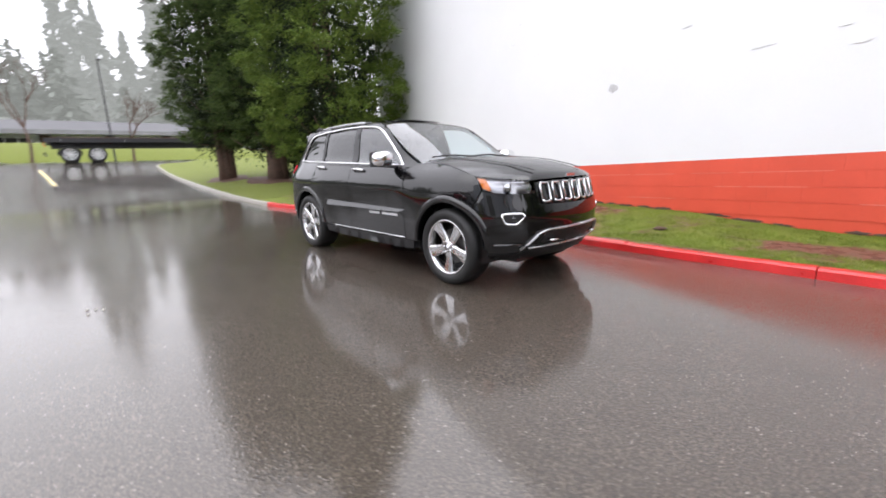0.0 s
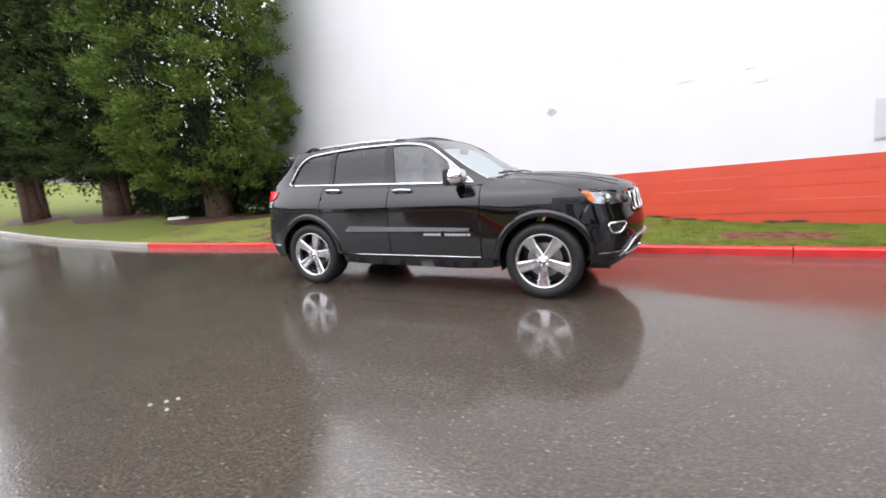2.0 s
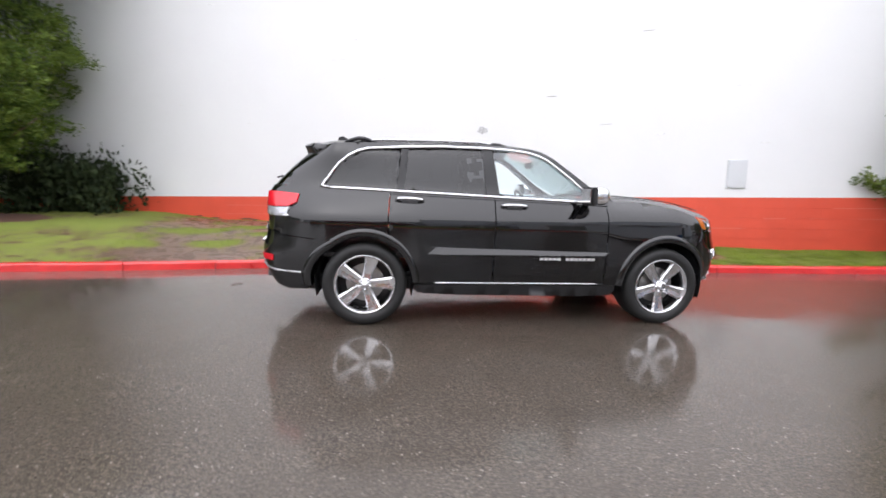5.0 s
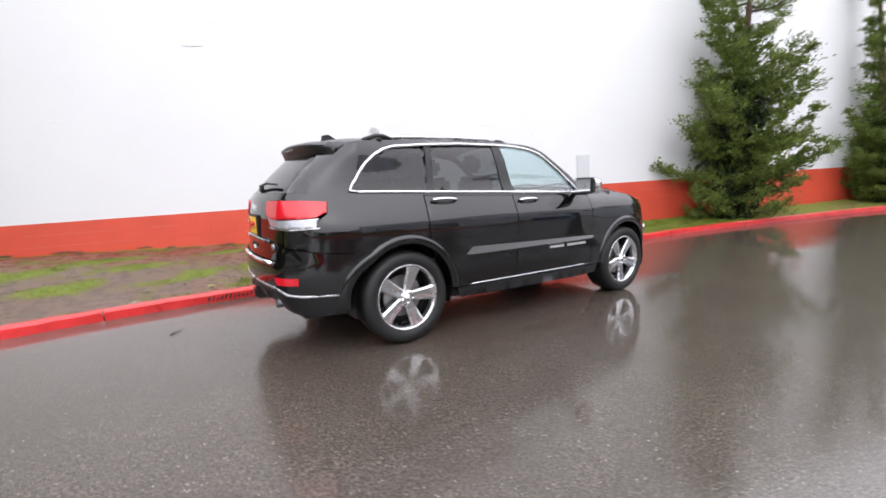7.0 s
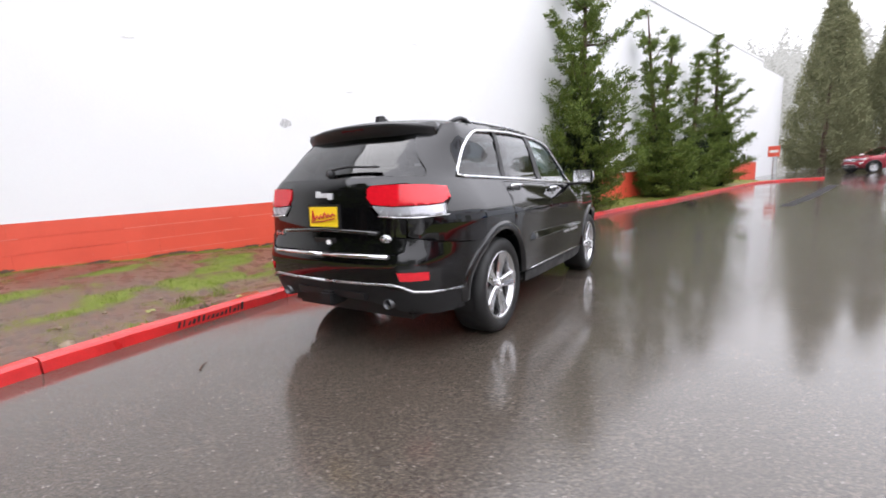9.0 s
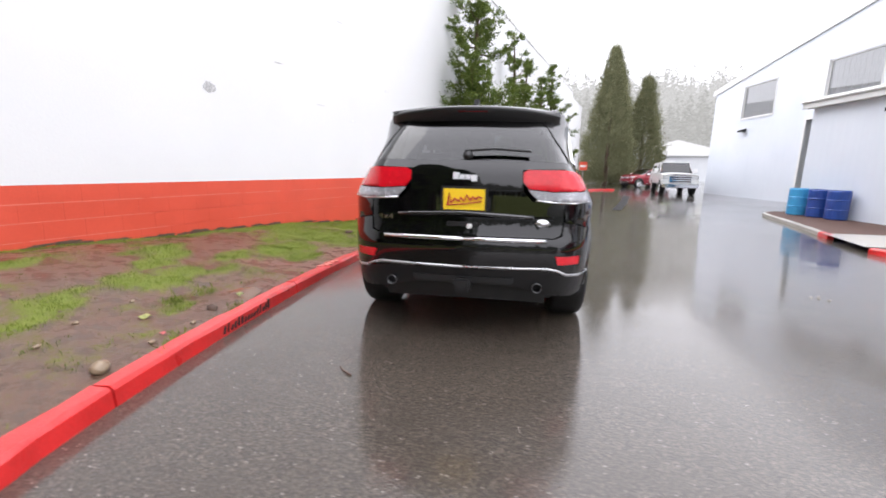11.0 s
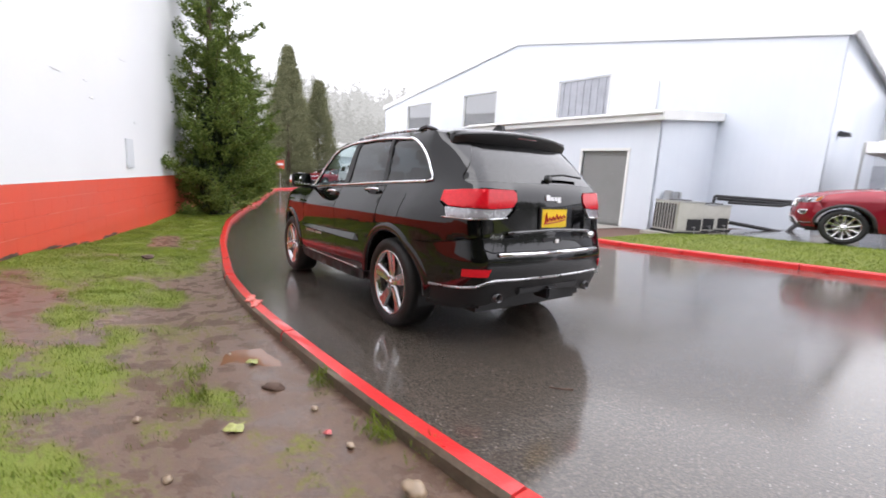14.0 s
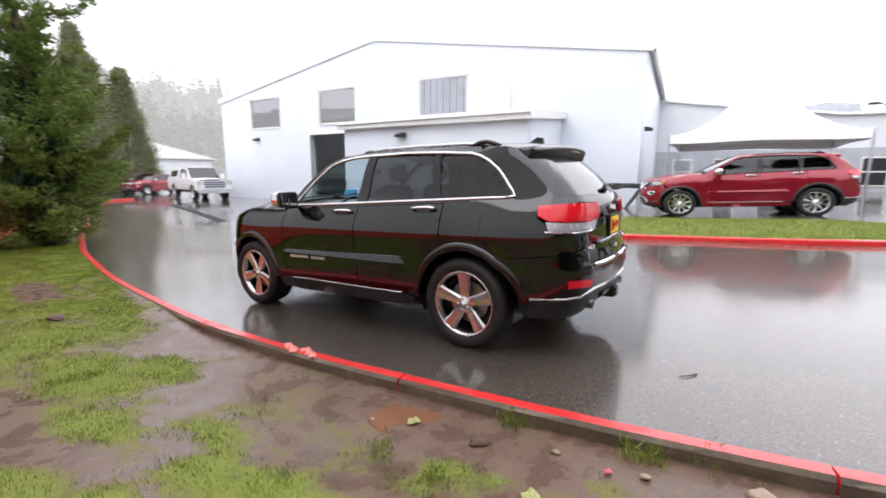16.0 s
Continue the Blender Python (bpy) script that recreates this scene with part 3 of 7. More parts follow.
                bough(H * f, a, L, 0.38, float(np.interp(f, knots, px)), float(np.interp(f, knots, py)), 0.19)
    part("trunk", tb, M_BARKWOOD, t, smooth=True)
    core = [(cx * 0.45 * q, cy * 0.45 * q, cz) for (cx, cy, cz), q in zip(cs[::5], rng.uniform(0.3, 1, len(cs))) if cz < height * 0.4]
    # darker leaves round the stem, the pine's inner shade as colour
    leaves("shaded_inner_crown", core, [(0, 0, 1)] * len(core), 0.2, M_SHRUB_SHADE, t, 9, 0.3, 0.5, seed + 5)
    leaves("crown", cs, ds, 0.078, M_PINE, t, 20, sp, 0.37, seed, squash=0.8)
    return t


def g_z(x, y):
    d = y - (min(KERB, key=lambda q: abs(q[0] - x) + (50 if q[1] > 7 else 0))[1] + 0.16)
    return verge_z(x, 0, max(0.0, d))


cedar(-18.3, 3.1, g_z(-18.3, 3.1), 15.5, 4.0, M_CEDAR_B, 3, "tall dark green cedar with a stout forked trunk", 0.42, 1.5, 300, 14, 26, 0.12, group="cedars on the lawn")
cedar(-15.6, 4.45, g_z(-15.6, 4.45), 15.0, 4.4, M_CEDAR_B, 5, "tall dark green cedar with drooping lower boughs", 0.5, 1.4, 320, 14, 26, 0.12, group="cedars on the lawn")
cedar(-10.0, 4.5, g_z(-10.0, 4.5), 13.0, 4.9, M_CEDAR_A, 8, "broad yellow-green cedar close to the white wall", 0.42, 0.95, 380, 16, 27, 0.105, group="cedars on the lawn")
pines = "pines along the wall"
LEFT, OUT = math.pi, -math.pi / 2
wall_pine(8.95, 1.02, g_z(8.95, 1.02) - 0.03, 7.4, 2.7, 11, "tall dense pine standing against the white wall", ((0.1, 1.0),), 0.30, ((0.64, LEFT, 1.6), (0.60, 0.1, 1.2), (0.66, OUT + 0.4, 1.15), (0.70, OUT - 0.7, 1.1), (0.42, OUT, 1.2), (0.46, OUT - 0.9, 1.2), (0.34, OUT + 0.6, 1.1), (0.80, LEFT, 0.9), (0.84, 0, 0.7), (0.26, OUT - 0.3, 1.35), (0.16, OUT + 0.3, 1.3), (0.5, LEFT + 0.3, 1.3)), pines)
wall_pine(14.9, -0.5, g_z(14.9, -0.5) - 0.03, 6.7, 2.0, 21, "forked sparse pine standing against the white wall", ((-1.3, 1.0), (1.2, 0.92), (0.1, 0.5)), 0.5, ((0.3, LEFT, 1.5), (0.5, OUT, 0.9), (0.4, OUT + 0.5, 1.2)), pines)
wall_pine(18.6, -1.55, g_z(18.6, -1.55) - 0.03, 6.0, 1.6, 33, "thin pine with short boughs against the white wall", ((0.5, 1.0),), 0.5, ((0.6, 0, 0.9), (0.45, OUT, 1.1)), pines)
wall_pine(21.6, -2.5, g_z(21.6, -2.5) - 0.03, 7.2, 2.1, 35, "leaning sparse pine standing against the white wall", ((-0.8, 1.0), (0.7, 0.75)), 0.5, ((0.55, OUT, 1.1), (0.45, LEFT, 1.0), (0.7, LEFT, 0.8), (0.62, OUT - 0.4, 0.9)), pines)
# ---------- sport utility car ----------
from mathutils import geometry

M_PAINT = car_paint("black_car_paint", (0.0026, 0.0026, 0.003), 0.0)
M_REDPAINT = car_paint("red_car_paint", (0.20, 0.008, 0.018), 0.2)
M_GREYPAINT = car_paint("grey_car_paint", (0.16, 0.155, 0.15), 0.6)
M_WHITEPAINT = car_paint("white_car_paint", (0.78, 0.78, 0.77), 0.0)
M_CHROME = paint("chrome", (0.78, 0.78, 0.79), 0.07, 1.0, vary=0.03, bump=0, local=True)
M_ALLOY = paint("bright_alloy", (0.62, 0.62, 0.63), 0.22, 1.0, vary=0.06, bump=0.03, local=True)
M_ALLOYDARK = paint("dark_alloy", (0.12, 0.12, 0.125), 0.35, 0.8, vary=0.1, bump=0, local=True)
M_RUBBER = paint("tyre_rubber", (0.009, 0.009, 0.009), 0.6, vary=0.2, scale=20, fine=120, bump=0.3, local=True)
M_PLASTIC = paint("black_plastic", (0.010, 0.010, 0.011), 0.45, vary=0.15, scale=20, fine=200, bump=0.15, local=True)
M_GLOSSBLACK = paint("gloss_black_trim", (0.008, 0.008, 0.009), 0.08, vary=0.1, bump=0, coat=1.0, local=True)
M_TINT = glass("tinted_glass", (0.075, 0.08, 0.085), 1.5)
M_CLEAR = glass("clear_glass", (0.80, 0.92, 0.93), 1.9)
M_PILLAR = paint("satin_black_pillar", (0.010, 0.010, 0.011), 0.4, vary=0.1, scale=20, bump=0.0, local=True)
M_SCREEN = glass("windscreen_glass", (0.74, 0.90, 0.92), 2.1)
M_LENS = glass("clear_lens", (0.85, 0.86, 0.88), 1.5)
M_TAILRED = paint("red_lens", (0.66, 0.008, 0.02), 0.2, vary=0.12, scale=40, bump=0, coat=0.35, local=True)
M_BADGE = paint("bright_badge", (0.72, 0.72, 0.73), 0.35, 0.25, vary=0.03, bump=0, local=True)
M_BRAKE = paint("unlit_brake_lens", (0.10, 0.004, 0.008), 0.15, vary=0.1, bump=0, coat=0.6, local=True)
M_BOWL = paint("lamp_reflector", (0.66, 0.65, 0.67), 0.25, 0.3, vary=0.06, scale=25, bump=0.05, local=True)
M_AMBER = paint("amber_lens", (0.85, 0.22, 0.02), 0.1, vary=0.1, bump=0, coat=1.0, local=True)
M_SILVER = paint("satin_silver", (0.52, 0.52, 0.53), 0.28, 0.9, vary=0.05, bump=0.03, local=True)
M_YELLOW = paint("yellow_plate", (0.90, 0.62, 0.02), 0.35, vary=0.04, bump=0.02, local=True)
M_SCRIPT = paint("red_script", (0.45, 0.02, 0.02), 0.4, vary=0.05, bump=0, local=True)
M_LEATHER = paint("black_leather", (0.03, 0.03, 0.032), 0.45, vary=0.2, scale=10, fine=80, bump=0.3, local=True)
M_DISC = paint("brake_disc", (0.33, 0.32, 0.31), 0.35, 0.9, vary=0.15, bump=0.1, local=True)


def table(pairs):
    a, b = [p[0] for p in pairs], [p[1] for p in pairs]
    return lambda v: float(np.interp(v, a, b))


class Shell:
    """The outer skin of a car: a plan outline at every height, unrolled so that u runs
    along the side (u = x there), round the corners and over the front and rear faces."""
    width = staticmethod(table([(0.2, 0.90), (0.3, 0.925), (0.42, 0.943), (0.6, 0.956), (0.8, 0.967), (0.95, 0.975), (0.985, 0.974), (1.02, 0.962), (1.07, 0.940), (1.12, 0.917), (1.17, 0.892), (1.21, 0.868), (1.245, 0.842), (1.29, 0.820), (1.45, 0.780), (1.58, 0.742), (1.66, 0.700), (1.72, 0.63)]))
    nose_width = staticmethod(table([(0.2, 0.90), (0.42, 0.945), (0.6, 0.960), (0.9, 0.957), (1.0, 0.945), (1.07, 0.925), (1.12, 0.89), (1.17, 0.835), (1.21, 0.78), (1.3, 0.74), (1.7, 0.65)]))
    front = staticmethod(table([(0.25, 2.12), (0.35, 2.24), (0.45, 2.32), (0.55, 2.355), (0.7, 2.365), (0.78, 2.355), (0.84, 2.33), (0.93, 2.31), (1.03, 2.28), (1.1, 2.22), (1.25, 2.1)]))
    rear = staticmethod(table([(0.3, -2.34), (0.42, -2.41), (0.5, -2.44), (0.6, -2.46), (0.70, -2.465), (0.76, -2.44), (0.84, -2.425), (0.95, -2.42), (1.1, -2.415), (1.2, -2.40), (1.27, -2.35), (1.42, -2.22), (1.55, -2.09), (1.62, -2.01), (1.7, -1.93)]))
    rear_y = staticmethod(table([(0.3, 0.62), (1.25, 0.62), (1.45, 0.54), (1.6, 0.47)]))

    def half(self, x, z):
        k = smooth01(0.55, 1.1, x)
        w = self.width(z) * (1 - k) + self.nose_width(z) * k
        return w * (1 - 0.018 * smooth01(0.9, 2.0, x) - (0.03 + 0.04 * smooth01(1.0, 1.25, z) * (1 - smooth01(1.4, 1.6, z))) * smooth01(-0.9, -1.9, x))

    def at(self, u, z, s=-1):
        if u > 1.6:
            xf, w, yc = self.front(z), self.half(1.6, z), 0.60
            p0, p1, p2 = (1.6, w), (xf - 0.29, w - 0.055), (xf - 0.135, yc)
            if u <= 2.35:
                t = (u - 1.6) / 0.75
                x = (1 - t) ** 2 * p0[0] + 2 * t * (1 - t) * p1[0] + t * t * p2[0]
                y = (1 - t) ** 2 * p0[1] + 2 * t * (1 - t) * p1[1] + t * t * p2[1]
            else:
                t = (u - 2.35) / 0.6
                x = (1 - t) ** 2 * p2[0] + 2 * t * (1 - t) * xf + t * t * xf
                y = yc * (1 - t)
        elif u < -1.75:
            xr, w, yc = self.rear(z), self.half(-1.75, z), self.rear_y(z)
            p0, p1, p2 = (-1.75, w), (xr + 0.15, w - 0.05), (xr + 0.055, yc)
            if u >= -2.45:
                t = (-1.75 - u) / 0.7
                x = (1 - t) ** 2 * p0[0] + 2 * t * (1 - t) * p1[0] + t * t * p2[0]
                y = (1 - t) ** 2 * p0[1] + 2 * t * (1 - t) * p1[1] + t * t * p2[1]
            else:
                t = (-2.45 - u) / 0.62
                x = (1 - t) ** 2 * p2[0] + 2 * t * (1 - t) * xr + t * t * xr
                y = yc * (1 - t)
        else:
            x, y = u, self.half(u, z)
        return Vector((x, s * y, z))

    def out(self, u, z, s=-1, off=0.0):
        p = self.at(u, z, s)
        if not off:
            return p
        a = self.at(u + 0.004, z, s) - self.at(u - 0.004, z, s)
        b = self.at(u, z + 0.004, s) - self.at(u, z - 0.004, s)
        n = a.cross(b).normalized()
        c = Vector((p.x * 0.8, 0, 0.7))
        if n.dot(p - c) < 0:
            n = -n
        return p + n * off

    def u_rear(self, y, z):
        yc = self.rear_y(z)
        y = abs(y)
        if y <= yc:
            return -2.45 - 0.62 * (1 - y / yc)
        lo, hi = -2.45, -1.75
        for _ in range(24):
            mid = (lo + hi) / 2
            if abs(self.at(mid, z).y) < y:
                lo = mid
            else:
                hi = mid
        return (lo + hi) / 2


SKIN = Shell()


def inside(p, poly):
    c = False
    for i in range(len(poly)):
        a, b = poly[i - 1], poly[i]
        if (a[1] > p[1]) != (b[1] > p[1]) and p[0] < (b[0] - a[0]) * (p[1] - a[1]) / (b[1] - a[1]) + a[0]:
            c = not c
    return c


def dense(poly, step):
    out = []
    for i in range(len(poly)):
        a, b = np.array(poly[i - 1], float), np.array(poly[i], float)
        n = max(1, int(math.ceil(np.linalg.norm(b - a) / step)))
        out += [tuple(a + (b - a) * k / n) for k in range(n)]
    return out


def panel(outer, fn, holes=(), step=0.045, depth=0.02, inward=None):
    """A curved sheet with rolled edges: a flat outline laid on a surface by fn(u, v, off)."""
    loops = [dense(outer, step)] + [dense(h, step) for h in holes]
    pts, edges = [], []
    for lp in loops:
        k = len(pts)
        pts += lp
        edges += [(k + i, k + (i + 1) % len(lp)) for i in range(len(lp))]
    us, vs = [p[0] for p in outer], [p[1] for p in outer]
    rim = np.array(pts)
    for u in np.arange(min(us), max(us), step):
        for v in np.arange(min(vs), max(vs), step):
            if inside((u, v), loops[0]) and not any(inside((u, v), h) for h in loops[1:]):
                if np.min(np.abs(rim[:, 0] - u) + np.abs(rim[:, 1] - v)) > step * 0.6:
                    pts.append((u, v))
    res = geometry.delaunay_2d_cdt([Vector(p) for p in pts], edges, [], 0, 1e-6)
    vv, tri = res[0], res[2]
    b = bmesh.new()
    made = [b.verts.new(fn(p.x, p.y, 0.0)) for p in vv]
    for f in tri:
        c = sum((vv[i] for i in f), Vector((0, 0))) / len(f)
        if inside(c, loops[0]) and not any(inside(c, h) for h in loops[1:]):
            try:
                b.faces.new([made[i] for i in f])
            except ValueError:
                pass
    loose = [v for v in b.verts if not v.link_faces]
    bmesh.ops.delete(b, geom=loose, context="VERTS")
    if depth:
        for lp in loops:
            top = [b.verts.new(fn(p[0], p[1], 0.0)) for p in lp]
            mid = [b.verts.new(fn(p[0], p[1], -depth)) for p in lp]
            n = len(lp)
            for i in range(n):
                b.faces.new((top[i], top[(i + 1) % n], mid[(i + 1) % n], mid[i]))
    return b


def shell_panel(name, outer, parent, mat, s, off=0.0, holes=(), step=0.045, depth=0.02, skin=SKIN, label=""):
    b = panel(outer, lambda u, v, o: skin.out(u, v, s, off + o), holes, step, depth)
    me = bpy.data.meshes.new(name)
    bmesh.ops.recalc_face_normals(b, faces=b.faces)
    b.to_mesh(me)
    b.free()
    me.materials.append(mat)
    for p in me.polygons:
        p.use_smooth = True
    ob = new(name, me)
    ob.parent = parent
    if label:
        ob["label"] = label
    return ob


def arc(cx, cz, r, a0, a1, n=14, rz=None):
    return [(cx + r * math.cos(radians(a0 + (a1 - a0) * i / n)), cz + (rz or r) * math.sin(radians(a0 + (a1 - a0) * i / n))) for i in range(n + 1)]


def loft(stations, fn_edge, ts, lift=2.4, off=0.0):
    """A crowned sheet between mirrored edge curves and a centre line."""
    b = bmesh.new()
    rows = []
    for e, c in stations:
        E, C = fn_edge(e), Vector(c)
        row = []
        for t in ts:
            row.append(b.verts.new((C.x + (E.x - C.x) * t * t, abs(E.y) * t, C.z + (E.z - C.z) * abs(t) ** lift + off)))
        rows.append(row)
    for p, q in zip(rows, rows[1:]):
        for i in range(len(ts) - 1):
            b.faces.new((p[i], q[i], q[i + 1], p[i + 1]))
    return b


def many(stations, n):
    """Finer stations by a smooth line through all numbers."""
    flat = [np.array([*e, *c], float) for e, c in stations]
    out = []
    p = [2 * flat[0] - flat[1]] + flat + [2 * flat[-1] - flat[-2]]
    for i in range(1, len(p) - 2):
        for k in range(n):
            t = k / n
            v = 0.5 * (2 * p[i] + (p[i + 1] - p[i - 1]) * t + (2 * p[i - 1] - 5 * p[i] + 4 * p[i + 1] - p[i + 2]) * t * t + (3 * p[i] - p[i - 1] - 3 * p[i + 1] + p[i + 2]) * t ** 3)
            out.append((tuple(v[:2]), tuple(v[2:])))
    out.append((tuple(flat[-1][:2]), tuple(flat[-1][2:])))
    return out


def wheel_at(parent, x, y, s, r=0.385, seed=0.0, alloy=None, spokes=5):
    """A wheel of its own: tyre, rim, spokes, disc, cap. s: the side that faces out."""
    w = new("wheel")
    w.parent = parent
    w.matrix_basis = Matrix.Translation((x, y, r)) @ Matrix.Rotation(seed, 4, "Y")
    k = r / 0.385
    o = s

    def pr(q):
        return [(a * o, rr * k) for a, rr in q]
    tyre = lathe(pr([(-0.20, 0.27), (-0.235, 0.30), (-0.245, 0.345), (-0.225, 0.378), (-0.19, 0.385), (-0.10, 0.387), (-0.02, 0.385), (0.022, 0.376), (0.045, 0.345), (0.042, 0.305), (0.026, 0.276), (0.0, 0.27)]), 56, closed=True)
    part("tyre", tyre, M_RUBBER, w, smooth=True)
    rim = lathe(pr([(-0.19, 0.272), (0.0, 0.266), (0.028, 0.278), (0.034, 0.274), (0.026, 0.258), (-0.03, 0.246), (-0.17, 0.24)]), 56, closed=True)
    part("rim", rim, alloy or M_ALLOY, w, smooth=True)
    part("brake_disc", lathe(pr([(-0.10, 0.05), (-0.10, 0.175), (-0.075, 0.175), (-0.075, 0.05)]), 40, closed=True), M_DISC, w)
    part("wheel_well_back", lathe(pr([(-0.185, 0.01), (-0.185, 0.245), (-0.17, 0.245), (-0.17, 0.01)]), 40, closed=True), M_PLASTIC, w)
    for i in range(spokes):
        a = 2 * math.pi * i / spokes + math.pi / 2
        b = bmesh.new()
        wide = 1.0 if spokes == 5 else 0.55
        prof = [(0.045, 0.040 * wide, 0.004), (0.10, 0.044 * wide, 0.000), (0.17, 0.051 * wide, 0.006), (0.225, 0.060 * wide, 0.014), (0.258, 0.068 * wide, 0.020)]
        rows = []
        for rr, hw, yo in prof:
            row = []
            for tx, dy in ((-1, -0.035), (-1, -0.006), (-0.72, 0.006), (0, 0.002), (0.72, 0.006), (1, -0.006), (1, -0.035)):
                row.append(b.verts.new((hw * k * tx, (yo + dy) * o, rr * k)))
            rows.append(row)
        for p, q in zip(rows, rows[1:]):
            for j in range(6):
                b.faces.new((p[j], p[j + 1], q[j + 1], q[j]))
        b.faces.new(rows[0])
        b.faces.new(rows[-1])
        bmesh.ops.transform(b, verts=b.verts, matrix=Matrix.Rotation(a, 4, "Y"))
        part("spoke", b, alloy or M_ALLOY, w)
    cap = lathe(pr([(-0.04, 0.066), (0.0, 0.064), (0.008, 0.058), (0.010, 0.032), (0.017, 0.03), (0.019, 0.0)]), 24)
    part("hub", cap, alloy or M_ALLOY, w, smooth=True)
    for i in range(5):
        a = 2 * math.pi * (i + 0.5) / 5 + math.pi / 2
        part("wheel_nut", lathe([(0.0, 0.011), (0.022 * o, 0.011), (0.026 * o, 0.006)], 8, m=Matrix.Translation((0.05 * math.cos(a), 0.0, 0.05 * math.sin(a)))), M_CHROME, w)
    return w


def belt(u):
    return 1.19 + 0.025 * (0.75 - u)


WINDOW = [(-1.838, 1.262), (-1.815, 1.305), (-1.765, 1.395), (-1.70, 1.478), (-1.62, 1.545), (-1.54, 1.588), (-1.45, 1.615), (-1.15, 1.64), (-0.77, 1.66), (-0.33, 1.662), (-0.1, 1.655), (0.06, 1.638), (0.17, 1.61), (0.27, 1.56), (0.47, 1.415), (0.62, 1.29), (0.70, 1.215), (0.735, 1.195), (0.70, 1.192)] + [(u, belt(u)) for u in (0.4, 0.0, -0.4, -0.8, -1.2, -1.6)] + [(-1.78, 1.252)]


def band(line, w, closed=True):
    """The outline of a strip of half-width w along a flat line."""
    n = len(line)
    L, R = [], []
    for i in range(n):
        a = np.array(line[(i - 1) % n if closed else max(i - 1, 0)], float)
        b = np.array(line[(i + 1) % n if closed else min(i + 1, n - 1)], float)
        d = (b - a) / np.linalg.norm(b - a)
        p = np.array(line[i], float)
        L.append(tuple(p + w * np.array([-d[1], d[0]])))
        R.append(tuple(p - w * np.array([-d[1], d[0]])))
    return L, R


def shell_bar(name, line, parent, mat, s, r=0.012, off=0.004, closed=False, skin=SKIN, flat=1.0, label=""):
    pts = [skin.out(u, z, s, off) for u, z in line]
    if closed:
        pts.append(pts[0])
    ob = part(name, tube(pts, r, 8, flat=flat), mat, parent, label, smooth=True)
    return ob


# how far each wheel has rolled, by side and axle
TURN = {(-1, True): 0.314, (-1, False): -0.05, (1, True): 0.28, (1, False): -0.314}


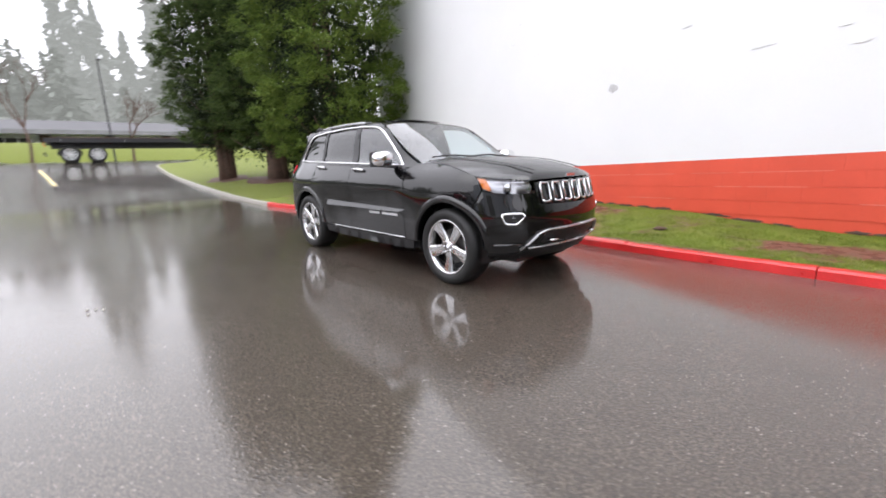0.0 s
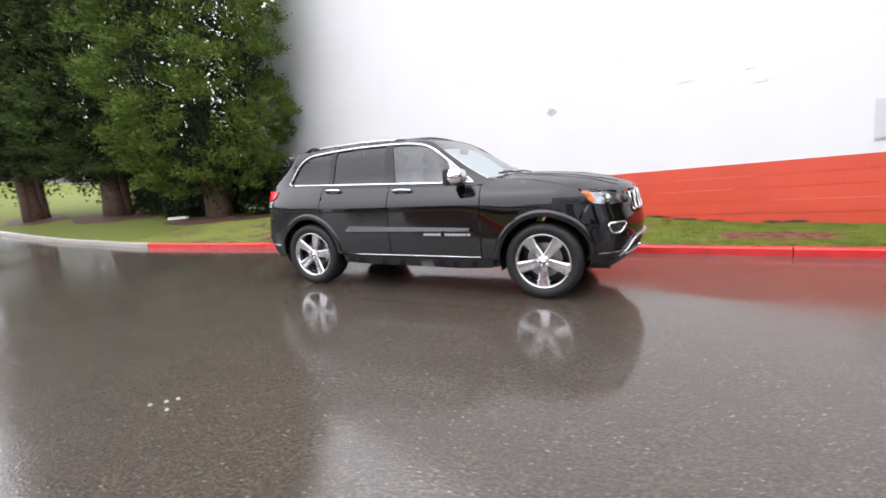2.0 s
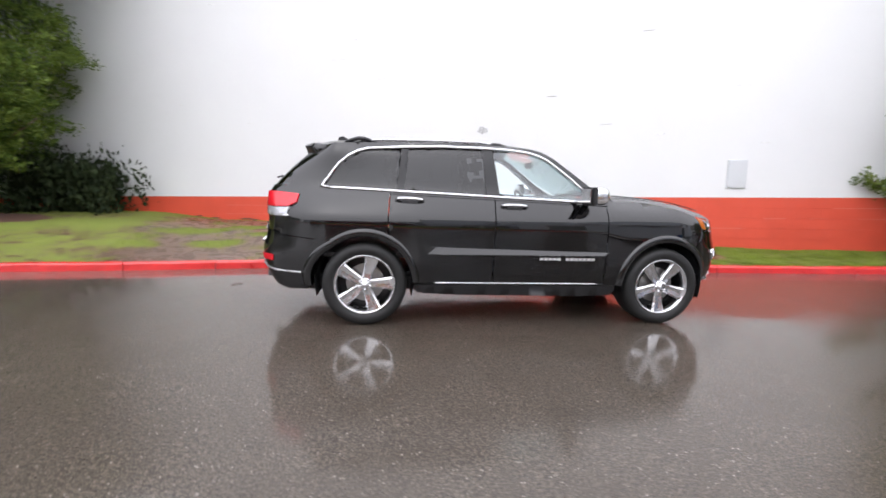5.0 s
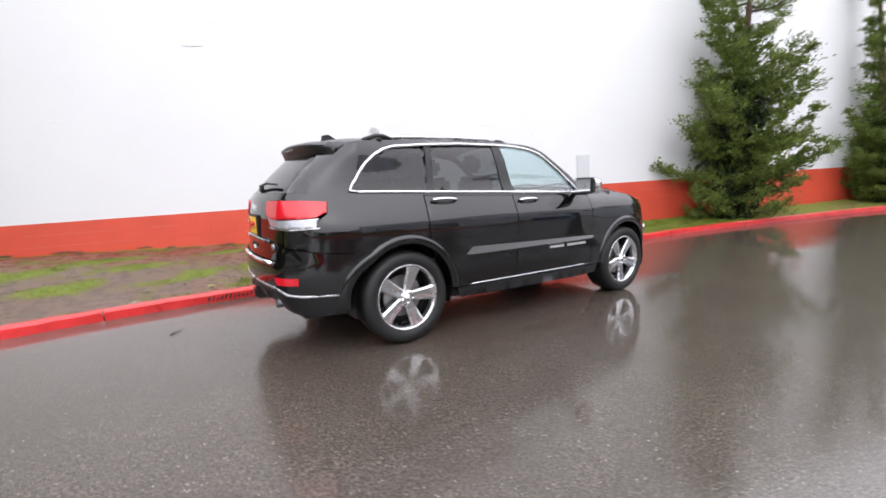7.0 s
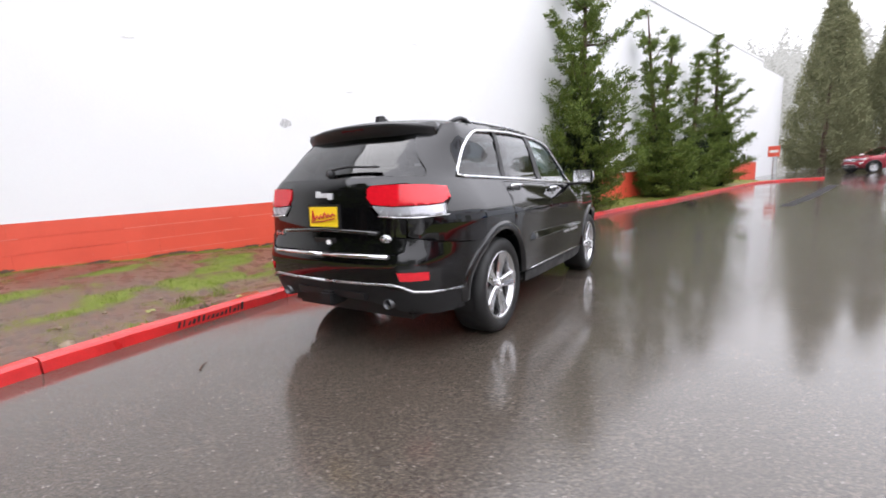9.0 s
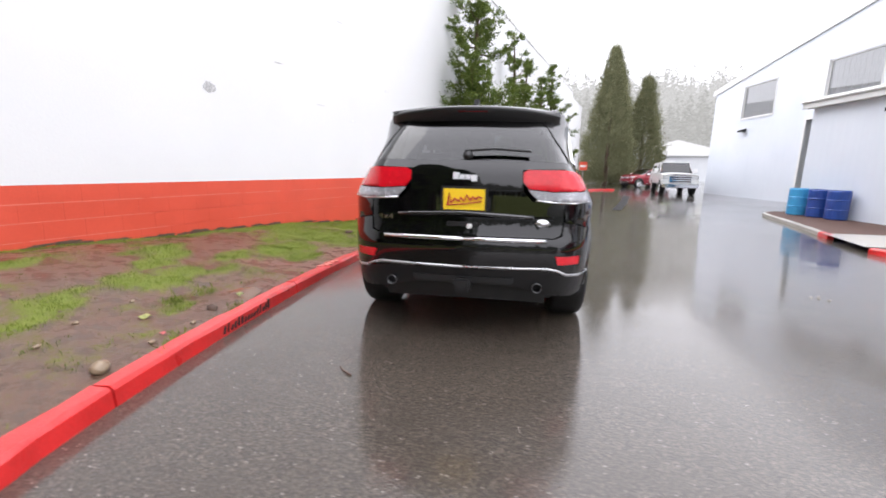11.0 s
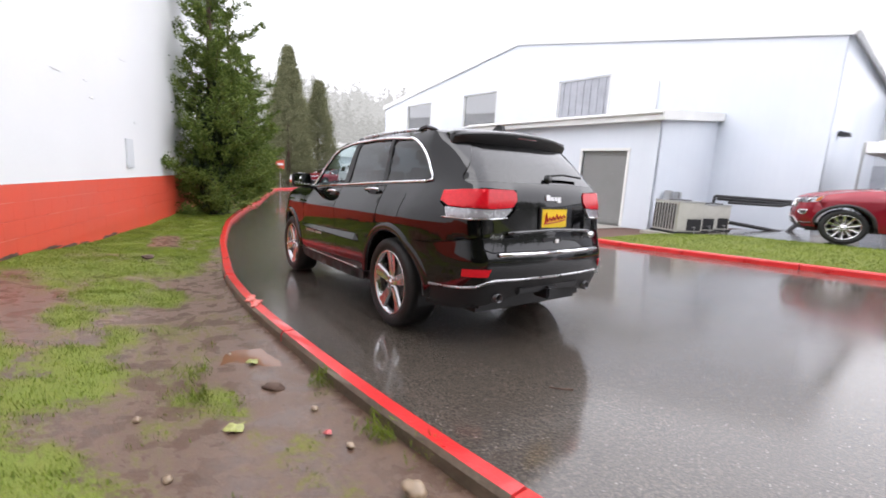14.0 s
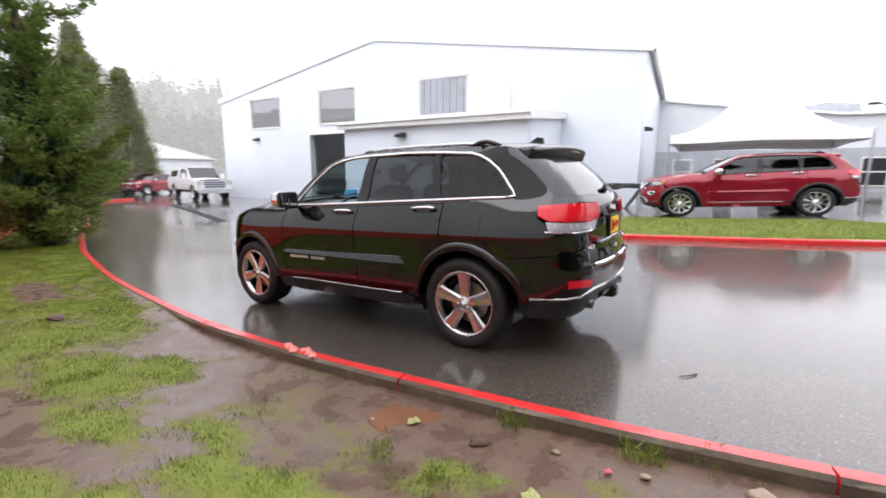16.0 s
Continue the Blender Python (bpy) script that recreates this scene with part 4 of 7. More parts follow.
def build_suv(label, at, paint_mat, skin=SKIN, full=True, alloy=None, spokes=5):
    car = thing("sport_utility_car", label, "car", at)
    HX = 1.4575
    AR = 0.47
    st = 0.05 if full else 0.09
    ra, fa = -HX, HX
    for s in (-1, 1):
        fen = [(0.832, 0.40), (0.832, 1.155), (0.90, 1.205), (1.0, 1.213), (1.2, 1.203), (1.45, 1.172), (1.68, 1.125), (1.82, 1.085), (1.875, 0.965)] + arc(fa, 0.385, AR, 52, 176, 16) + [(0.97, 0.40)]
        shell_panel("front_wing", fen, car, paint_mat, s, step=st, skin=skin)
        fd = [(0.822, 0.405), (0.822, belt(0.82) - 0.03), (0.3, belt(0.3) - 0.03), (-0.27, belt(-0.27) - 0.03), (-0.27, 0.405)]
        door = shell_panel("front_door", fd, car, paint_mat, s, step=st, skin=skin)
        rd = [(-0.28, 0.405), (-0.28, belt(-0.28) - 0.03), (-1.235, belt(-1.23) - 0.03), (-1.25, 1.0)] + arc(ra, 0.385, AR, 62, 3, 10)
        rdoor = shell_panel("rear_door", rd, car, paint_mat, s, step=st, skin=skin)
        for dr, x0, x1, z in ((door, -0.215, 0.03, 1.135), (rdoor, -1.185, -0.94, 1.165)):
            h = new("door_handle")
            h.parent = dr
            pts = [skin.out(x0 + (x1 - x0) * t, z - 0.004 * t, s, 0.012 + 0.03 * math.sin(math.pi * min(1, max(0, t))) ** 0.5) for t in (0, 0.08, 0.2, 0.4, 0.6, 0.8, 0.92, 1)]
            part("grip", tube(pts, 0.016, 8, flat=0.75), M_CHROME, h, "chrome door handle", smooth=True)
            shell_panel("handle_cup", [(x0 + 0.05, z - 0.03), (x1 - 0.05, z - 0.03), (x1 - 0.06, z + 0.022), (x0 + 0.06, z + 0.022)], h, M_PLASTIC, s, 0.002, step=0.03, depth=0.004, skin=skin)
        sill = [(-0.965, 0.395), (0.955, 0.395), (0.93, 0.30), (0.6, 0.285), (-0.6, 0.295), (-0.93, 0.31)]
        shell_panel("sill", sill, car, M_PLASTIC if full else paint_mat, s, step=0.08, skin=skin)
        shell_bar("sill_trim", [(0.82 - 1.64 * i / 12, 0.415) for i in range(13)], car, M_CHROME, s, 0.006, 0.004, skin=skin)
        b = bmesh.new()
        rows = []
        for i in range(25):
            u = -0.89 + 1.75 * i / 24
            e = min(1, (u + 0.89) / 0.08, (0.86 - u) / 0.06)
            zt, zb = 0.752 - 0.014 * (u + 0.9), 0.672 + 0.012 * (u + 0.9)
            rows.append([b.verts.new(skin.out(u, zb + (zt - zb) * q, s, 0.001 + o * e)) for q, o in ((0, 0.0), (0.05, 0.022), (0.22, 0.034), (0.96, 0.004), (1.0, 0.0))])
        for p, q in zip(rows, rows[1:]):
            for j in range(4):
                b.faces.new((p[j], p[j + 1], q[j + 1], q[j]))
        part("door_moulding", b, paint_mat, car, smooth=False)
        frame_poly = [(0.93, 1.203), (0.84, 1.170), (0.75, belt(0.75) - 0.024), (0.3, belt(0.3) - 0.024), (-0.3, belt(-0.3) - 0.024), (-0.9, belt(-0.9) - 0.024), (-1.245, belt(-1.24) - 0.024), (-1.26, 1.0)] + arc(ra, 0.385, AR, 64, 122, 10) + [(-1.9, 0.805), (-2.14, 0.828), (skin.u_rear(0.672, 0.86), 0.862), (skin.u_rear(0.668, 0.985), 0.982), (-2.2, 0.982), (-2.13, 0.99), (-2.05, 1.06), (-1.995, 1.10), (-1.985, 1.185), (-2.2, 1.20), (-2.36, 1.205), (skin.u_rear(0.70, 1.262), 1.262), (skin.u_rear(0.685, 1.30), 1.30), (skin.u_rear(0.60, 1.42), 1.42), (skin.u_rear(0.52, 1.56), 1.56), (skin.u_rear(0.50, 1.615), 1.615), (-2.2, 1.628), (-1.95, 1.642), (-1.75, 1.656), (-1.5, 1.671), (-1.15, 1.69), (-0.77, 1.702), (-0.33, 1.702), (-0.1, 1.695), (0.08, 1.683), (0.2, 1.655), (0.30, 1.605), (0.47, 1.485), (0.67, 1.345), (0.80, 1.265)]
        body = shell_panel("body_side", frame_poly, car, paint_mat, s, holes=[WINDOW], step=st, skin=skin)
        shell_bar("window_trim", dense(WINDOW, 0.06), car, M_CHROME if full else M_BLACKMETAL, s, 0.013, 0.003, True, skin=skin)

        def clip(lo, hi, slope=0.0):
            # the window's outline between two slanted lines
            poly = [p for p in dense(WINDOW, 0.03)]
            keep = [p for p in poly if lo + slope * (p[1] - 1.25) <= p[0] <= hi + slope * (p[1] - 1.25)]
            return keep
        shell_panel("quarter_glass", clip(-2.0, -1.15), car, M_TINT, s, -0.010, step=0.04, depth=0, skin=skin, label="dark tinted rear quarter glass")
        shell_panel("rear_door_glass", clip(-1.15, -0.30), car, M_TINT, s, -0.012, step=0.04, depth=0, skin=skin, label="dark tinted rear door glass")
        if s < 0 or not full:  # the driver's window is wound down
            shell_panel("front_door_glass", clip(-0.30, 0.9), car, M_CLEAR if full else M_TINT, s, -0.012, step=0.04, depth=0, skin=skin, label="clear front door glass")
        shell_panel("rear_pillar", [(-1.185, belt(-1.18)), (-1.115, belt(-1.11)), (-1.075, 1.645), (-1.135, 1.64)], car, M_PILLAR, s, -0.004, step=0.06, depth=0.02, skin=skin)
        shell_panel("centre_pillar", [(-0.345, belt(-0.34)), (-0.215, belt(-0.21)), (-0.285, 1.66), (-0.385, 1.66)], car, M_PILLAR, s, -0.004, step=0.06, depth=0.02, skin=skin)
        # wheel arch flares
        for cx, a0, a1 in ((ra, 4, 182), (fa, 2, 178)):
            b = bmesh.new()
            rows = []
            for i in range(41):
                a = radians(a0 + (a1 - a0) * i / 40)
                row = []
                for r, o in ((0.508, 0.000), (0.500, 0.010), (0.490, 0.018), (0.478, 0.021), (0.450, 0.018), (0.440, 0.010), (0.437, -0.03), (0.438, -0.14)):
                    rr = r
                    row.append(b.verts.new(skin.out(cx + rr * math.cos(a) * 0.985, 0.385 + rr * math.sin(a) * 1.02, s, 0) + Vector((0, s * o, 0))))
                rows.append(row)
            for p, q in zip(rows, rows[1:]):
                for j in range(7):
                    b.faces.new((p[j], p[j + 1], q[j + 1], q[j]))
            part("wheel_arch", b, M_PLASTIC if not full else paint_mat, car, smooth=True)
            b = bmesh.new()
            rows = []
            for i in range(25):
                a = radians(-15 + 210 * i / 24)
                rows.append([b.verts.new((cx + 0.445 * math.cos(a), s * yy, 0.385 + 0.455 * math.sin(a))) for yy in (0.90, 0.5)])
            for p, q in zip(rows, rows[1:]):
                b.faces.new((p[0], p[1], q[1], q[0]))
            part("arch_liner", b, M_PLASTIC, car, smooth=True)
        # front corner
        fas = arc(fa, 0.385, AR, 50, -4, 8) + [(1.95, 0.315), (2.2, 0.30), (2.5, 0.315), (2.95, 0.33), (2.95, 0.815), (2.47, 0.82), (2.435, 0.925), (2.15, 0.922), (1.99, 0.935), (1.885, 0.955)]
        low = [(2.47, 0.43), (2.95, 0.44), (2.95, 0.575), (2.52, 0.565)]
        shell_panel("front_bumper", fas, car, paint_mat, s, step=st, skin=skin)
        shell_panel("lower_intake", low, car, M_PLASTIC, s, 0.004, step=0.08, depth=0.006, skin=skin)
        shell_panel("front_valance", [(1.945, 0.33), (2.2, 0.30), (2.6, 0.30), (2.95, 0.315), (2.95, 0.43), (2.5, 0.425), (2.3, 0.36), (1.95, 0.355)], car, M_PLASTIC, s, 0.007, step=0.06, depth=0.01, skin=skin)
        head = [(1.83, 1.078), (1.885, 0.968), (2.0, 0.943), (2.2, 0.932), (2.40, 0.935), (2.445, 0.985), (2.43, 1.03), (2.2, 1.052), (2.0, 1.068)]
        hl = new("headlamp")
        hl.parent = car
        shell_panel("lens", head, hl, M_LENS, s, 0.004, step=0.06, depth=0, skin=skin)
        shell_panel("reflector", head, hl, M_SILVER, s, -0.05, step=0.06, depth=0, skin=skin)
        shell_panel("amber_marker", [(1.845, 1.068), (1.89, 0.975), (1.95, 0.958), (1.98, 0.965), (1.93, 1.06)], hl, M_AMBER, s, -0.004, step=0.05, depth=0.01, skin=skin, label="amber side marker")
        c = skin.out(2.17, 0.985, s, -0.03)
        part("projector", lathe([(-0.03, 0.045), (0.0, 0.043), (0.02, 0.03), (0.027, 0.0)], 20, "X", m=Matrix.Translation(c)), M_CHROME, hl, smooth=True)
        shell_bar("lamp_strip", [(2.02 + 0.38 * i / 8, 1.038 - 0.01 * i / 8) for i in range(9)], hl, M_CHROME, s, 0.007, -0.02, skin=skin)
        fog = new("fog_lamp")
        fog.parent = car
        ring = [(2.055, 0.742), (2.12, 0.748), (2.26, 0.748), (2.282, 0.73), (2.265, 0.70), (2.215, 0.662), (2.19, 0.652), (2.11, 0.652), (2.08, 0.668), (2.055, 0.71)]
        shell_bar("ring", ring, fog, M_CHROME, s, 0.012, 0.006, True, skin=skin)
        shell_panel("pocket", ring, fog, M_PLASTIC, s, 0.002, step=0.05, depth=0, skin=skin)
        part("lamp", lathe([(-0.02, 0.034), (0.008, 0.032), (0.014, 0.0)], 16, "X", m=Matrix.Translation(skin.out(2.18, 0.70, s, 0.0))), M_LENS, fog, smooth=True)
        shell_bar("bumper_trim", [(2.30, 0.415), (2.36, 0.47), (2.44, 0.56), (2.52, 0.585), (2.7, 0.59), (2.95, 0.595)], car, M_SILVER, s, 0.017, 0.014, skin=skin, flat=0.7)
        shell_bar("bumper_lower_trim", [(2.38, 0.425), (2.5, 0.43), (2.7, 0.438), (2.95, 0.442)], car, M_SILVER, s, 0.014, 0.014, skin=skin, flat=0.7)
        shell_bar("corner_strip", [(1.98, 0.455), (2.1, 0.455), (2.28, 0.46)], car, M_GLOSSBLACK, s, 0.014, 0.006, skin=skin)
        part("tow_hook", tube([skin.out(2.56, 0.49, s, 0.0), skin.out(2.56, 0.50, s, 0.045), skin.out(2.63, 0.50, s, 0.045), skin.out(2.63, 0.49, s, 0.0)], 0.013, 8), M_CHROME, car, smooth=True)
        # grille slots: seven over both sides, the middle one shared
        shell_panel("grille_panel", [(2.445, 0.83), (2.95, 0.825), (2.95, 1.045), (2.455, 1.02)], car, M_GLOSSBLACK, s, -0.012, step=0.08, depth=0.01, skin=skin)
        for k in range(4):
            uc = 2.95 - 0.137 * k if k else 2.95
            hw = 0.047
            if k == 0 and s == 1:
                continue
            ring = [(uc + hw * q[0], 0.925 + 0.085 * q[1]) for q in ((-1, -0.75), (-0.6, -1), (0.6, -1), (1, -0.75), (1, 0.8), (0.7, 1), (-0.7, 1), (-1, 0.8))]
            if k == 0:
                pts = [Vector((skin.front(z) + 0.006, (u - 2.95), z)) for u, z in ring]
                part("grille_ring", tube(pts + [pts[0]], 0.012, 8), M_CHROME, car, smooth=True)
            else:
                shell_bar("grille_ring", ring, car, M_CHROME, s, 0.012, 0.006, True, skin=skin)
        # tail lamp
        tl = new("tail_lamp")
        tl.parent = car
        red = [(-1.99, 1.183), (-2.2, 1.196), (-2.42, 1.20), (-2.66, 1.197), (-2.69, 1.18), (-2.69, 1.12), (-2.65, 1.075), (-2.5, 1.062), (-2.2, 1.066), (-2.08, 1.075), (-2.0, 1.11)]
        clr = [(-2.06, 1.068), (-2.2, 1.060), (-2.5, 1.056), (-2.65, 1.068), (-2.62, 1.03), (-2.58, 1.0), (-2.2, 0.992), (-2.09, 1.0)]
        shell_panel("red_lens", red, tl, M_TAILRED, s, 0.010, step=0.022, depth=0.02, skin=skin, label="glossy red lens")
        shell_panel("clear_lens", clr, tl, M_LENS, s, 0.012, step=0.022, depth=0, skin=skin)
        shell_panel("lamp_bowl", clr, tl, M_BOWL, s, 0.006, step=0.022, depth=0.02, skin=skin)
        shell_bar("lamp_edge", [(-2.06, 0.995), (-2.3, 0.985), (-2.5, 0.990), (-2.60, 0.998)], tl, M_CHROME, s, 0.007, 0.008, skin=skin)
        # rear corner
        rb = arc(ra, 0.385, AR, 120, 184, 8)[::-1] + [(-1.72, 0.797), (-1.9, 0.797), (-2.14, 0.822), (skin.u_rear(0.665, 0.84), 0.855), (skin.u_rear(0.655, 0.77), 0.765), (skin.u_rear(0.60, 0.745), 0.742), (-3.07, 0.742), (-3.07, 0.53), (-2.6, 0.53), (-2.35, 0.50), (-1.94, 0.49)]
        rb = [(-1.93, 0.44)] + [p for p in rb if not (p[0] < -1.9 and p[1] < 0.45)]
        shell_panel("rear_bumper", rb, car, paint_mat, s, 0.008, step=st, depth=0.03, skin=skin)
        shell_panel("rear_valance", [(-1.93, 0.33), (-1.93, 0.49), (-2.35, 0.505), (-2.6, 0.535), (-3.07, 0.535), (-3.07, 0.42), (-2.7, 0.40), (-2.5, 0.345), (-2.2, 0.32)], car, M_PLASTIC, s, 0.0, step=st, skin=skin)
        shell_bar("valance_trim", [(-1.95, 0.488), (-2.2, 0.492), (-2.34, 0.502), (-2.43, 0.535), (-2.5, 0.548), (-2.7, 0.545), (-3.07, 0.543)], car, M_SILVER, s, 0.010, 0.012, skin=skin)
        shell_bar("bumper_step", [(-2.52, 0.728), (-2.7, 0.728), (-2.9, 0.728), (-3.07, 0.728)], car, M_CHROME, s, 0.021, 0.012, skin=skin, flat=0.8, label="bright metal bumper strip")
        shell_panel("rear_reflector", [(skin.u_rear(0.775, 0.6), 0.578), (skin.u_rear(0.775, 0.6), 0.632), (skin.u_rear(0.615, 0.6), 0.632), (skin.u_rear(0.63, 0.6), 0.578)], car, M_TAILRED, s, 0.016, step=0.05, depth=0.015, skin=skin)
        part("exhaust_tip", lathe([(-2.40, 0.030), (-2.40, 0.035), (-2.28, 0.035), (-2.28, 0.030)], 20, "X", m=Matrix.Translation((0, s * 0.51, 0.405)), closed=True), M_ALLOYDARK, car, smooth=True)
        # mirror
        mir = new("door_mirror")
        mir.parent = car
        b = bmesh.new()
        bmesh.ops.create_uvsphere(b, u_segments=18, v_segments=12, radius=1)
        for v in b.verts:
            c = v.co
            c.x, c.y, c.z = [math.copysign(abs(q) ** 0.72, q) for q in c]
        bmesh.ops.transform(b, verts=b.verts, matrix=Matrix.Translation((0.625, s * 1.06, 1.262)) @ Matrix.Rotation(s * 0.12, 4, "Z") @ Matrix.Diagonal((0.105, 0.118, 0.084, 1)))
        part("cap", b, M_CHROME, mir, "chrome mirror cap", smooth=True)
        part("mirror_glass", box(0.521, 0.529, s * 0.965, s * 1.155, 1.195, 1.328, 0.003), M_CHROME, mir)
        part("housing", box(0.526, 0.60, s * 0.95, s * 1.17, 1.182, 1.340, 0.016), M_PLASTIC, mir)
        part("arm", tube([(0.62, s * 0.88, 1.18), (0.61, s * 0.95, 1.185), (0.60, s * 1.03, 1.19)], 0.032, 8, flat=0.6), M_PLASTIC, mir, smooth=True)
        # roof rail
        part("roof_rail", tube([(-1.62, s * 0.60, 1.665), (-1.52, s * 0.61, 1.694), (-1.3, s * 0.625, 1.708), (-0.8, s * 0.64, 1.721), (-0.4, s * 0.64, 1.722), (-0.27, s * 0.63, 1.712), (-0.2, s * 0.625, 1.69)], 0.014, 8), M_SILVER if full else M_BLACKMETAL, car, smooth=True)
        for xa, xb in ((-1.66, -1.42), (-0.42, -0.14)):
            part("rail_foot", tube([(xa, s * 0.605, 1.668), (xa + 0.06, s * 0.615, 1.694), ((xa + xb) / 2, s * 0.625, 1.711), (xb - 0.06, s * 0.63, 1.708), (xb, s * 0.63, 1.686)], 0.022, 8, flat=0.8), M_BLACKMETAL, car, smooth=True)
        for x in (ra, fa):
            wheel_at(car, x, s * 0.90, s, 0.385, TURN[(s, x > 0)], alloy, spokes)
        if full:
            for k in range(13):
                if k == 5:
                    continue
                u0 = 0.17 + 0.0425 * k
                shell_panel("badge_bar", [(u0, 0.644), (u0 + 0.034, 0.644), (u0 + 0.034, 0.668), (u0, 0.668)], car, M_BADGE, s, 0.006, step=0.05, depth=0.005, skin=skin)
    E = lambda p: skin.at(p[0], p[1], 1)
    ts = [-1 + 2 * i / 20 for i in range(21)]
    hood = many([((0.93, 1.206), (1.06, 0, 1.262)), ((1.2, 1.206), (1.32, 0, 1.252)), ((1.45, 1.175), (1.62, 0, 1.228)), ((1.68, 1.128), (1.9, 0, 1.188)), ((1.84, 1.085), (2.06, 0, 1.150)), ((2.15, 1.062), (2.20, 0, 1.105)), ((2.42, 1.038), (2.275, 0, 1.052))], 6)
    part("bonnet", loft(hood, E, ts, 2.8), paint_mat, car, smooth=True)
    for s in (-1, 1):
        part("bonnet_crease", tube([(1.08, s * 0.50, 1.258), (1.4, s * 0.49, 1.241), (1.7, s * 0.47, 1.214), (2.0, s * 0.43, 1.158), (2.12, s * 0.41, 1.127)], 0.014, 8, flat=0.35), paint_mat, car, smooth=True)
    roof = many([((skin.u_rear(0.50, 1.615), 1.615), (-2.0, 0, 1.655)), ((-2.2, 1.628), (-1.93, 0, 1.685)), ((-1.75, 1.656), (-1.72, 0, 1.715)), ((-1.15, 1.69), (-1.15, 0, 1.742)), ((-0.55, 1.703), (-0.55, 0, 1.752)), ((-0.1, 1.695), (-0.1, 0, 1.740)), ((0.2, 1.655), (0.13, 0, 1.708))], 5)
    part("roof", loft(roof, E, ts, 2.6), paint_mat, car, smooth=True)
    part("sunroof_glass", sheet([-1.0 + 0.1 * i for i in range(11)], [-0.42 + 0.084 * i for i in range(11)], lambda x, y: (x, y, 1.757 - 0.05 * (abs(y) / 0.7) ** 2.6 - 0.03 * abs(x + 0.5) ** 2)), M_GLOSSBLACK, car, smooth=True)
    scr = many([((0.2, 1.655), (0.13, 0, 1.708)), ((0.47, 1.487), (0.47, 0, 1.545)), ((0.67, 1.347), (0.75, 0, 1.395)), ((0.93, 1.206), (1.06, 0, 1.235))], 5)
    part("windscreen", loft(scr, E, [0.95 * t for t in ts], 2.6, -0.004), M_SCREEN if full else M_TINT, car, "clear windscreen", smooth=True)
    part("cowl", tube([(0.93, -0.66, 1.222), (1.02, -0.4, 1.242), (1.06, 0, 1.25), (1.02, 0.4, 1.242), (0.93, 0.66, 1.222)], 0.03, 8, flat=0.5), M_PLASTIC, car, smooth=True)
    for y0, y1 in ((-0.62, 0.02), (-0.02, 0.52)):
        part("wiper", tube([(1.03, y1, 1.262), (0.98, (y0 + y1) / 2, 1.285), (0.95, y0, 1.272)], 0.010, 6), M_PLASTIC, car, smooth=True)
    if not full:
        # added solid block: blocks the view through, cabin shade painted near black
        part("cabin", box(-2.1, 0.35, -0.62, 0.62, 0.6, 1.5, 0.1), M_DARK, car)
    # tailgate, its glass and what is fixed to it
    R = lambda y, z, o: skin.out(skin.u_rear(y, z), z, -1 if y < 0 else 1, o) if abs(y) > 1e-4 else Vector((skin.rear(z) - o, 0, z))
    gate = [(-0.60, 0.752), (0.60, 0.752), (0.648, 0.775), (0.66, 0.86), (0.66, 0.985), (0.45, 0.99), (0.385, 1.06), (0.375, 1.20), (0.68, 1.212), (0.695, 1.257), (-0.695, 1.257), (-0.68, 1.212), (-0.375, 1.20), (-0.385, 1.06), (-0.45, 0.99), (-0.66, 0.985), (-0.66, 0.86), (-0.648, 0.775)]
    b = panel(gate, lambda y, z, o: R(y, z, o), step=0.05)
    tg = part("tailgate", b, paint_mat, car, smooth=True)
    rg = [(-0.70, 1.262), (0.70, 1.262), (0.692, 1.30), (0.608, 1.42), (0.53, 1.56), (0.51, 1.615), (-0.51, 1.615), (-0.53, 1.56), (-0.608, 1.42), (-0.692, 1.30)]
    b = panel(rg, lambda y, z, o: R(y, z, o - 0.006), step=0.04, depth=0)
    part("rear_glass", b, M_TINT, tg, "dark tinted rear window", smooth=True)
    part("rear_wiper", tube([R(0.02, 1.30, 0.03), R(-0.18, 1.315, 0.035), R(-0.42, 1.305, 0.03)], 0.014, 8, flat=0.6), M_PLASTIC, tg, smooth=True)
    part("wiper_pivot", lathe([(0.0, 0.035), (0.03, 0.03), (0.035, 0.0)], 14, "X", m=Matrix.Translation(R(0.0, 1.295, 0.0)) @ Matrix.Rotation(math.pi, 4, "Z")), M_PLASTIC, tg, smooth=True)
    part("gate_trim", tube([R(-0.46 + 0.092 * i, 0.905 - 0.02 * abs(i - 5) / 5, 0.012) for i in range(11)], 0.014, 8), M_GLOSSBLACK, tg, smooth=True)
    if full:
        for y0, y1, z0, z1 in ((0.085, 0.045, 1.128, 1.172), (0.04, 0.008, 1.128, 1.158), (0.003, -0.03, 1.128, 1.158), (-0.035, -0.075, 1.115, 1.158)):
            part("badge_bar", panel([(y0, z0), (y1, z0), (y1, z1), (y0, z1)], lambda y, z, o: R(y, z, o + 0.012), step=0.04, depth=0.012), M_BADGE, tg, "bright maker's badge")
        plate = new("plate")
        plate.parent = tg
        part("plate_face", panel([(-0.135, 0.925), (0.145, 0.925), (0.145, 1.065), (-0.135, 1.065)], lambda y, z, o: Vector((-2.437 - o, y, z)), step=0.08, depth=0.012), M_YELLOW, plate, "yellow dealer plate")
        part("plate_frame", box(-2.434, -2.415, -0.152, 0.162, 0.908, 1.082, 0.004), M_PLASTIC, plate)
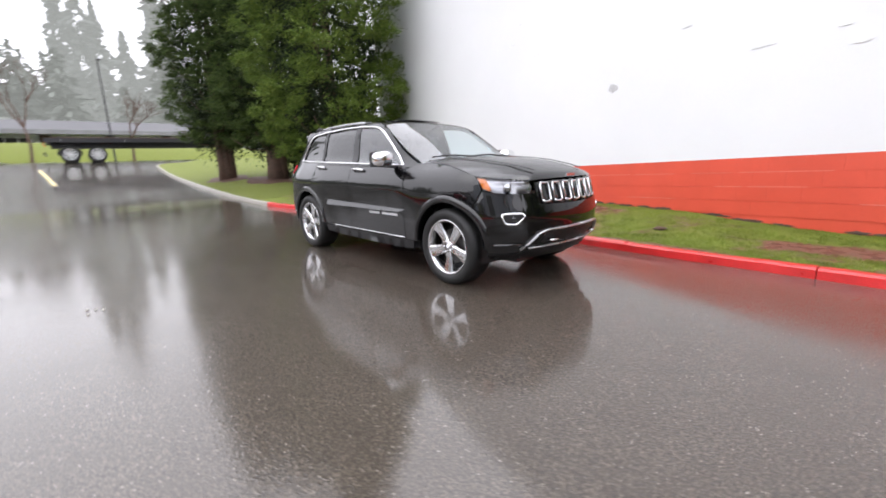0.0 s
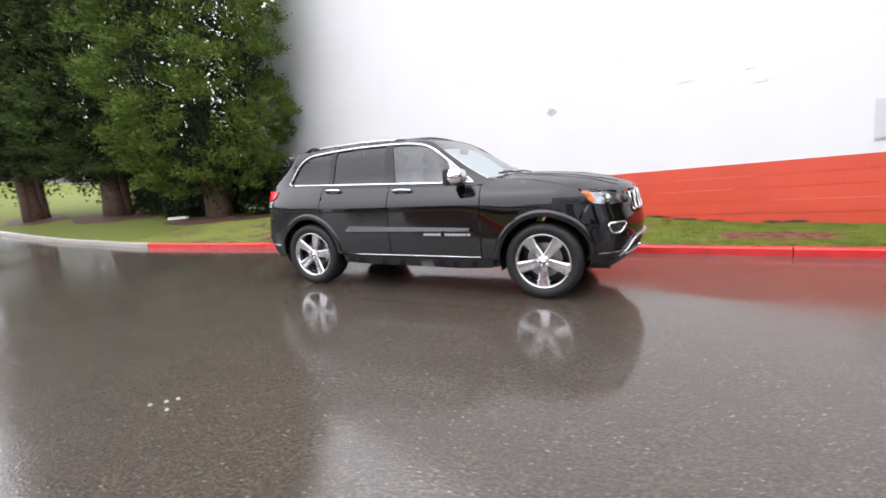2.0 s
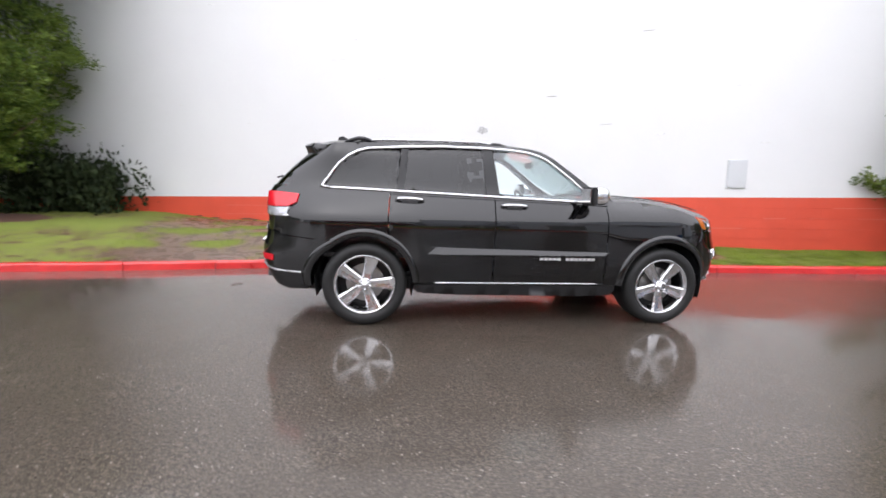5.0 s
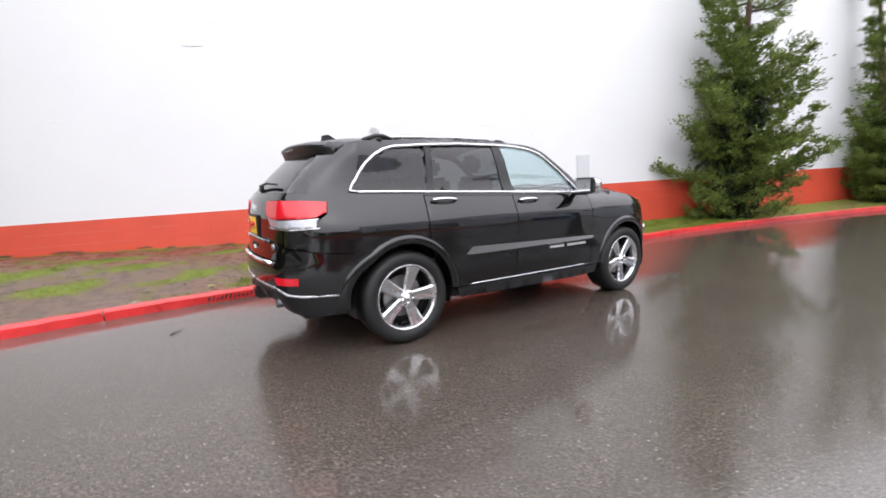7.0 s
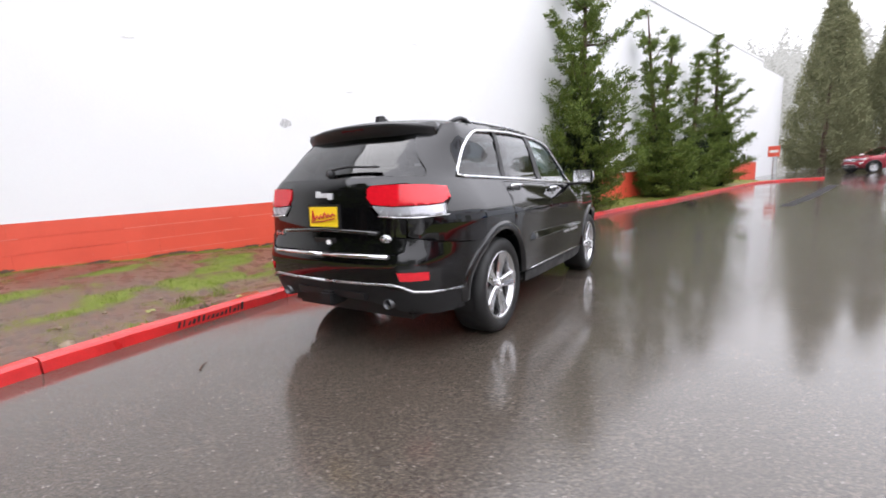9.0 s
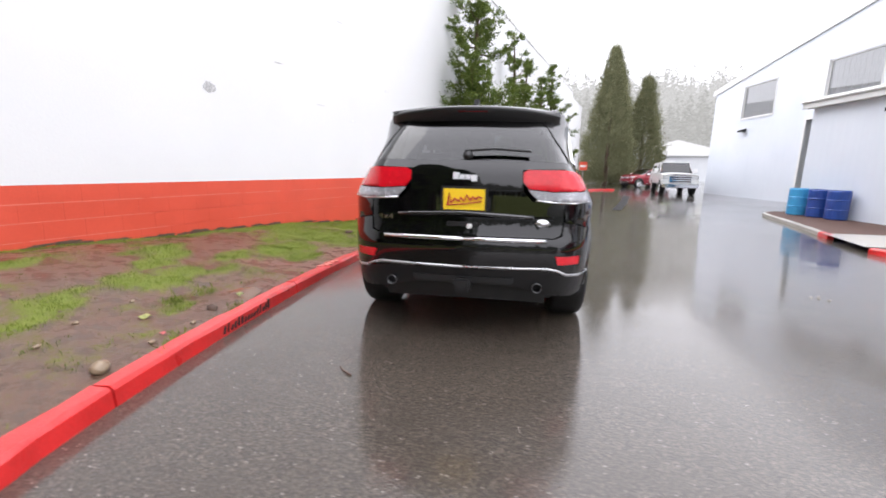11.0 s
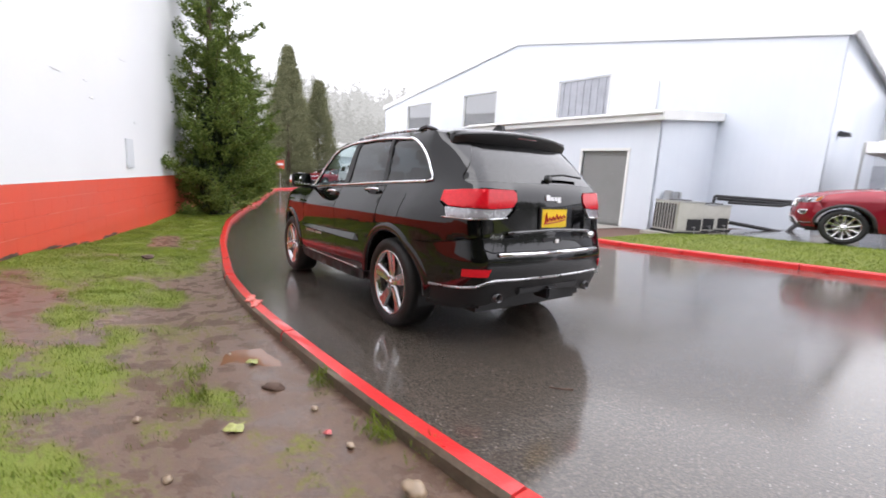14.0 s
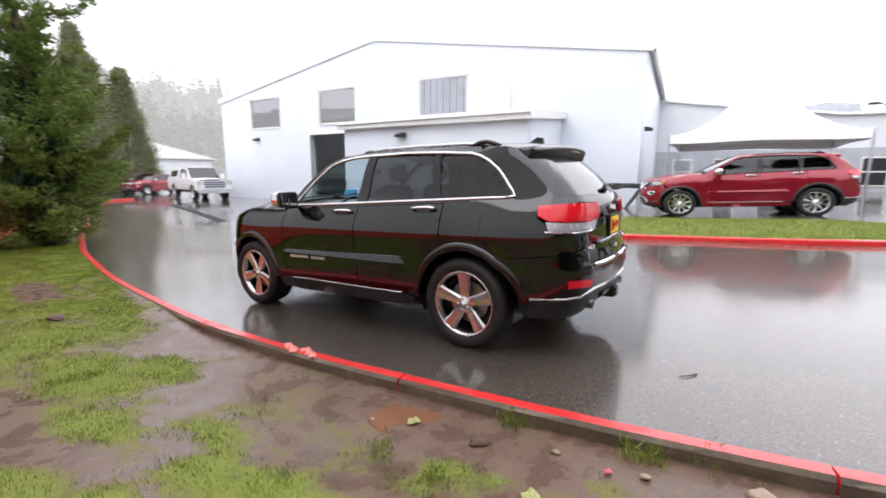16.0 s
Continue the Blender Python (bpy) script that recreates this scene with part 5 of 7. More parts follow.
        for k, (ya, yb, za, zb) in enumerate(((0.115, 0.09, 0.96, 1.035), (0.085, 0.045, 0.975, 1.0), (0.04, 0.01, 0.978, 1.008), (0.005, -0.035, 0.982, 1.025), (-0.04, -0.07, 0.99, 1.015), (-0.075, -0.115, 0.995, 1.018))):
            part("script_stroke", tube([(-2.442, ya, za), (-2.442, (ya + yb) / 2, zb), (-2.442, yb, za + 0.008)], 0.006, 6), M_SCRIPT, plate)
        part("script_stroke", tube([(-2.442, 0.12, 0.955), (-2.442, 0.0, 0.965), (-2.442, -0.115, 0.985)], 0.004, 6), M_SCRIPT, plate)
        part("gate_camera", box(-2.448, -2.42, -0.055, -0.02, 0.80, 0.832, 0.004), M_WHITEPAINT, tg)
        part("release_pad", box(-2.436, -2.40, -0.10, 0.12, 0.81, 0.845, 0.006), M_PLASTIC, tg)
        four = bpy.data.curves.new("drive_badge", "FONT")
        four.body, four.size, four.extrude, four.align_x = "4x4", 0.062, 0.004, "CENTER"
        dg = bpy.context.evaluated_depsgraph_get()
        tmp = new("tmp_text", four)
        dg.update()
        me = bpy.data.meshes.new_from_object(tmp.evaluated_get(dg))
        bpy.data.objects.remove(tmp)
        me.materials.clear()
        me.materials.append(M_CHROME)
        ob = new("drive_badge", me)
        ob.parent = tg
        ob.matrix_basis = Matrix.Translation(R(0.555, 0.845, 0.008)) @ Matrix.Rotation(radians(-90), 4, "Z") @ Matrix.Rotation(radians(90), 4, "X") @ Matrix.Rotation(radians(-8), 4, "Y") @ Matrix.Diagonal((1.25, 0.8, 1, 1))
        ob["label"] = "chrome 4x4 badge"
        part("oval_badge", lathe([(0.0, 0.04), (0.01, 0.038), (0.012, 0.0)], 20, "X", m=Matrix.Translation(R(-0.52, 0.85, 0.004)) @ Matrix.Rotation(math.pi, 4, "Z") @ Matrix.Diagonal((1, 1.2, 0.7, 1))), M_SILVER, tg, smooth=True)
        sq = [(-1.62, 0.98), (-1.60, 0.96), (-1.43, 0.96), (-1.41, 0.98), (-1.41, 1.13), (-1.43, 1.15), (-1.60, 1.15), (-1.62, 1.13)]
        shell_panel("fuel_flap", sq, car, paint_mat, 1, 0.003, step=0.06, depth=0.006, skin=skin)
        for k in range(4):
            y0 = 0.075 - 0.0375 * k
            part("bonnet_badge", box(2.245, 2.262, y0 - 0.03, y0, 1.055, 1.085, 0.003), M_CHROME, car)
    # spoiler
    b = bmesh.new()
    rows = []
    for i in range(25):
        y = -0.64 + 1.28 * i / 24
        e = 1 - (abs(y) / 0.64) ** 5
        x0 = -1.90 - 0.05 * (1 - (y / 0.6) ** 2)
        xt = -2.105 + 0.075 * (abs(y) / 0.6) ** 2 + 0.07 * (1 - e)
        dz = -0.035 * (abs(y) / 0.6) ** 2.2
        rows.append([b.verts.new(q) for q in ((x0 + 0.06, y, 1.690 + dz * 1.3), (x0 - 0.05, y, 1.682 + dz), (xt + 0.02, y, 1.662 + dz), (xt, y, 1.648 + dz), (xt + 0.008, y, 1.632 + dz), (xt + 0.035, y, 1.592 + dz - 0.04 * e), (x0 - 0.03, y, 1.565 + dz - 0.05 * e), (x0 + 0.06, y, 1.60 + dz))])
    for p, q in zip(rows, rows[1:]):
        for j in range(8):
            k = (j + 1) % 8
            b.faces.new((p[j], p[k], q[k], q[j])).material_index = int(3 <= j <= 6)
    b.faces.new(rows[0])
    b.faces.new(rows[-1])
    part("roof_spoiler", b, paint_mat, car, smooth=True).data.materials.append(M_PLASTIC)
    part("brake_light", box(-2.094, -2.06, -0.11, 0.11, 1.614, 1.630, 0.004), M_BRAKE, car)
    part("aerial_fin", prism([(-1.62, 1.71), (-1.80, 1.71), (-1.79, 1.765), (-1.74, 1.775)], -0.02, 0.02, "Y"), M_PLASTIC, car)
    # underside, cabin
    part("underbody", box(-2.25, 2.1, -0.62, 0.62, 0.26, 0.44, 0.04), M_PLASTIC, car)
    part("floor_pan", box(-1.0, 1.0, -0.88, 0.88, 0.30, 0.40, 0.02), M_PLASTIC, car)
    part("tow_hitch", box(-2.47, -2.30, -0.06, 0.06, 0.36, 0.46, 0.015), M_PLASTIC, car)
    part("hitch_bar", box(-2.43, -2.38, -0.35, 0.35, 0.42, 0.485, 0.015), M_PLASTIC, car)
    part("bulkhead", box(0.92, 0.98, -0.75, 0.75, 0.4, 1.18, 0.02), M_PLASTIC, car)
    part("cabin_floor", box(-2.1, 0.95, -0.80, 0.80, 0.62, 0.66, 0.01), M_LEATHER, car)
    part("load_cover", box(-2.1, -1.25, -0.72, 0.72, 1.12, 1.14, 0.006), M_LEATHER, car)
    b = tube([(0.62, -0.78, 1.08), (0.68, -0.3, 1.12), (0.68, 0.3, 1.12), (0.62, 0.78, 1.08)], 0.14, 12, flat=0.75)
    part("dashboard", b, M_LEATHER, car, smooth=True)
    part("steering_wheel", tube([(0.40 - 0.10 * math.sin(a), 0.38 + 0.185 * math.cos(a), 1.10 + 0.165 * math.sin(a)) for a in [2 * math.pi * i / 24 for i in range(25)]], 0.017, 8), M_LEATHER, car, smooth=True)
    part("steering_boss", tube([(0.62, 0.38, 1.06), (0.42, 0.38, 1.10)], 0.06, 10, taper=0.075), M_LEATHER, car, smooth=True)
    part("inner_mirror", box(0.30, 0.33, -0.12, 0.12, 1.52, 1.59, 0.012), M_PLASTIC, car)
    for x in (-0.22, -1.08):
        for y in ((-0.38, 0.38) if x > -1 else (-0.42, 0.0, 0.42)):
            seat = new("seat")
            seat.parent = car
            w = 0.25 if x > -1 else 0.20
            tilt = Matrix.Translation((x, y, 0)) @ Matrix.Translation((0, 0, 0.85)) @ Matrix.Rotation(radians(-14), 4, "Y")
            part("backrest", box(-0.07, 0.07, -w, w, -0.02, 0.55, 0.05, m=tilt), M_LEATHER, seat, smooth=True)
            part("cushion", box(x - 0.02, x + 0.5, y - w, y + w, 0.66, 0.86, 0.05), M_LEATHER, seat, smooth=True)
            part("headrest", box(-0.05, 0.06, -0.13, 0.13, 0.58, 0.76, 0.045, m=tilt), M_LEATHER, seat, smooth=True)
    return car


build_suv("wet black sport utility car with chrome window trim beside the kerb", Matrix.Rotation(math.atan(0.042), 4, "Y"), M_PAINT)
# ---------- far side of the drive ----------
KERB_B = spline([(-30, -15), (-20, -11.2), (-12, -8.8), (-5.7, -7.35), (-3.4, -6.98), (-1, -6.85), (0.6, -6.8), (1.8, -6.87), (3.85, -7.05)], 0.2)


def side_b(x):
    return float(np.interp(x, [q[0] for q in KERB_B] + [5.9, 8.2, 11.0], [q[1] for q in KERB_B] + [-7.6, -8.3, -9.0]))


def lot_z(x, y):
    """Ground beyond the far kerb: banked up where the cars stand."""
    d = side_b(x) - y
    return road_z(x) + 0.10 + (0.21 + 0.10 * smooth01(-2, -6, x)) * smooth01(0.1, 2.6, d) * (1 - smooth01(-0.5, 3.0, x))


kerb_thing("kerb_south", KERB_B, [KERB_B[i] for i in range(0, len(KERB_B), 13)] + [KERB_B[-1]], lambda x: M_KERBRED, "low red-painted concrete kerb across the drive", side=-1)
line_c = spline([(5.75, -7.58), (6.35, -7.76), (8.2, -8.3), (10.4, -8.85), (11.6, -9.25), (12.25, -9.9), (12.4, -10.55)], 0.2)
kerb_thing("kerb_bed", line_c, [line_c[0], line_c[3]] + [line_c[i] for i in range(12, len(line_c), 11)] + [line_c[-1]], lambda x: M_KERBRED if x < 6.6 else M_CONC, "grey concrete kerb with one red-painted end", side=-1)


def strip_b(name, x0, x1, y_near, y_far, mat, label, category, nx=60, ny=14, lift=0.0):
    b = sheet([x0 + (x1 - x0) * i / nx for i in range(nx + 1)], [i / ny for i in range(ny + 1)], lambda x, t: (x, y_near(x) + (y_far(x) - y_near(x)) * t, lot_z(x, y_near(x) + (y_far(x) - y_near(x)) * t) + lift))
    return tagged(part(name, b, mat, smooth=True), label, category, kind="structure")


strip_b("lawn_south", -30, 2.2, lambda x: side_b(x) - 0.12, lambda x: -9.55 - 0.12 * (x + 2), M_TURF, "mown wet grass strip behind the far kerb", "grass")
strip_b("car_park", -40, 2.2, lambda x: -9.55 - 0.12 * (x + 2), lambda x: -60, M_ASPHALT, "wet asphalt car park beside the blue building", "road", lift=-0.004)
strip_b("bark_bed", 2.2, 3.95, lambda x: side_b(x) - 0.12, lambda x: -16.5, M_BARK, "wet brown bark bed round the machines", "garden bed", nx=10)
strip_b("door_apron", 3.95, 6.0, lambda x: side_b(x) - 0.0, lambda x: -11.3, M_CONC, "wet concrete apron in front of a roller door", "pavement", nx=8, lift=0.006)
strip_b("bark_bed", 6.0, 12.2, lambda x: float(np.interp(x, [q[0] for q in line_c], [q[1] for q in line_c])) - 0.12, lambda x: -11.0, M_BARK, "wet brown bark bed along the lean-to wall", "garden bed", nx=30)

# ---------- pale blue steel building ----------
BM = Matrix.Translation((0.24, -16.58, 0)) @ Matrix.Rotation(math.atan2(0.086, 0.996), 4, "Z")
hall = thing("steel_building", "large pale blue steel building with a gable and a lean-to", "building", BM)


def siding(name):
    n = Nodes(name)
    at = n.local()
    sep = n.node("SeparateXYZ", Vector=at)
    rib = n.node("Math", Value=0.0)
    rib.operation = "PINGPONG"
    add = n.node("Math")
    add.operation = "ADD"
    n.t.links.new(sep.outputs[0], add.inputs[0])
    n.t.links.new(sep.outputs[1], add.inputs[1])
    n.t.links.new(add.outputs[0], rib.inputs[0])
    rib.inputs[1].default_value = 0.15
    big, run = n.noise(0.4, 4), n.noise(2.2, 4, at=at, stretch=(3.0, 3.0, 0.15))
    c = n.ramp(big, (0.3, (0.645, 0.69, 0.75)), (0.7, (0.71, 0.745, 0.80)))
    c = n.mix(n.ramp(run, (0.45, 0.0), (0.8, 0.2)), c, (0.60, 0.64, 0.70))
    n.set(Base_Color=c, Roughness=0.4, Coat_Weight=0.15, Coat_Roughness=0.2)
    n.bump(n.ramp(rib.outputs[0], (0.0, 0.0), (0.2, 1.0)), 0.2, 0.008)
    return n.mat


M_SIDE = siding("ribbed_blue_siding")
EAVE, PEAK, LONG = 6.85, 9.17, 28.3
W_OPEN = [(8.34, 11.23, 4.72, 6.62), (15.75, 18.67, 4.66, 6.68), (22.2, 25.1, 4.66, 6.60)]
DOOR = (16.5, 19.5, -0.14, 4.05)


def rect(x0, x1, z0, z1):
    return [(x0, z0), (x1, z0), (x1, z1), (x0, z1)]


face = panel([(0, -0.4), (LONG, -0.4), (LONG, EAVE - 0.1), (14.25, PEAK), (0, EAVE)], lambda x, z, o: Vector((x, o, z)), [rect(*w) for w in W_OPEN] + [rect(DOOR[0], DOOR[1], -0.3, DOOR[3])], step=1.5, depth=0.35)
bmesh.ops.remove_doubles(face, verts=face.verts, dist=0.0005)
part("front_wall", face, M_SIDE, hall)
part("side_wall", box(0, 0.2, -30, -0.004, -0.4, EAVE), M_SIDE, hall)
part("side_wall", box(LONG - 0.2, LONG, -30, -0.004, -0.4, EAVE - 0.1), M_SIDE, hall)
part("back_wall", box(0, LONG, -30.2, -30, -0.4, EAVE), M_SIDE, hall)
for xa, za, xb, zb in ((-0.25, EAVE + 0.02, 14.25, PEAK + 0.05), (14.25, PEAK + 0.05, LONG + 0.25, EAVE - 0.08)):
    part("roof_slope", prism([(xa, za), (xb, zb), (xb, zb + 0.12), (xa, za + 0.12)], -30.2, 0.03, "Y"), M_TRIM, hall)
    part("verge_trim", prism([(xa, za - 0.22), (xb, zb - 0.22), (xb, zb + 0.13), (xa, za + 0.13)], 0.03, 0.08, "Y"), M_TRIM, hall)
part("gutter", box(-0.32, -0.18, -30, 0.26, EAVE - 0.16, EAVE + 0.06, 0.02), M_TRIM, hall)
part("floor_slab", box(0.3, LONG - 0.3, -29.9, -0.36, -0.2, -0.1), M_CONC, hall)
M_SLAT = paint("weathered_slat", (0.36, 0.37, 0.40), 0.5, vary=0.15, scale=2, bump=0.1)
for k, (x0, x1, z0, z1) in enumerate(W_OPEN):
    win = new("window")
    win.parent = hall
    for nm, bx in (("frame", (x0, x1, -0.12, -0.04, z0, z0 + 0.06)), ("frame", (x0, x1, -0.12, -0.04, z1 - 0.06, z1)), ("frame", (x0, x0 + 0.06, -0.12, -0.04, z0 + 0.06, z1 - 0.06)), ("frame", (x1 - 0.06, x1, -0.12, -0.04, z0 + 0.06, z1 - 0.06))):
        part(nm, box(*bx), M_TRIM, win)
    part("reveal", box(x0 - 0.05, x0, -0.04, 0.03, z0 - 0.05, z1 + 0.05), M_TRIM, win)
    part("reveal", box(x1, x1 + 0.05, -0.04, 0.03, z0 - 0.05, z1 + 0.05), M_TRIM, win)
    part("sill", box(x0, x1, -0.04, 0.05, z0 - 0.05, z0), M_TRIM, win)
    if k == 0:
        for i in range(14):
            w = (x1 - x0 - 0.12) / 14
            part("slat", box(x0 + 0.06 + w * i, x0 + 0.06 + w * (i + 0.9), -0.11, -0.08 + 0.02 * (i % 2), z0 + 0.06, z1 - 0.06), M_SLAT, win)
    else:
        part("pane", box(x0 + 0.06, x1 - 0.06, -0.09, -0.08, z0 + 0.06, z1 - 0.06), M_PANE, win).visible_shadow = False
        for i in range(10):
            w = (x1 - x0 - 0.12) / 10
            part("slat", box(x0 + 0.06 + w * i, x0 + 0.06 + w * (i + 0.82), -0.20, -0.185, z0 + (0.3 if k == 1 else 0.9), z1 - 0.06), M_SLAT, win)
part("door_frame", box(DOOR[0] - 0.1, DOOR[0], -0.2, 0.06, -0.1, DOOR[3]), M_TRIM, hall)
part("door_frame", box(DOOR[1], DOOR[1] + 0.1, -0.2, 0.06, -0.1, DOOR[3]), M_TRIM, hall)
part("door_header", box(DOOR[0] - 0.1, DOOR[1] + 0.1, -0.2, 0.07, DOOR[3], DOOR[3] + 0.15), M_TRIM, hall)
M_TUBE = Nodes("tube_light").set(Base_Color=(0.9, 0.95, 1.0), Emission_Color=(0.9, 0.97, 1.0), Emission_Strength=3.0).mat
for i in range(5):
    for j in range(2):
        part("tube_light", box(8 + 4.4 * j + i * 2.6, 9.4 + 4.4 * j + i * 2.6, -6 - 5 * j, -5.8 - 5 * j, 5.1, 5.2), M_TUBE, hall)
# added near-black screen, painted dark to stand for the unlit hall
part("dark_backdrop", box(7.0, 24.0, -12.2, -12, -0.1, 5.9), M_DARK, hall)
for x in (15.6, 18.4):
    rack = new("storage_rack")
    rack.parent = hall
    for z in (0.6, 1.5, 2.4, 3.3):
        part("shelf", box(x, x + 2.4, -9, -8.2, z, z + 0.06), M_BLACKMETAL, rack)
    for dx in (0, 2.35):
        part("upright", box(x + dx, x + dx + 0.06, -9, -8.2, -0.1, 3.6), M_BLACKMETAL, rack)
    for i in range(5):
        part("carton", box(x + 0.1 + 0.45 * i, x + 0.45 + 0.45 * i, -8.8, -8.3, 0.66 + 0.9 * (i % 3), 1.0 + 0.9 * (i % 3)), M_BEIGE, rack)


def lamp_at(x, y, z, parent):
    wl = new("wall_lamp")
    wl.parent = parent
    part("bracket", box(x - 0.06, x + 0.06, y, y + 0.06, z - 0.06, z + 0.1), M_BLACKMETAL, wl)
    part("shade", prism([(y + 0.05, z + 0.08), (y + 0.34, z - 0.02), (y + 0.34, z - 0.12), (y + 0.05, z - 0.1)], x - 0.2, x + 0.2, "X"), M_BLACKMETAL, wl)
    part("lens", box(x - 0.17, x + 0.17, y + 0.08, y + 0.32, z - 0.13, z - 0.115), M_TRIM, wl)


# lean-to
AX0, AX1, AY = 3.42, 12.2, 5.0
AD = (4.42, 6.18, 0.06, 2.63)
annex = new("lean_to")
annex.parent = hall
fa_ = panel([(AX0, -0.4), (AX1, -0.4), (AX1, 3.68), (AX0, 3.72)], lambda x, z, o: Vector((x, AY + o, z)), [rect(AD[0], AD[1], -0.1, AD[3])], step=1.2, depth=0.2)
part("lean_to_front", fa_, M_SIDE, annex)
part("lean_to_side", prism([(0.0, -0.4), (AY - 0.004, -0.4), (AY - 0.004, 3.72), (0.0, 4.28)], AX0, AX0 + 0.15, "X"), M_SIDE, annex)
part("lean_to_side", prism([(0.0, -0.4), (AY - 0.004, -0.4), (AY - 0.004, 3.68), (0.0, 4.24)], AX1 - 0.15, AX1, "X"), M_SIDE, annex)
part("lean_to_roof", prism([(0.005, 4.36), (AY + 0.25, 3.80), (AY + 0.25, 3.86), (0.005, 4.44)], AX0 - 0.15, AX1 + 0.15, "X"), M_ROOFING, annex)
part("fascia", box(AX0 - 0.16, AX1 + 0.16, AY + 0.2, AY + 0.28, 3.56, 3.87, 0.01), M_TRIM, annex)
part("soffit", box(AX0 - 0.15, AX1 + 0.15, AY + 0.004, AY + 0.2, 3.58, 3.63), M_TRIM, annex)
part("gutter", tube([(AX0 - 0.16, AY + 0.32, 3.80), (AX1 + 0.16, AY + 0.32, 3.78)], 0.05, 8), M_TRIM, annex)
part("side_fascia", prism([(0.03, 4.14), (AY + 0.26, 3.56), (AY + 0.26, 3.87), (0.03, 4.45)], AX0 - 0.2, AX0 - 0.14, "X"), M_TRIM, annex)
rd_ = new("roller_door")
rd_.parent = hall
for i in range(16):
    z0 = AD[2] + (AD[3] - AD[2]) * i / 16
    part("slat", box(AD[0] + 0.03, AD[1] - 0.03, AY - 0.12, AY - 0.09, z0, z0 + (AD[3] - AD[2]) / 16 - 0.008), M_GREYDOOR, rd_)
part("backing", box(AD[0], AD[1], AY - 0.16, AY - 0.13, AD[2] - 0.1, AD[3]), M_GREYDOOR, rd_)
for bx in ((AD[0] - 0.09, AD[0], AY - 0.1, AY + 0.03, 0.0, AD[3] + 0.09), (AD[1], AD[1] + 0.09, AY - 0.1, AY + 0.03, 0.0, AD[3] + 0.09), (AD[0], AD[1], AY - 0.1, AY + 0.03, AD[3], AD[3] + 0.09)):
    part("jamb", box(*bx), M_TRIM, rd_)
lamp_at(8.95, AY, 3.22, hall)
lamp_at(24.5, 0.0, 3.95, hall)
side_lamp = new("wall_lamp")
side_lamp.parent = hall
part("bracket", box(-0.08, 0.0, -1.55, -1.45, 3.62, 3.78), M_BLACKMETAL, side_lamp)
part("shade", prism([(-0.34, 3.60), (-0.05, 3.60), (-0.05, 3.80), (-0.34, 3.70)], -1.7, -1.3, "Y"), M_BLACKMETAL, side_lamp)
part("conduit", tube([(6.0, 0.05, 6.0), (6.0, 0.05, 4.4)], 0.03, 6), M_TRIM, hall)


# cooling units beside the lean-to
def cooling_unit(m, big):
    u = thing("cooling_unit", "weathered beige outdoor cooling unit with a louvred side", "air conditioner", m, "cooling units by the lean-to")
    w, d, h = (0.95, 0.95, 0.98) if big else (0.8, 0.8, 0.9)
    part("cabinet", box(-w / 2, w / 2, -d / 2, d / 2, 0.08, h, 0.02), M_BEIGE, u)
    part("base", box(-w / 2 - 0.04, w / 2 + 0.04, -d / 2 - 0.04, d / 2 + 0.04, 0.0, 0.08), M_BLACKMETAL, u)
    for i in range(16):
        x = -w / 2 + 0.05 + (w - 0.1) * i / 15
        part("louvre", box(x - 0.012, x + 0.012, d / 2, d / 2 + 0.025, 0.14, h - 0.08), M_BLACKMETAL if i % 2 else M_STEEL, u)
    part("top_grille", lathe([(h, 0.33), (h + 0.04, 0.31), (h + 0.05, 0.05)], 24, "Z"), M_BLACKMETAL, u)
    part("top_rim", box(-w / 2 - 0.015, w / 2 + 0.015, -d / 2 - 0.015, d / 2 + 0.015, h - 0.03, h + 0.012, 0.01), M_STEEL, u)
    part("side_panel", box(-w / 2 - 0.012, -w / 2, -d / 2 + 0.03, d / 2 - 0.03, 0.50, h - 0.05, 0.004), M_BEIGE, u)
    part("access_recess", box(-w / 2 - 0.006, -w / 2, -d / 2 + 0.06, 0.10, 0.12, 0.46, 0.002), M_BLACKMETAL, u)
    part("valve", tube([(-w / 2 - 0.01, -0.12, 0.22), (-w / 2 - 0.09, -0.12, 0.24), (-w / 2 - 0.09, -0.12, 0.05)], 0.02, 6), M_STEEL, u)
    part("lower_panel", box(-w / 2 - 0.012, -w / 2, 0.12, d / 2 - 0.03, 0.12, 0.47, 0.004), M_BEIGE, u)
    return u


for k, (dx, dy) in enumerate(((2.25, 5.6), (2.2, 4.35), (2.15, 3.2))):
    p = BM @ Vector((dx, dy, 0))
    cooling_unit(Matrix.Translation((p.x, p.y, lot_z(p.x, p.y) + 0.02)) @ Matrix.Rotation(-0.35, 4, "Z"), k == 0)
pad = BM @ Vector((2.2, 4.4, 0))
tagged(part("concrete_pad", box(-0.85, 0.85, -2.0, 2.0, -0.15, 0.04, 0.02, m=Matrix.Translation((pad.x, pad.y, lot_z(pad.x, pad.y))) @ Matrix.Rotation(0.12, 4, "Z")), M_CONC), "grey concrete pad under the cooling units", "concrete pad")
fr_ = thing("steel_rack", "black steel pipe rack leaning by the blue wall", "rack", BM)
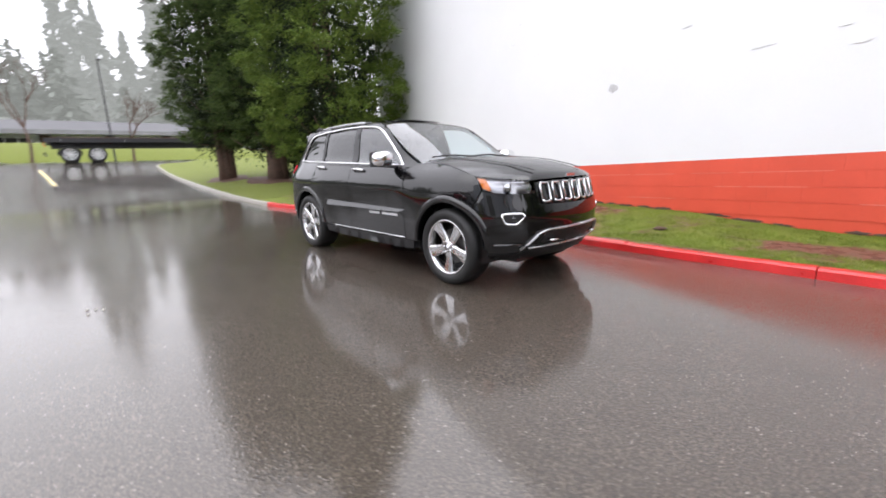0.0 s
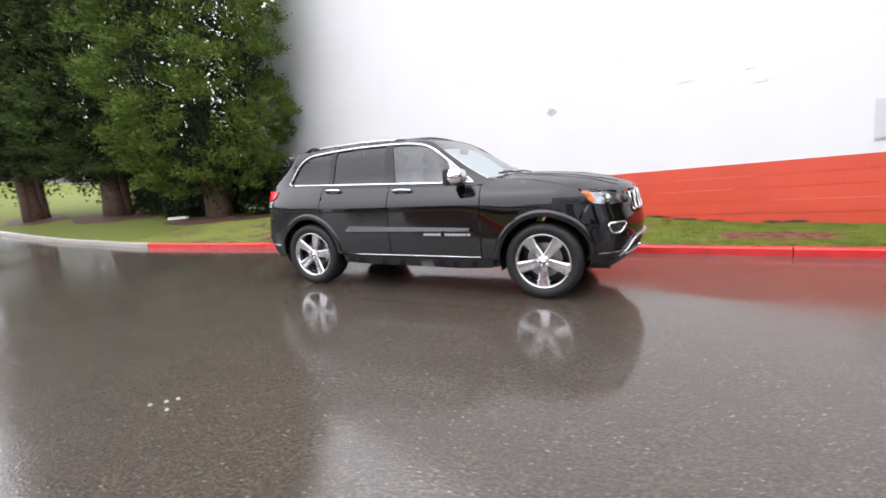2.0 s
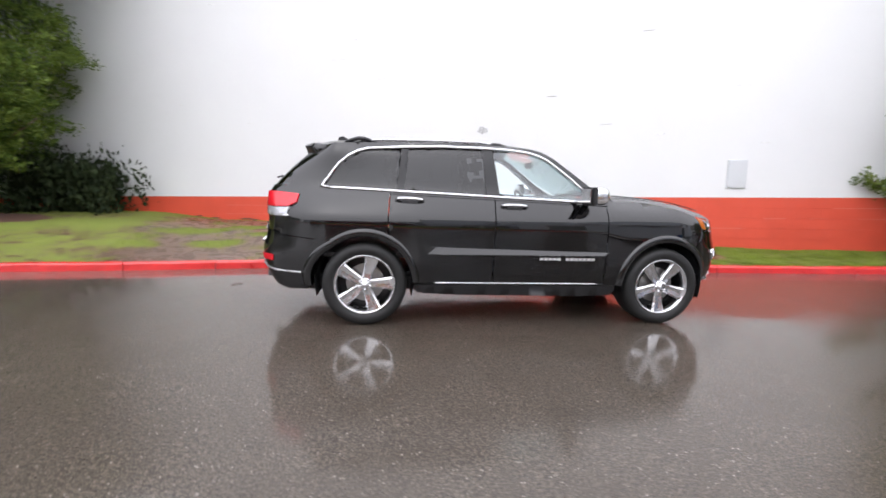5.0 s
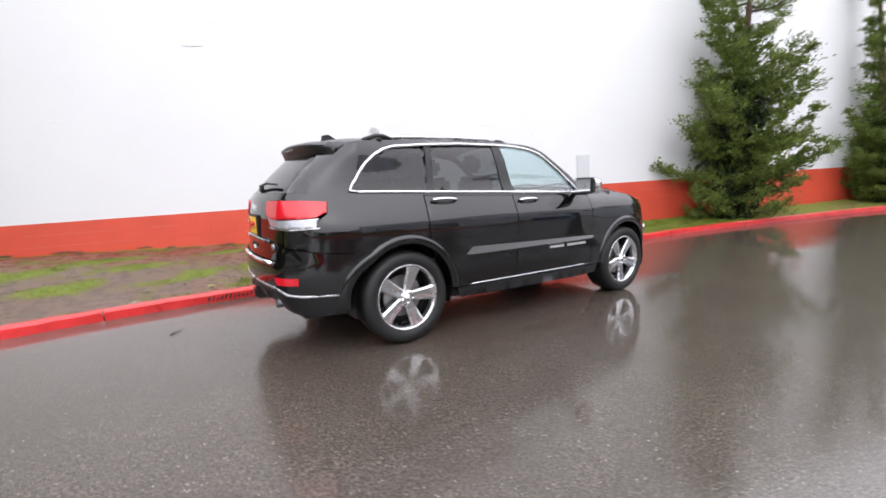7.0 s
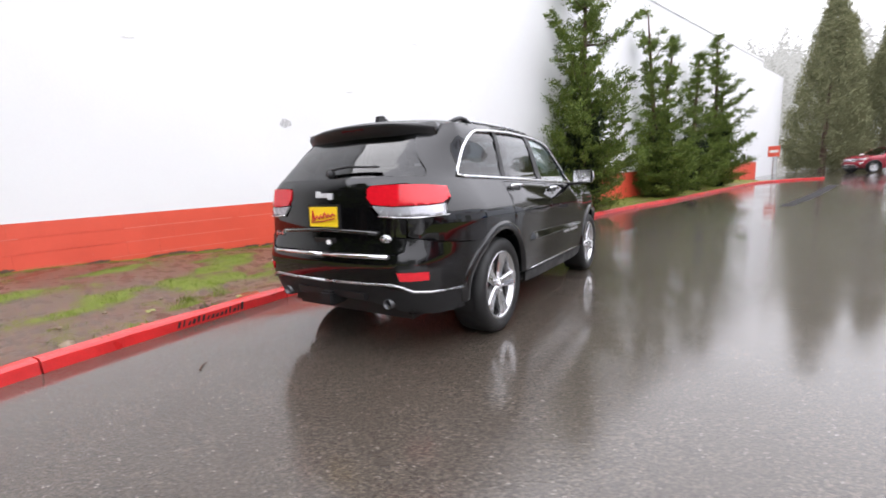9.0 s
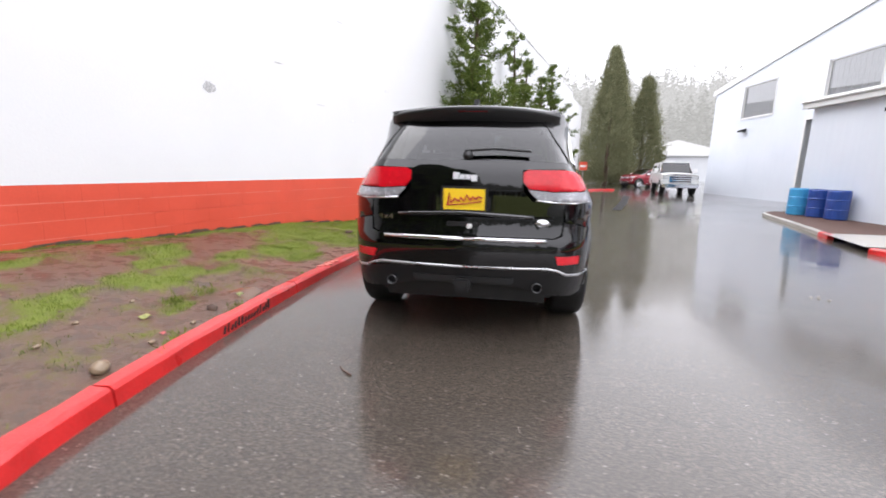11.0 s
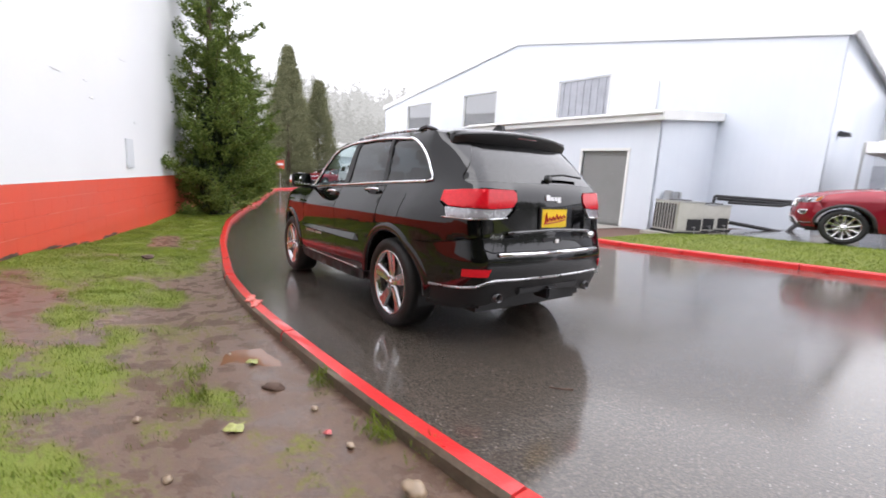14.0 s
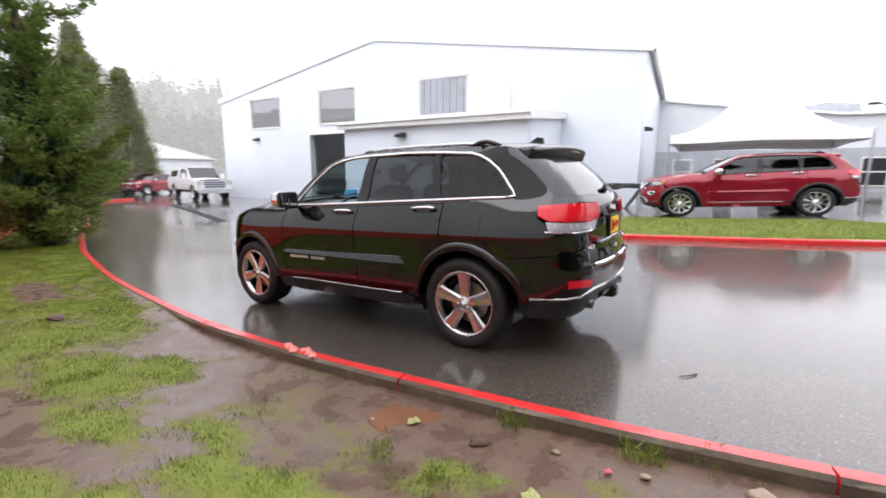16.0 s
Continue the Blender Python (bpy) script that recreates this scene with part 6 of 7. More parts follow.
for pts in ([(2.4, 2.3, 1.25), (-0.3, 1.3, 1.2)], [(2.4, 2.1, 1.15), (-0.3, 1.1, 1.1)], [(-0.3, 1.3, 1.2), (0.25, 2.2, 0.2)], [(-0.3, 1.1, 1.1), (0.25, 1.9, 0.2)], [(2.5, 2.3, 0.45), (0.2, 2.1, 0.2)], [(2.5, 2.0, 0.38), (0.2, 1.9, 0.18)], [(2.4, 2.3, 1.25), (2.5, 2.3, 0.0)], [(2.0, 2.2, 1.05), (0.6, 1.7, 1.05), (0.2, 1.6, 1.2)]):
    part("bar", tube(pts, 0.05, 8), M_BLACKMETAL, fr_)
for k in range(2):
    p = BM @ Vector((-0.55 - 0.5 * k, 1.2 + 0.15 * k, 0))
    tk = thing("steel_trolley", "rusty grey wire trolley beside the blue wall", "trolley", Matrix.Translation((p.x, p.y, lot_z(p.x, p.y))) @ Matrix.Rotation(0.4 * k, 4, "Z"), "trolleys by the wall")
    part("bin", box(-0.3, 0.3, -0.25, 0.25, 0.12, 0.55, 0.03), M_STEEL, tk)
    part("handle", tube([(-0.3, -0.2, 0.5), (-0.1, -0.2, 0.85), (0.2, 0.2, 0.8), (0.3, 0.2, 0.5)], 0.025, 6), M_BLACKMETAL, tk)
for k, (dx, dz) in enumerate(((3.2, 1.15), (2.75, 1.12))):
    gm = thing("gas_meter", "small grey meter box on the lean-to wall", "meter", BM @ Matrix.Translation((AX0 - 0.18, AY - 0.9 - 0.7 * k, dz)), "meters on the wall")
    part("box", box(-0.12, 0.12, -0.13, 0.13, -0.15, 0.2, 0.03), M_STEEL, gm)
    part("pipe", tube([(0, 0.1, 0.1), (-0.15, 0.22, 0.12), (-0.15, 0.25, -0.3)], 0.02, 6), M_STEEL, gm)

# drums by the bed
for k, (x, y, mt, lb) in enumerate(((11.2, -10.1, M_CYAN, "light blue plastic drum standing on the bark bed"), (10.45, -10.25, M_BLUE, "dark blue plastic drum standing on the bark bed"), (9.75, -10.35, M_BLUE, "dark blue plastic drum standing on the bark bed"))):
    dr = thing("drum", lb, "barrel", Matrix.Translation((x, y, lot_z(x, y))), "drums on the bed")
    part("drum_body", lathe([(0.0, 0.27), (0.03, 0.29), (0.28, 0.29), (0.30, 0.305), (0.32, 0.29), (0.58, 0.29), (0.60, 0.305), (0.62, 0.29), (0.86, 0.29), (0.90, 0.27), (0.88, 0.25), (0.88, 0.0)], 24, "Z"), mt, dr, smooth=False)
    part("bung", lathe([(0.88, 0.04), (0.905, 0.035), (0.907, 0.0)], 10, "Z", m=Matrix.Translation((0.14, 0, 0))), M_PLASTIC, dr)

# ---------- grey building behind, tent ----------
gb = thing("grey_building", "low grey building with small windows behind the tent", "building")
part("wall", prism([(-26, -0.2), (1.6, -0.2), (1.6, 6.55), (-8, 5.0), (-26, 4.6)], -34, -29.0, "Y"), M_PALEWALL, gb)
part("roof", prism([(1.9, 6.60), (1.9, 6.75), (-8, 5.15), (-26.3, 4.75), (-26.3, 4.6), (-8, 5.0)], -34.3, -28.8, "Y"), M_TRIM, gb)
part("lower_band", box(-26, 1.6, -29.0, -28.85, -0.2, 3.2), M_SLAT, gb)
for i in range(7):
    x = 0.2 - 2.3 * i
    w = new("window")
    w.parent = gb
    part("frame", box(x - 1.15, x, -28.85, -28.78, 1.1, 2.7), M_TRIM, w)
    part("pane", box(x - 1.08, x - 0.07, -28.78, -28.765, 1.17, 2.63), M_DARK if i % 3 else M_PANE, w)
    part("mullion", box(x - 1.08, x - 0.07, -28.765, -28.75, 1.86, 1.93), M_TRIM, w)
gable = thing("small_building", "far pale house front with a low gable roof", "building")
part("wall", box(-9.4, -6.6, -39, -35, 0, 5.7), M_PALEWALL, gable)
part("roof", prism([(-9.8, 5.7), (-6.2, 5.7), (-6.4, 6.3), (-8.0, 6.5), (-9.6, 6.3)], -39.2, -34.8, "Y"), M_SLAT, gable)

tent = thing("peaked_tent", "white peaked event tent on thin poles", "tent", Matrix.Translation((-1.04, -14.92, 0)) @ Matrix.Rotation(radians(1.5), 4, "Z"))
S = 5.72
tz = 0.35


def tent_top(u, v):
    r = max(abs(u), abs(v))
    z = 2.75 + 2.5 * (1 - r) ** 1.75
    return (-S / 2 + S / 2 * u, -S / 2 + S / 2 * v, z + tz - 0.06 * (1 - (u * v) ** 2) * r)


steps = [-1 + 2 * i / 28 for i in range(29)]
part("canopy", sheet(steps, steps, tent_top), M_TENT, tent, smooth=True)
for a, b_ in (((0, 0), (-S, 0)), ((-S, 0), (-S, -S)), ((-S, -S), (0, -S)), ((0, -S), (0, 0))):
    part("valance", sheet([i / 20 for i in range(21)], [0, 0.5, 1], lambda t, h: (a[0] + (b_[0] - a[0]) * t, a[1] + (b_[1] - a[1]) * t, tz + 2.75 - 0.06 * math.sin(math.pi * t) - h * (0.28 + 0.05 * math.cos(2 * math.pi * t)))), M_TENT, tent)
for x in (0, -S):
    for y in (0, -S):
        part("pole", tube([(x, y, 0.3), (x, y, tz + 2.72)], 0.035, 8), M_STEEL, tent)

# ---------- parked cars ----------
red_m = Matrix.Translation((-3.32, -10.91, lot_z(-3.3, -10.9) + 0.0)) @ Matrix.Rotation(0.042, 4, "Y") @ Matrix.Rotation(radians(14.3), 4, "Z") @ Matrix.Diagonal((1.05, 1.0, 0.95, 1))
red_car = build_suv("wet dark red sport utility car on the car park", red_m, M_REDPAINT, full=False, spokes=10)
copy_thing(red_car, Matrix.Translation((37.5, -12.6, -0.14)) @ Matrix.Rotation(radians(120), 4, "Z"))["label"] = "red car parked far off by the cedars"
third = build_suv("dark grey sport utility car parked beyond the tent", Matrix.Translation((-9.6, -14.2, lot_z(-9.6, -14))) @ Matrix.Rotation(radians(60), 4, "Z"), M_GREYPAINT, full=False)


def pickup(m):
    t = thing("pickup_truck", "white pickup truck with a canopy over its bed", "truck", m)
    for s in (-1, 1):
        sd = [(-2.9, 0.55), (-2.9, 1.15), (-1.0, 1.18), (0.9, 1.2), (2.1, 1.18), (2.75, 1.1), (2.8, 0.55)] + arc(1.85, 0.42, 0.48, 20, 160, 8) + arc(-1.75, 0.42, 0.48, 20, 160, 8)
        part("body_side", panel(sd, lambda x, z, o: Vector((x, s * (0.98 - 0.05 * abs(z - 0.8) - 0.02 * max(0, x - 1.8) + o), z)), step=0.12), M_WHITEPAINT, t, smooth=True)
        cab = [(-0.75, 1.19), (1.25, 1.21), (0.55, 1.86), (-0.6, 1.88)]
        h1 = [(-0.62, 1.27), (0.08, 1.27), (0.05, 1.76), (-0.55, 1.77)]
        h2 = [(0.16, 1.27), (1.0, 1.28), (0.48, 1.76), (0.13, 1.76)]
        lean = lambda x, z, o: Vector((x, s * (0.95 - 0.28 * (z - 1.2) + o), z))
        part("cab_side", panel(cab, lean, [h1, h2], step=0.15), M_WHITEPAINT, t)
        for h in (h1, h2):
            part("side_glass", panel(h, lambda x, z, o: lean(x, z, o - 0.02), step=0.3, depth=0), M_TINT, t)
        top = [(-2.85, 1.17), (-0.8, 1.19), (-0.7, 1.86), (-2.75, 1.82)]
        hw = [(-2.5, 1.32), (-1.1, 1.33), (-1.05, 1.70), (-2.45, 1.68)]
        part("canopy_side", panel(top, lean, [hw], step=0.2), M_WHITEPAINT, t)
        part("canopy_glass", panel(hw, lambda x, z, o: lean(x, z, o - 0.01), step=0.4, depth=0), M_TINT, t)
        for x in (-1.75, 1.85):
            wheel_at(t, x, s * 0.92, s, 0.42, 0.2, None, 6)
        part("headlamp", box(2.72, 2.8, s * 0.58, s * 0.93, 0.88, 1.06, 0.03), M_LENS, t)
        part("lamp_back", box(2.68, 2.72, s * 0.58, s * 0.93, 0.88, 1.06), M_SILVER, t)
        part("mirror", box(0.85, 0.97, s * 0.98, s * 1.2, 1.25, 1.52, 0.03), M_WHITEPAINT, t)
    part("bonnet", sheet([1.2 + 0.2 * i for i in range(9)], [-0.93 + 0.186 * i for i in range(11)], lambda x, y: (x, y, 1.27 - 0.05 * (x - 1.2) - 0.08 * (abs(y) / 0.93) ** 3)), M_WHITEPAINT, t, smooth=True)
    part("cab_roof", box(-0.65, 0.55, -0.76, 0.76, 1.84, 1.92, 0.03), M_WHITEPAINT, t)
    part("canopy_roof", box(-2.8, -0.68, -0.76, 0.76, 1.80, 1.88, 0.03), M_WHITEPAINT, t)
    part("windscreen", prism([(1.2, 1.24), (1.24, 1.24), (0.58, 1.86), (0.54, 1.86)], -0.76, 0.76, "Y"), M_TINT, t)
    part("nose", box(2.6, 2.76, -0.94, 0.94, 0.62, 1.12, 0.05), M_WHITEPAINT, t)
    gr = new("grille")
    gr.parent = t
    part("surround", box(2.76, 2.80, -0.58, 0.58, 0.70, 1.08, 0.02), M_CHROME, gr)
    for z in (0.78, 0.90, 1.02):
        part("grille_bar", box(2.79, 2.83, -0.54, 0.54, z - 0.035, z + 0.02), M_BLACKMETAL, gr)
    part("bumper", box(2.68, 2.9, -0.97, 0.97, 0.42, 0.62, 0.05), M_CHROME, t)
    part("underside", box(-2.7, 2.6, -0.7, 0.7, 0.4, 0.6), M_PLASTIC, t)
    part("cabin_shell", box(-2.8, 1.1, -0.8, 0.8, 0.7, 1.16), M_PLASTIC, t)
    part("tail_panel", box(-2.92, -2.86, -0.93, 0.93, 0.5, 1.17, 0.02), M_WHITEPAINT, t)
    return t


pickup(Matrix.Translation((27.3, -11.5, -0.137)) @ Matrix.Rotation(radians(170), 4, "Z") @ Matrix.Diagonal((1.1, 1.1, 1.12, 1)))

# sign by the end of the wall
sg = thing("road_sign", "small red square sign on a thin post", "sign", Matrix.Translation((27.3, -5.4, -0.05)))
part("post", tube([(0, 0, 0), (0, 0, 1.9)], 0.03, 8), M_STEEL, sg)
part("face", box(-0.03, -0.01, -0.28, 0.28, 1.35, 1.95, 0.005), M_RED, sg)
part("bars", box(-0.036, -0.03, -0.2, 0.2, 1.58, 1.72), M_TRIM, sg)

# far white shed and shops
shed = thing("white_shed", "long low white shed far beyond the cedars", "building", Matrix.Translation((80, -30, -0.2)) @ Matrix.Rotation(radians(-20), 4, "Z"))
part("wall", box(-4, 30, -9, 9, 0, 4.4), M_PALEWALL, shed)
part("roof", prism([(-10, 4.3), (10, 4.3), (0, 7.0)], -4.5, 30.5, "X"), M_TRIM, shed)
shops = thing("shop_row", "low row of shops with a grey roof across the road", "building", Matrix.Translation((-66, -2, 5.2)))
part("wall", box(-10, 0, -40, 22, -2.5, 3.0), M_PALEWALL, shops)
M_SHINGLE = paint("wet_grey_shingle", (0.095, 0.095, 0.10), 0.8, vary=0.2, scale=0.6, fine=8, bump=0.3)
part("roof", prism([(2.2, 2.9), (-5, 5.0), (-12, 2.9)], -41, 23, "Y"), M_SHINGLE, shops)
part("fascia", box(2.0, 2.3, -41, 23, 2.6, 3.1), M_ROOFING, shops)
for i in range(9):
    y = -36 + 6.2 * i
    w = new("shop_window")
    w.parent = shops
    part("frame", box(0, 0.12, y, y + 3.6, 0.2, 2.4), M_TRIM, w)
    for j in range(3):
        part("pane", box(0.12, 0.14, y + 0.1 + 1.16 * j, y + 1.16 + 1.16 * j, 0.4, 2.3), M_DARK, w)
    part("pier", box(0, 0.5, y + 4.2, y + 5.2, -0.4, 2.6), M_BARKWOOD, w)


# ---------- lawns, bare tree, lamp post across the road ----------
def mound(name, cx, cy, rx, ry, h, mat, label):
    b = bmesh.new()
    rings = []
    for k in range(9):
        r = 1 - k / 8.0
        rings.append([b.verts.new((cx + rx * r * math.cos(2 * math.pi * i / 40), cy + ry * r * math.sin(2 * math.pi * i / 40), road_z(cx + rx * r * math.cos(2 * math.pi * i / 40)) + 0.02 + h * (1 - r * r))) for i in range(40)])
    for p, q in zip(rings, rings[1:]):
        for i in range(40):
            b.faces.new((p[i], p[(i + 1) % 40], q[(i + 1) % 40], q[i]))
    return tagged(part(name, b, mat, smooth=True), label, "grass", kind="structure")


mound("lawn_bank", -62, -4, 8, 42, 2.5, M_TURF, "low grass bank across the road")


def bare_tree(x, y, z, h, seed):
    rng = random.Random(seed)
    t = rooted(x, y, z, "bare_tree", "leafless tree with fine grey twigs")
    tb, twigs = bmesh.new(), bmesh.new()

    def grow(p, d, L, r, depth):
        q = p + d * L
        tube([p, (p + q) / 2 + Vector((rng.uniform(-1, 1), rng.uniform(-1, 1), 0)) * L * 0.06, q], r, 5, tb if depth < 3 else twigs, r * 0.6)
        if depth < 5:
            for _ in range(3 if depth < 4 else 2):
                e = (d + Vector((rng.uniform(-1, 1), rng.uniform(-1, 1), rng.uniform(-0.2, 0.6))) * 0.75).normalized()
                grow(q, e, L * rng.uniform(0.6, 0.8), r * 0.58, depth + 1)
    grow(Vector((0, 0, -0.2)), Vector((0, 0, 1)), h * 0.3, 0.16, 0)
    part("trunk", tb, M_BARKWOOD, t)
    part("twig_crown", twigs, M_BARKWOOD, t)


bare_tree(-54, -3.9, road_z(-54), 12.0, 2)
bare_tree(-54, 4.4, road_z(-54), 8.0, 5)


def street_lamp(x, y, z, h, label):
    lp = thing("street_lamp", label, "lamp post", Matrix.Translation((x, y, z)), "street lamps")
    part("post", tube([(0, 0, 0), (0, 0, h)], 0.09, 8, taper=0.06), M_BLACKMETAL, lp)
    part("arm", tube([(0, 0, h - 0.1), (0.8, 0, h + 0.1)], 0.04, 6), M_BLACKMETAL, lp)
    part("lamp_head", box(0.6, 1.2, -0.15, 0.15, h + 0.02, h + 0.16, 0.04), M_BLACKMETAL, lp)


street_lamp(-50, 2.3, road_z(-50), 9.4, "thin dark street lamp across the road")
street_lamp(-10.6, -32, 0.2, 5.6, "dark lamp post beyond the grey building")


def trailer(m):
    """A black flatbed road trailer on two axles."""
    t = thing("flatbed_trailer", "long black flatbed trailer standing on the far road", "trailer", m)
    part("deck", box(0.0, 13.0, -1.25, 1.25, 1.45, 1.68, 0.03), M_BLACKMETAL, t)
    for s in (-1, 1):
        part("chassis_rail", box(0.3, 12.8, s * 0.5 - 0.08, s * 0.5 + 0.08, 1.05, 1.45, 0.02), M_BLACKMETAL, t)
        part("side_rail", box(0.05, 12.95, s * 1.25 - 0.02, s * 1.25 + 0.04, 1.36, 1.56, 0.015), M_BLACKMETAL, t)
        part("tail_lamp", box(-0.05, 0.0, s * 0.95 - 0.18, s * 0.95 + 0.18, 1.16, 1.36, 0.02), M_TAILRED, t, "red tail lamp")
        part("mudguard", tube([(1.3 + 0.66 * math.cos(q), s * 1.0, 0.58 + 0.66 * math.sin(q)) for q in [math.pi * i / 10 for i in range(10, -1, -1)]], 0.05, 6), M_BLACKMETAL, t, smooth=True)
        for k in range(2):
            wheel_at(t, 1.3 + 1.55 * k, s * 1.05, s, 0.56, 0.3 * k, M_STEEL, 10)
        for x in (0.9, 4.6, 8.4):
            part("load_strap", tube([(x, s * 1.27, 1.5), (x + 0.9, s * 0.6, 1.74), (x + 1.1, 0.0, 1.78)], 0.03, 5), M_TRIM, t)
    part("bumper_bar", box(-0.12, -0.02, -1.15, 1.15, 0.55, 0.70, 0.02), M_BLACKMETAL, t)
    part("load_bed", box(0.4, 12.4, -1.0, 1.0, 1.684, 1.76, 0.02), M_BARKWOOD, t)
    for k in range(2):
        part("axle", tube([(1.3 + 1.55 * k, -0.9, 0.56), (1.3 + 1.55 * k, 0.9, 0.56)], 0.08, 8), M_BLACKMETAL, t)
    return t


trailer(Matrix.Translation((-37.4, -3.0, road_z(-37.4) - 0.02)) @ Matrix.Rotation(radians(87), 4, "Z"))

# cedars and forest beyond
for x, y, h, w, sd in ((43.0, -10.2, 13.6, 7.0, 41), (46.0, -14.4, 11.2, 6.0, 43), (49.6, -12.2, 13.4, 6.0, 47)):
    rng = np.random.default_rng(sd)
    t = rooted(x, y, road_z(x), "cedar_tree", "tall conical olive-green cedar beyond the wall", "tree", "cedars beyond the wall")
    part("trunk", tube([(0, 0, -0.2), (0, 0, h * 0.6)], 0.25, 8, taper=0.08), M_BARKWOOD, t)
    cs, ds = [], []
    for i in range(700):
        f = rng.uniform(0, 1) ** 1.3
        a = rng.uniform(0, 6.283)
        r = w * 0.5 * (1 - f) ** 0.8 * (0.9 + 0.2 * noise.noise((a * 2, f * 8, sd))) * rng.uniform(0.75, 1) * min(1, 0.7 + 4 * f)
        cs.append((r * math.cos(a), r * math.sin(a), 0.4 + f * (h - 0.5)))
        ds.append((0.5 * math.cos(a), 0.5 * math.sin(a), 0.7))
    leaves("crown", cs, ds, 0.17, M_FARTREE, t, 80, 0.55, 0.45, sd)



def forest(name, trees, mat, label, seed, sprays=60):
    """Many conifers in one mesh, each a ragged cone of drooping sprays."""
    rng = np.random.default_rng(seed)
    t = np.array(trees)
    n = len(t)
    x, y, z, h, w = (np.repeat(t[:, i], sprays) for i in range(5))
    lop = np.repeat(rng.uniform(0.55, 1.0, n), sprays)
    f = rng.uniform(0, 1, n * sprays) ** 1.25
    a = rng.uniform(0, 2 * math.pi, n * sprays)
    tier = 0.75 + 0.35 * np.sin(f * 34 + np.repeat(rng.uniform(0, 6, n), sprays))
    r = w * 0.5 * (1 - f) ** lop * tier * rng.uniform(0.35, 1.0, n * sprays)
    c = np.stack([x + r * np.cos(a), y + r * np.sin(a), z + h * (0.05 + 0.93 * f)], 1)
    d = np.stack([np.cos(a), np.sin(a), -0.35 + 0.5 * rng.uniform(-1, 1, n * sprays)], 1)
    d /= np.linalg.norm(d, axis=1, keepdims=True)
    s_ = np.cross(d, rng.normal(size=d.shape))
    s_ /= np.linalg.norm(s_, axis=1, keepdims=True)
    L = (w * 0.26 * (1.15 - 0.7 * f))[:, None] * rng.uniform(0.6, 1.2, (n * sprays, 1))
    V = np.stack([c - d * L * 0.5, c + s_ * L * 0.22, c + d * L * 0.6, c - s_ * L * 0.22], 1).reshape(-1, 3)
    me = bpy.data.meshes.new(name)
    me.from_pydata(V.tolist(), [], [(4 * i, 4 * i + 1, 4 * i + 2, 4 * i + 3) for i in range(n * sprays)])
    me.materials.append(mat)
    return tagged(new(name, me), label, "forest", kind="stuff")


rng = np.random.default_rng(7)
near, tall, far = [], [], []
for i in range(230):
    near.append((-84 - rng.uniform(0, 20), rng.uniform(-90, 55), 4.6, rng.uniform(11, 20), rng.uniform(8, 12)))
for y, h in ((2.8, 35), (5.6, 41), (8.0, 30), (11.5, 25), (16.5, 38), (19.5, 34), (-34, 26), (-52, 28)):
    tall.append((-96 + rng.uniform(-3, 3), y, 4.6, h, rng.uniform(8.5, 11.0)))


def hill_at(a):
    return 7 + 6 * noise.noise((math.cos(a) * 2.2, math.sin(a) * 2.2, 0.5)) + 27 * smooth01(0.55, 1.0, math.cos(a + 0.35))


for i in range(1900):
    a, d = (rng.uniform(0, 2 * math.pi) if i < 500 else rng.uniform(-0.85, 0.35)), rng.uniform(140, 240)
    far.append((d * math.cos(a), d * math.sin(a), hill_at(a) * (d - 140) / 90 - 2, rng.uniform(10, 20), rng.uniform(7, 11)))
# no mist hangs here: the woods' own glow and greys carry the haze
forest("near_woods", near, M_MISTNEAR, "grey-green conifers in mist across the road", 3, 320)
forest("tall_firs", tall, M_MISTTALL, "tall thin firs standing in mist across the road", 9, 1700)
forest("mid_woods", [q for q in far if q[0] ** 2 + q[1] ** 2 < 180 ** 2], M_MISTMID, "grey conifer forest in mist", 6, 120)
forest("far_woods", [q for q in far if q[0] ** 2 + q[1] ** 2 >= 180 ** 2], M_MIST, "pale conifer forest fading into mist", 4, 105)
b = bmesh.new()
rows = []
for i in range(97):
    a = 2 * math.pi * i / 96
    rows.append([b.verts.new((d * math.cos(a), d * math.sin(a), z)) for d, z in ((135, -1), (180, hill_at(a) * 0.44 - 3), (235, hill_at(a) * 1.05 - 4))])
for p, q in zip(rows, rows[1:]):
    for k in range(2):
        b.faces.new((p[k], q[k], q[k + 1], p[k + 1]))
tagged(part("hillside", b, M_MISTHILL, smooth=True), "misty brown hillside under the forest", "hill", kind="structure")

# ---------- patched trench and painted line in the tarmac ----------
M_TRENCH = paint("dark_tarmac_patch", (0.010, 0.009, 0.008), 0.95, vary=0.4, scale=9, fine=70, bump=0.9)
TRENCH = spline([(11.5, -4.25), (16, -5.6), (22, -7.2)], 0.25)


def ribbon(line, width, lift, seed):
    rnd = random.Random(seed)
    b = bmesh.new()
    rows = []
    for i, q in enumerate(line):
        d, n = kerb_frame(line, i)
        w = width * 0.5 * rnd.uniform(0.8, 1.2)
        rows.append([b.verts.new((*(q + n * o), road_z((q + n * o)[0]) + z)) for o, z in ((-w - 0.01, -0.01), (-w, lift), (w, lift), (w + 0.01, -0.01))])
    for p, q in zip(rows, rows[1:]):
        for k in range(3):
            b.faces.new((p[k], q[k], q[k + 1], p[k + 1]))
    return b


tagged(part("tarmac_patch", ribbon(TRENCH, 0.34, 0.005, 3), M_TRENCH), "narrow dark strip of patched tarmac along the drive", "road patch", kind="structure")
M_LINE = paint("worn_yellow_paint", (0.55, 0.46, 0.20), 0.5, vary=0.3, scale=8, bump=0.3)
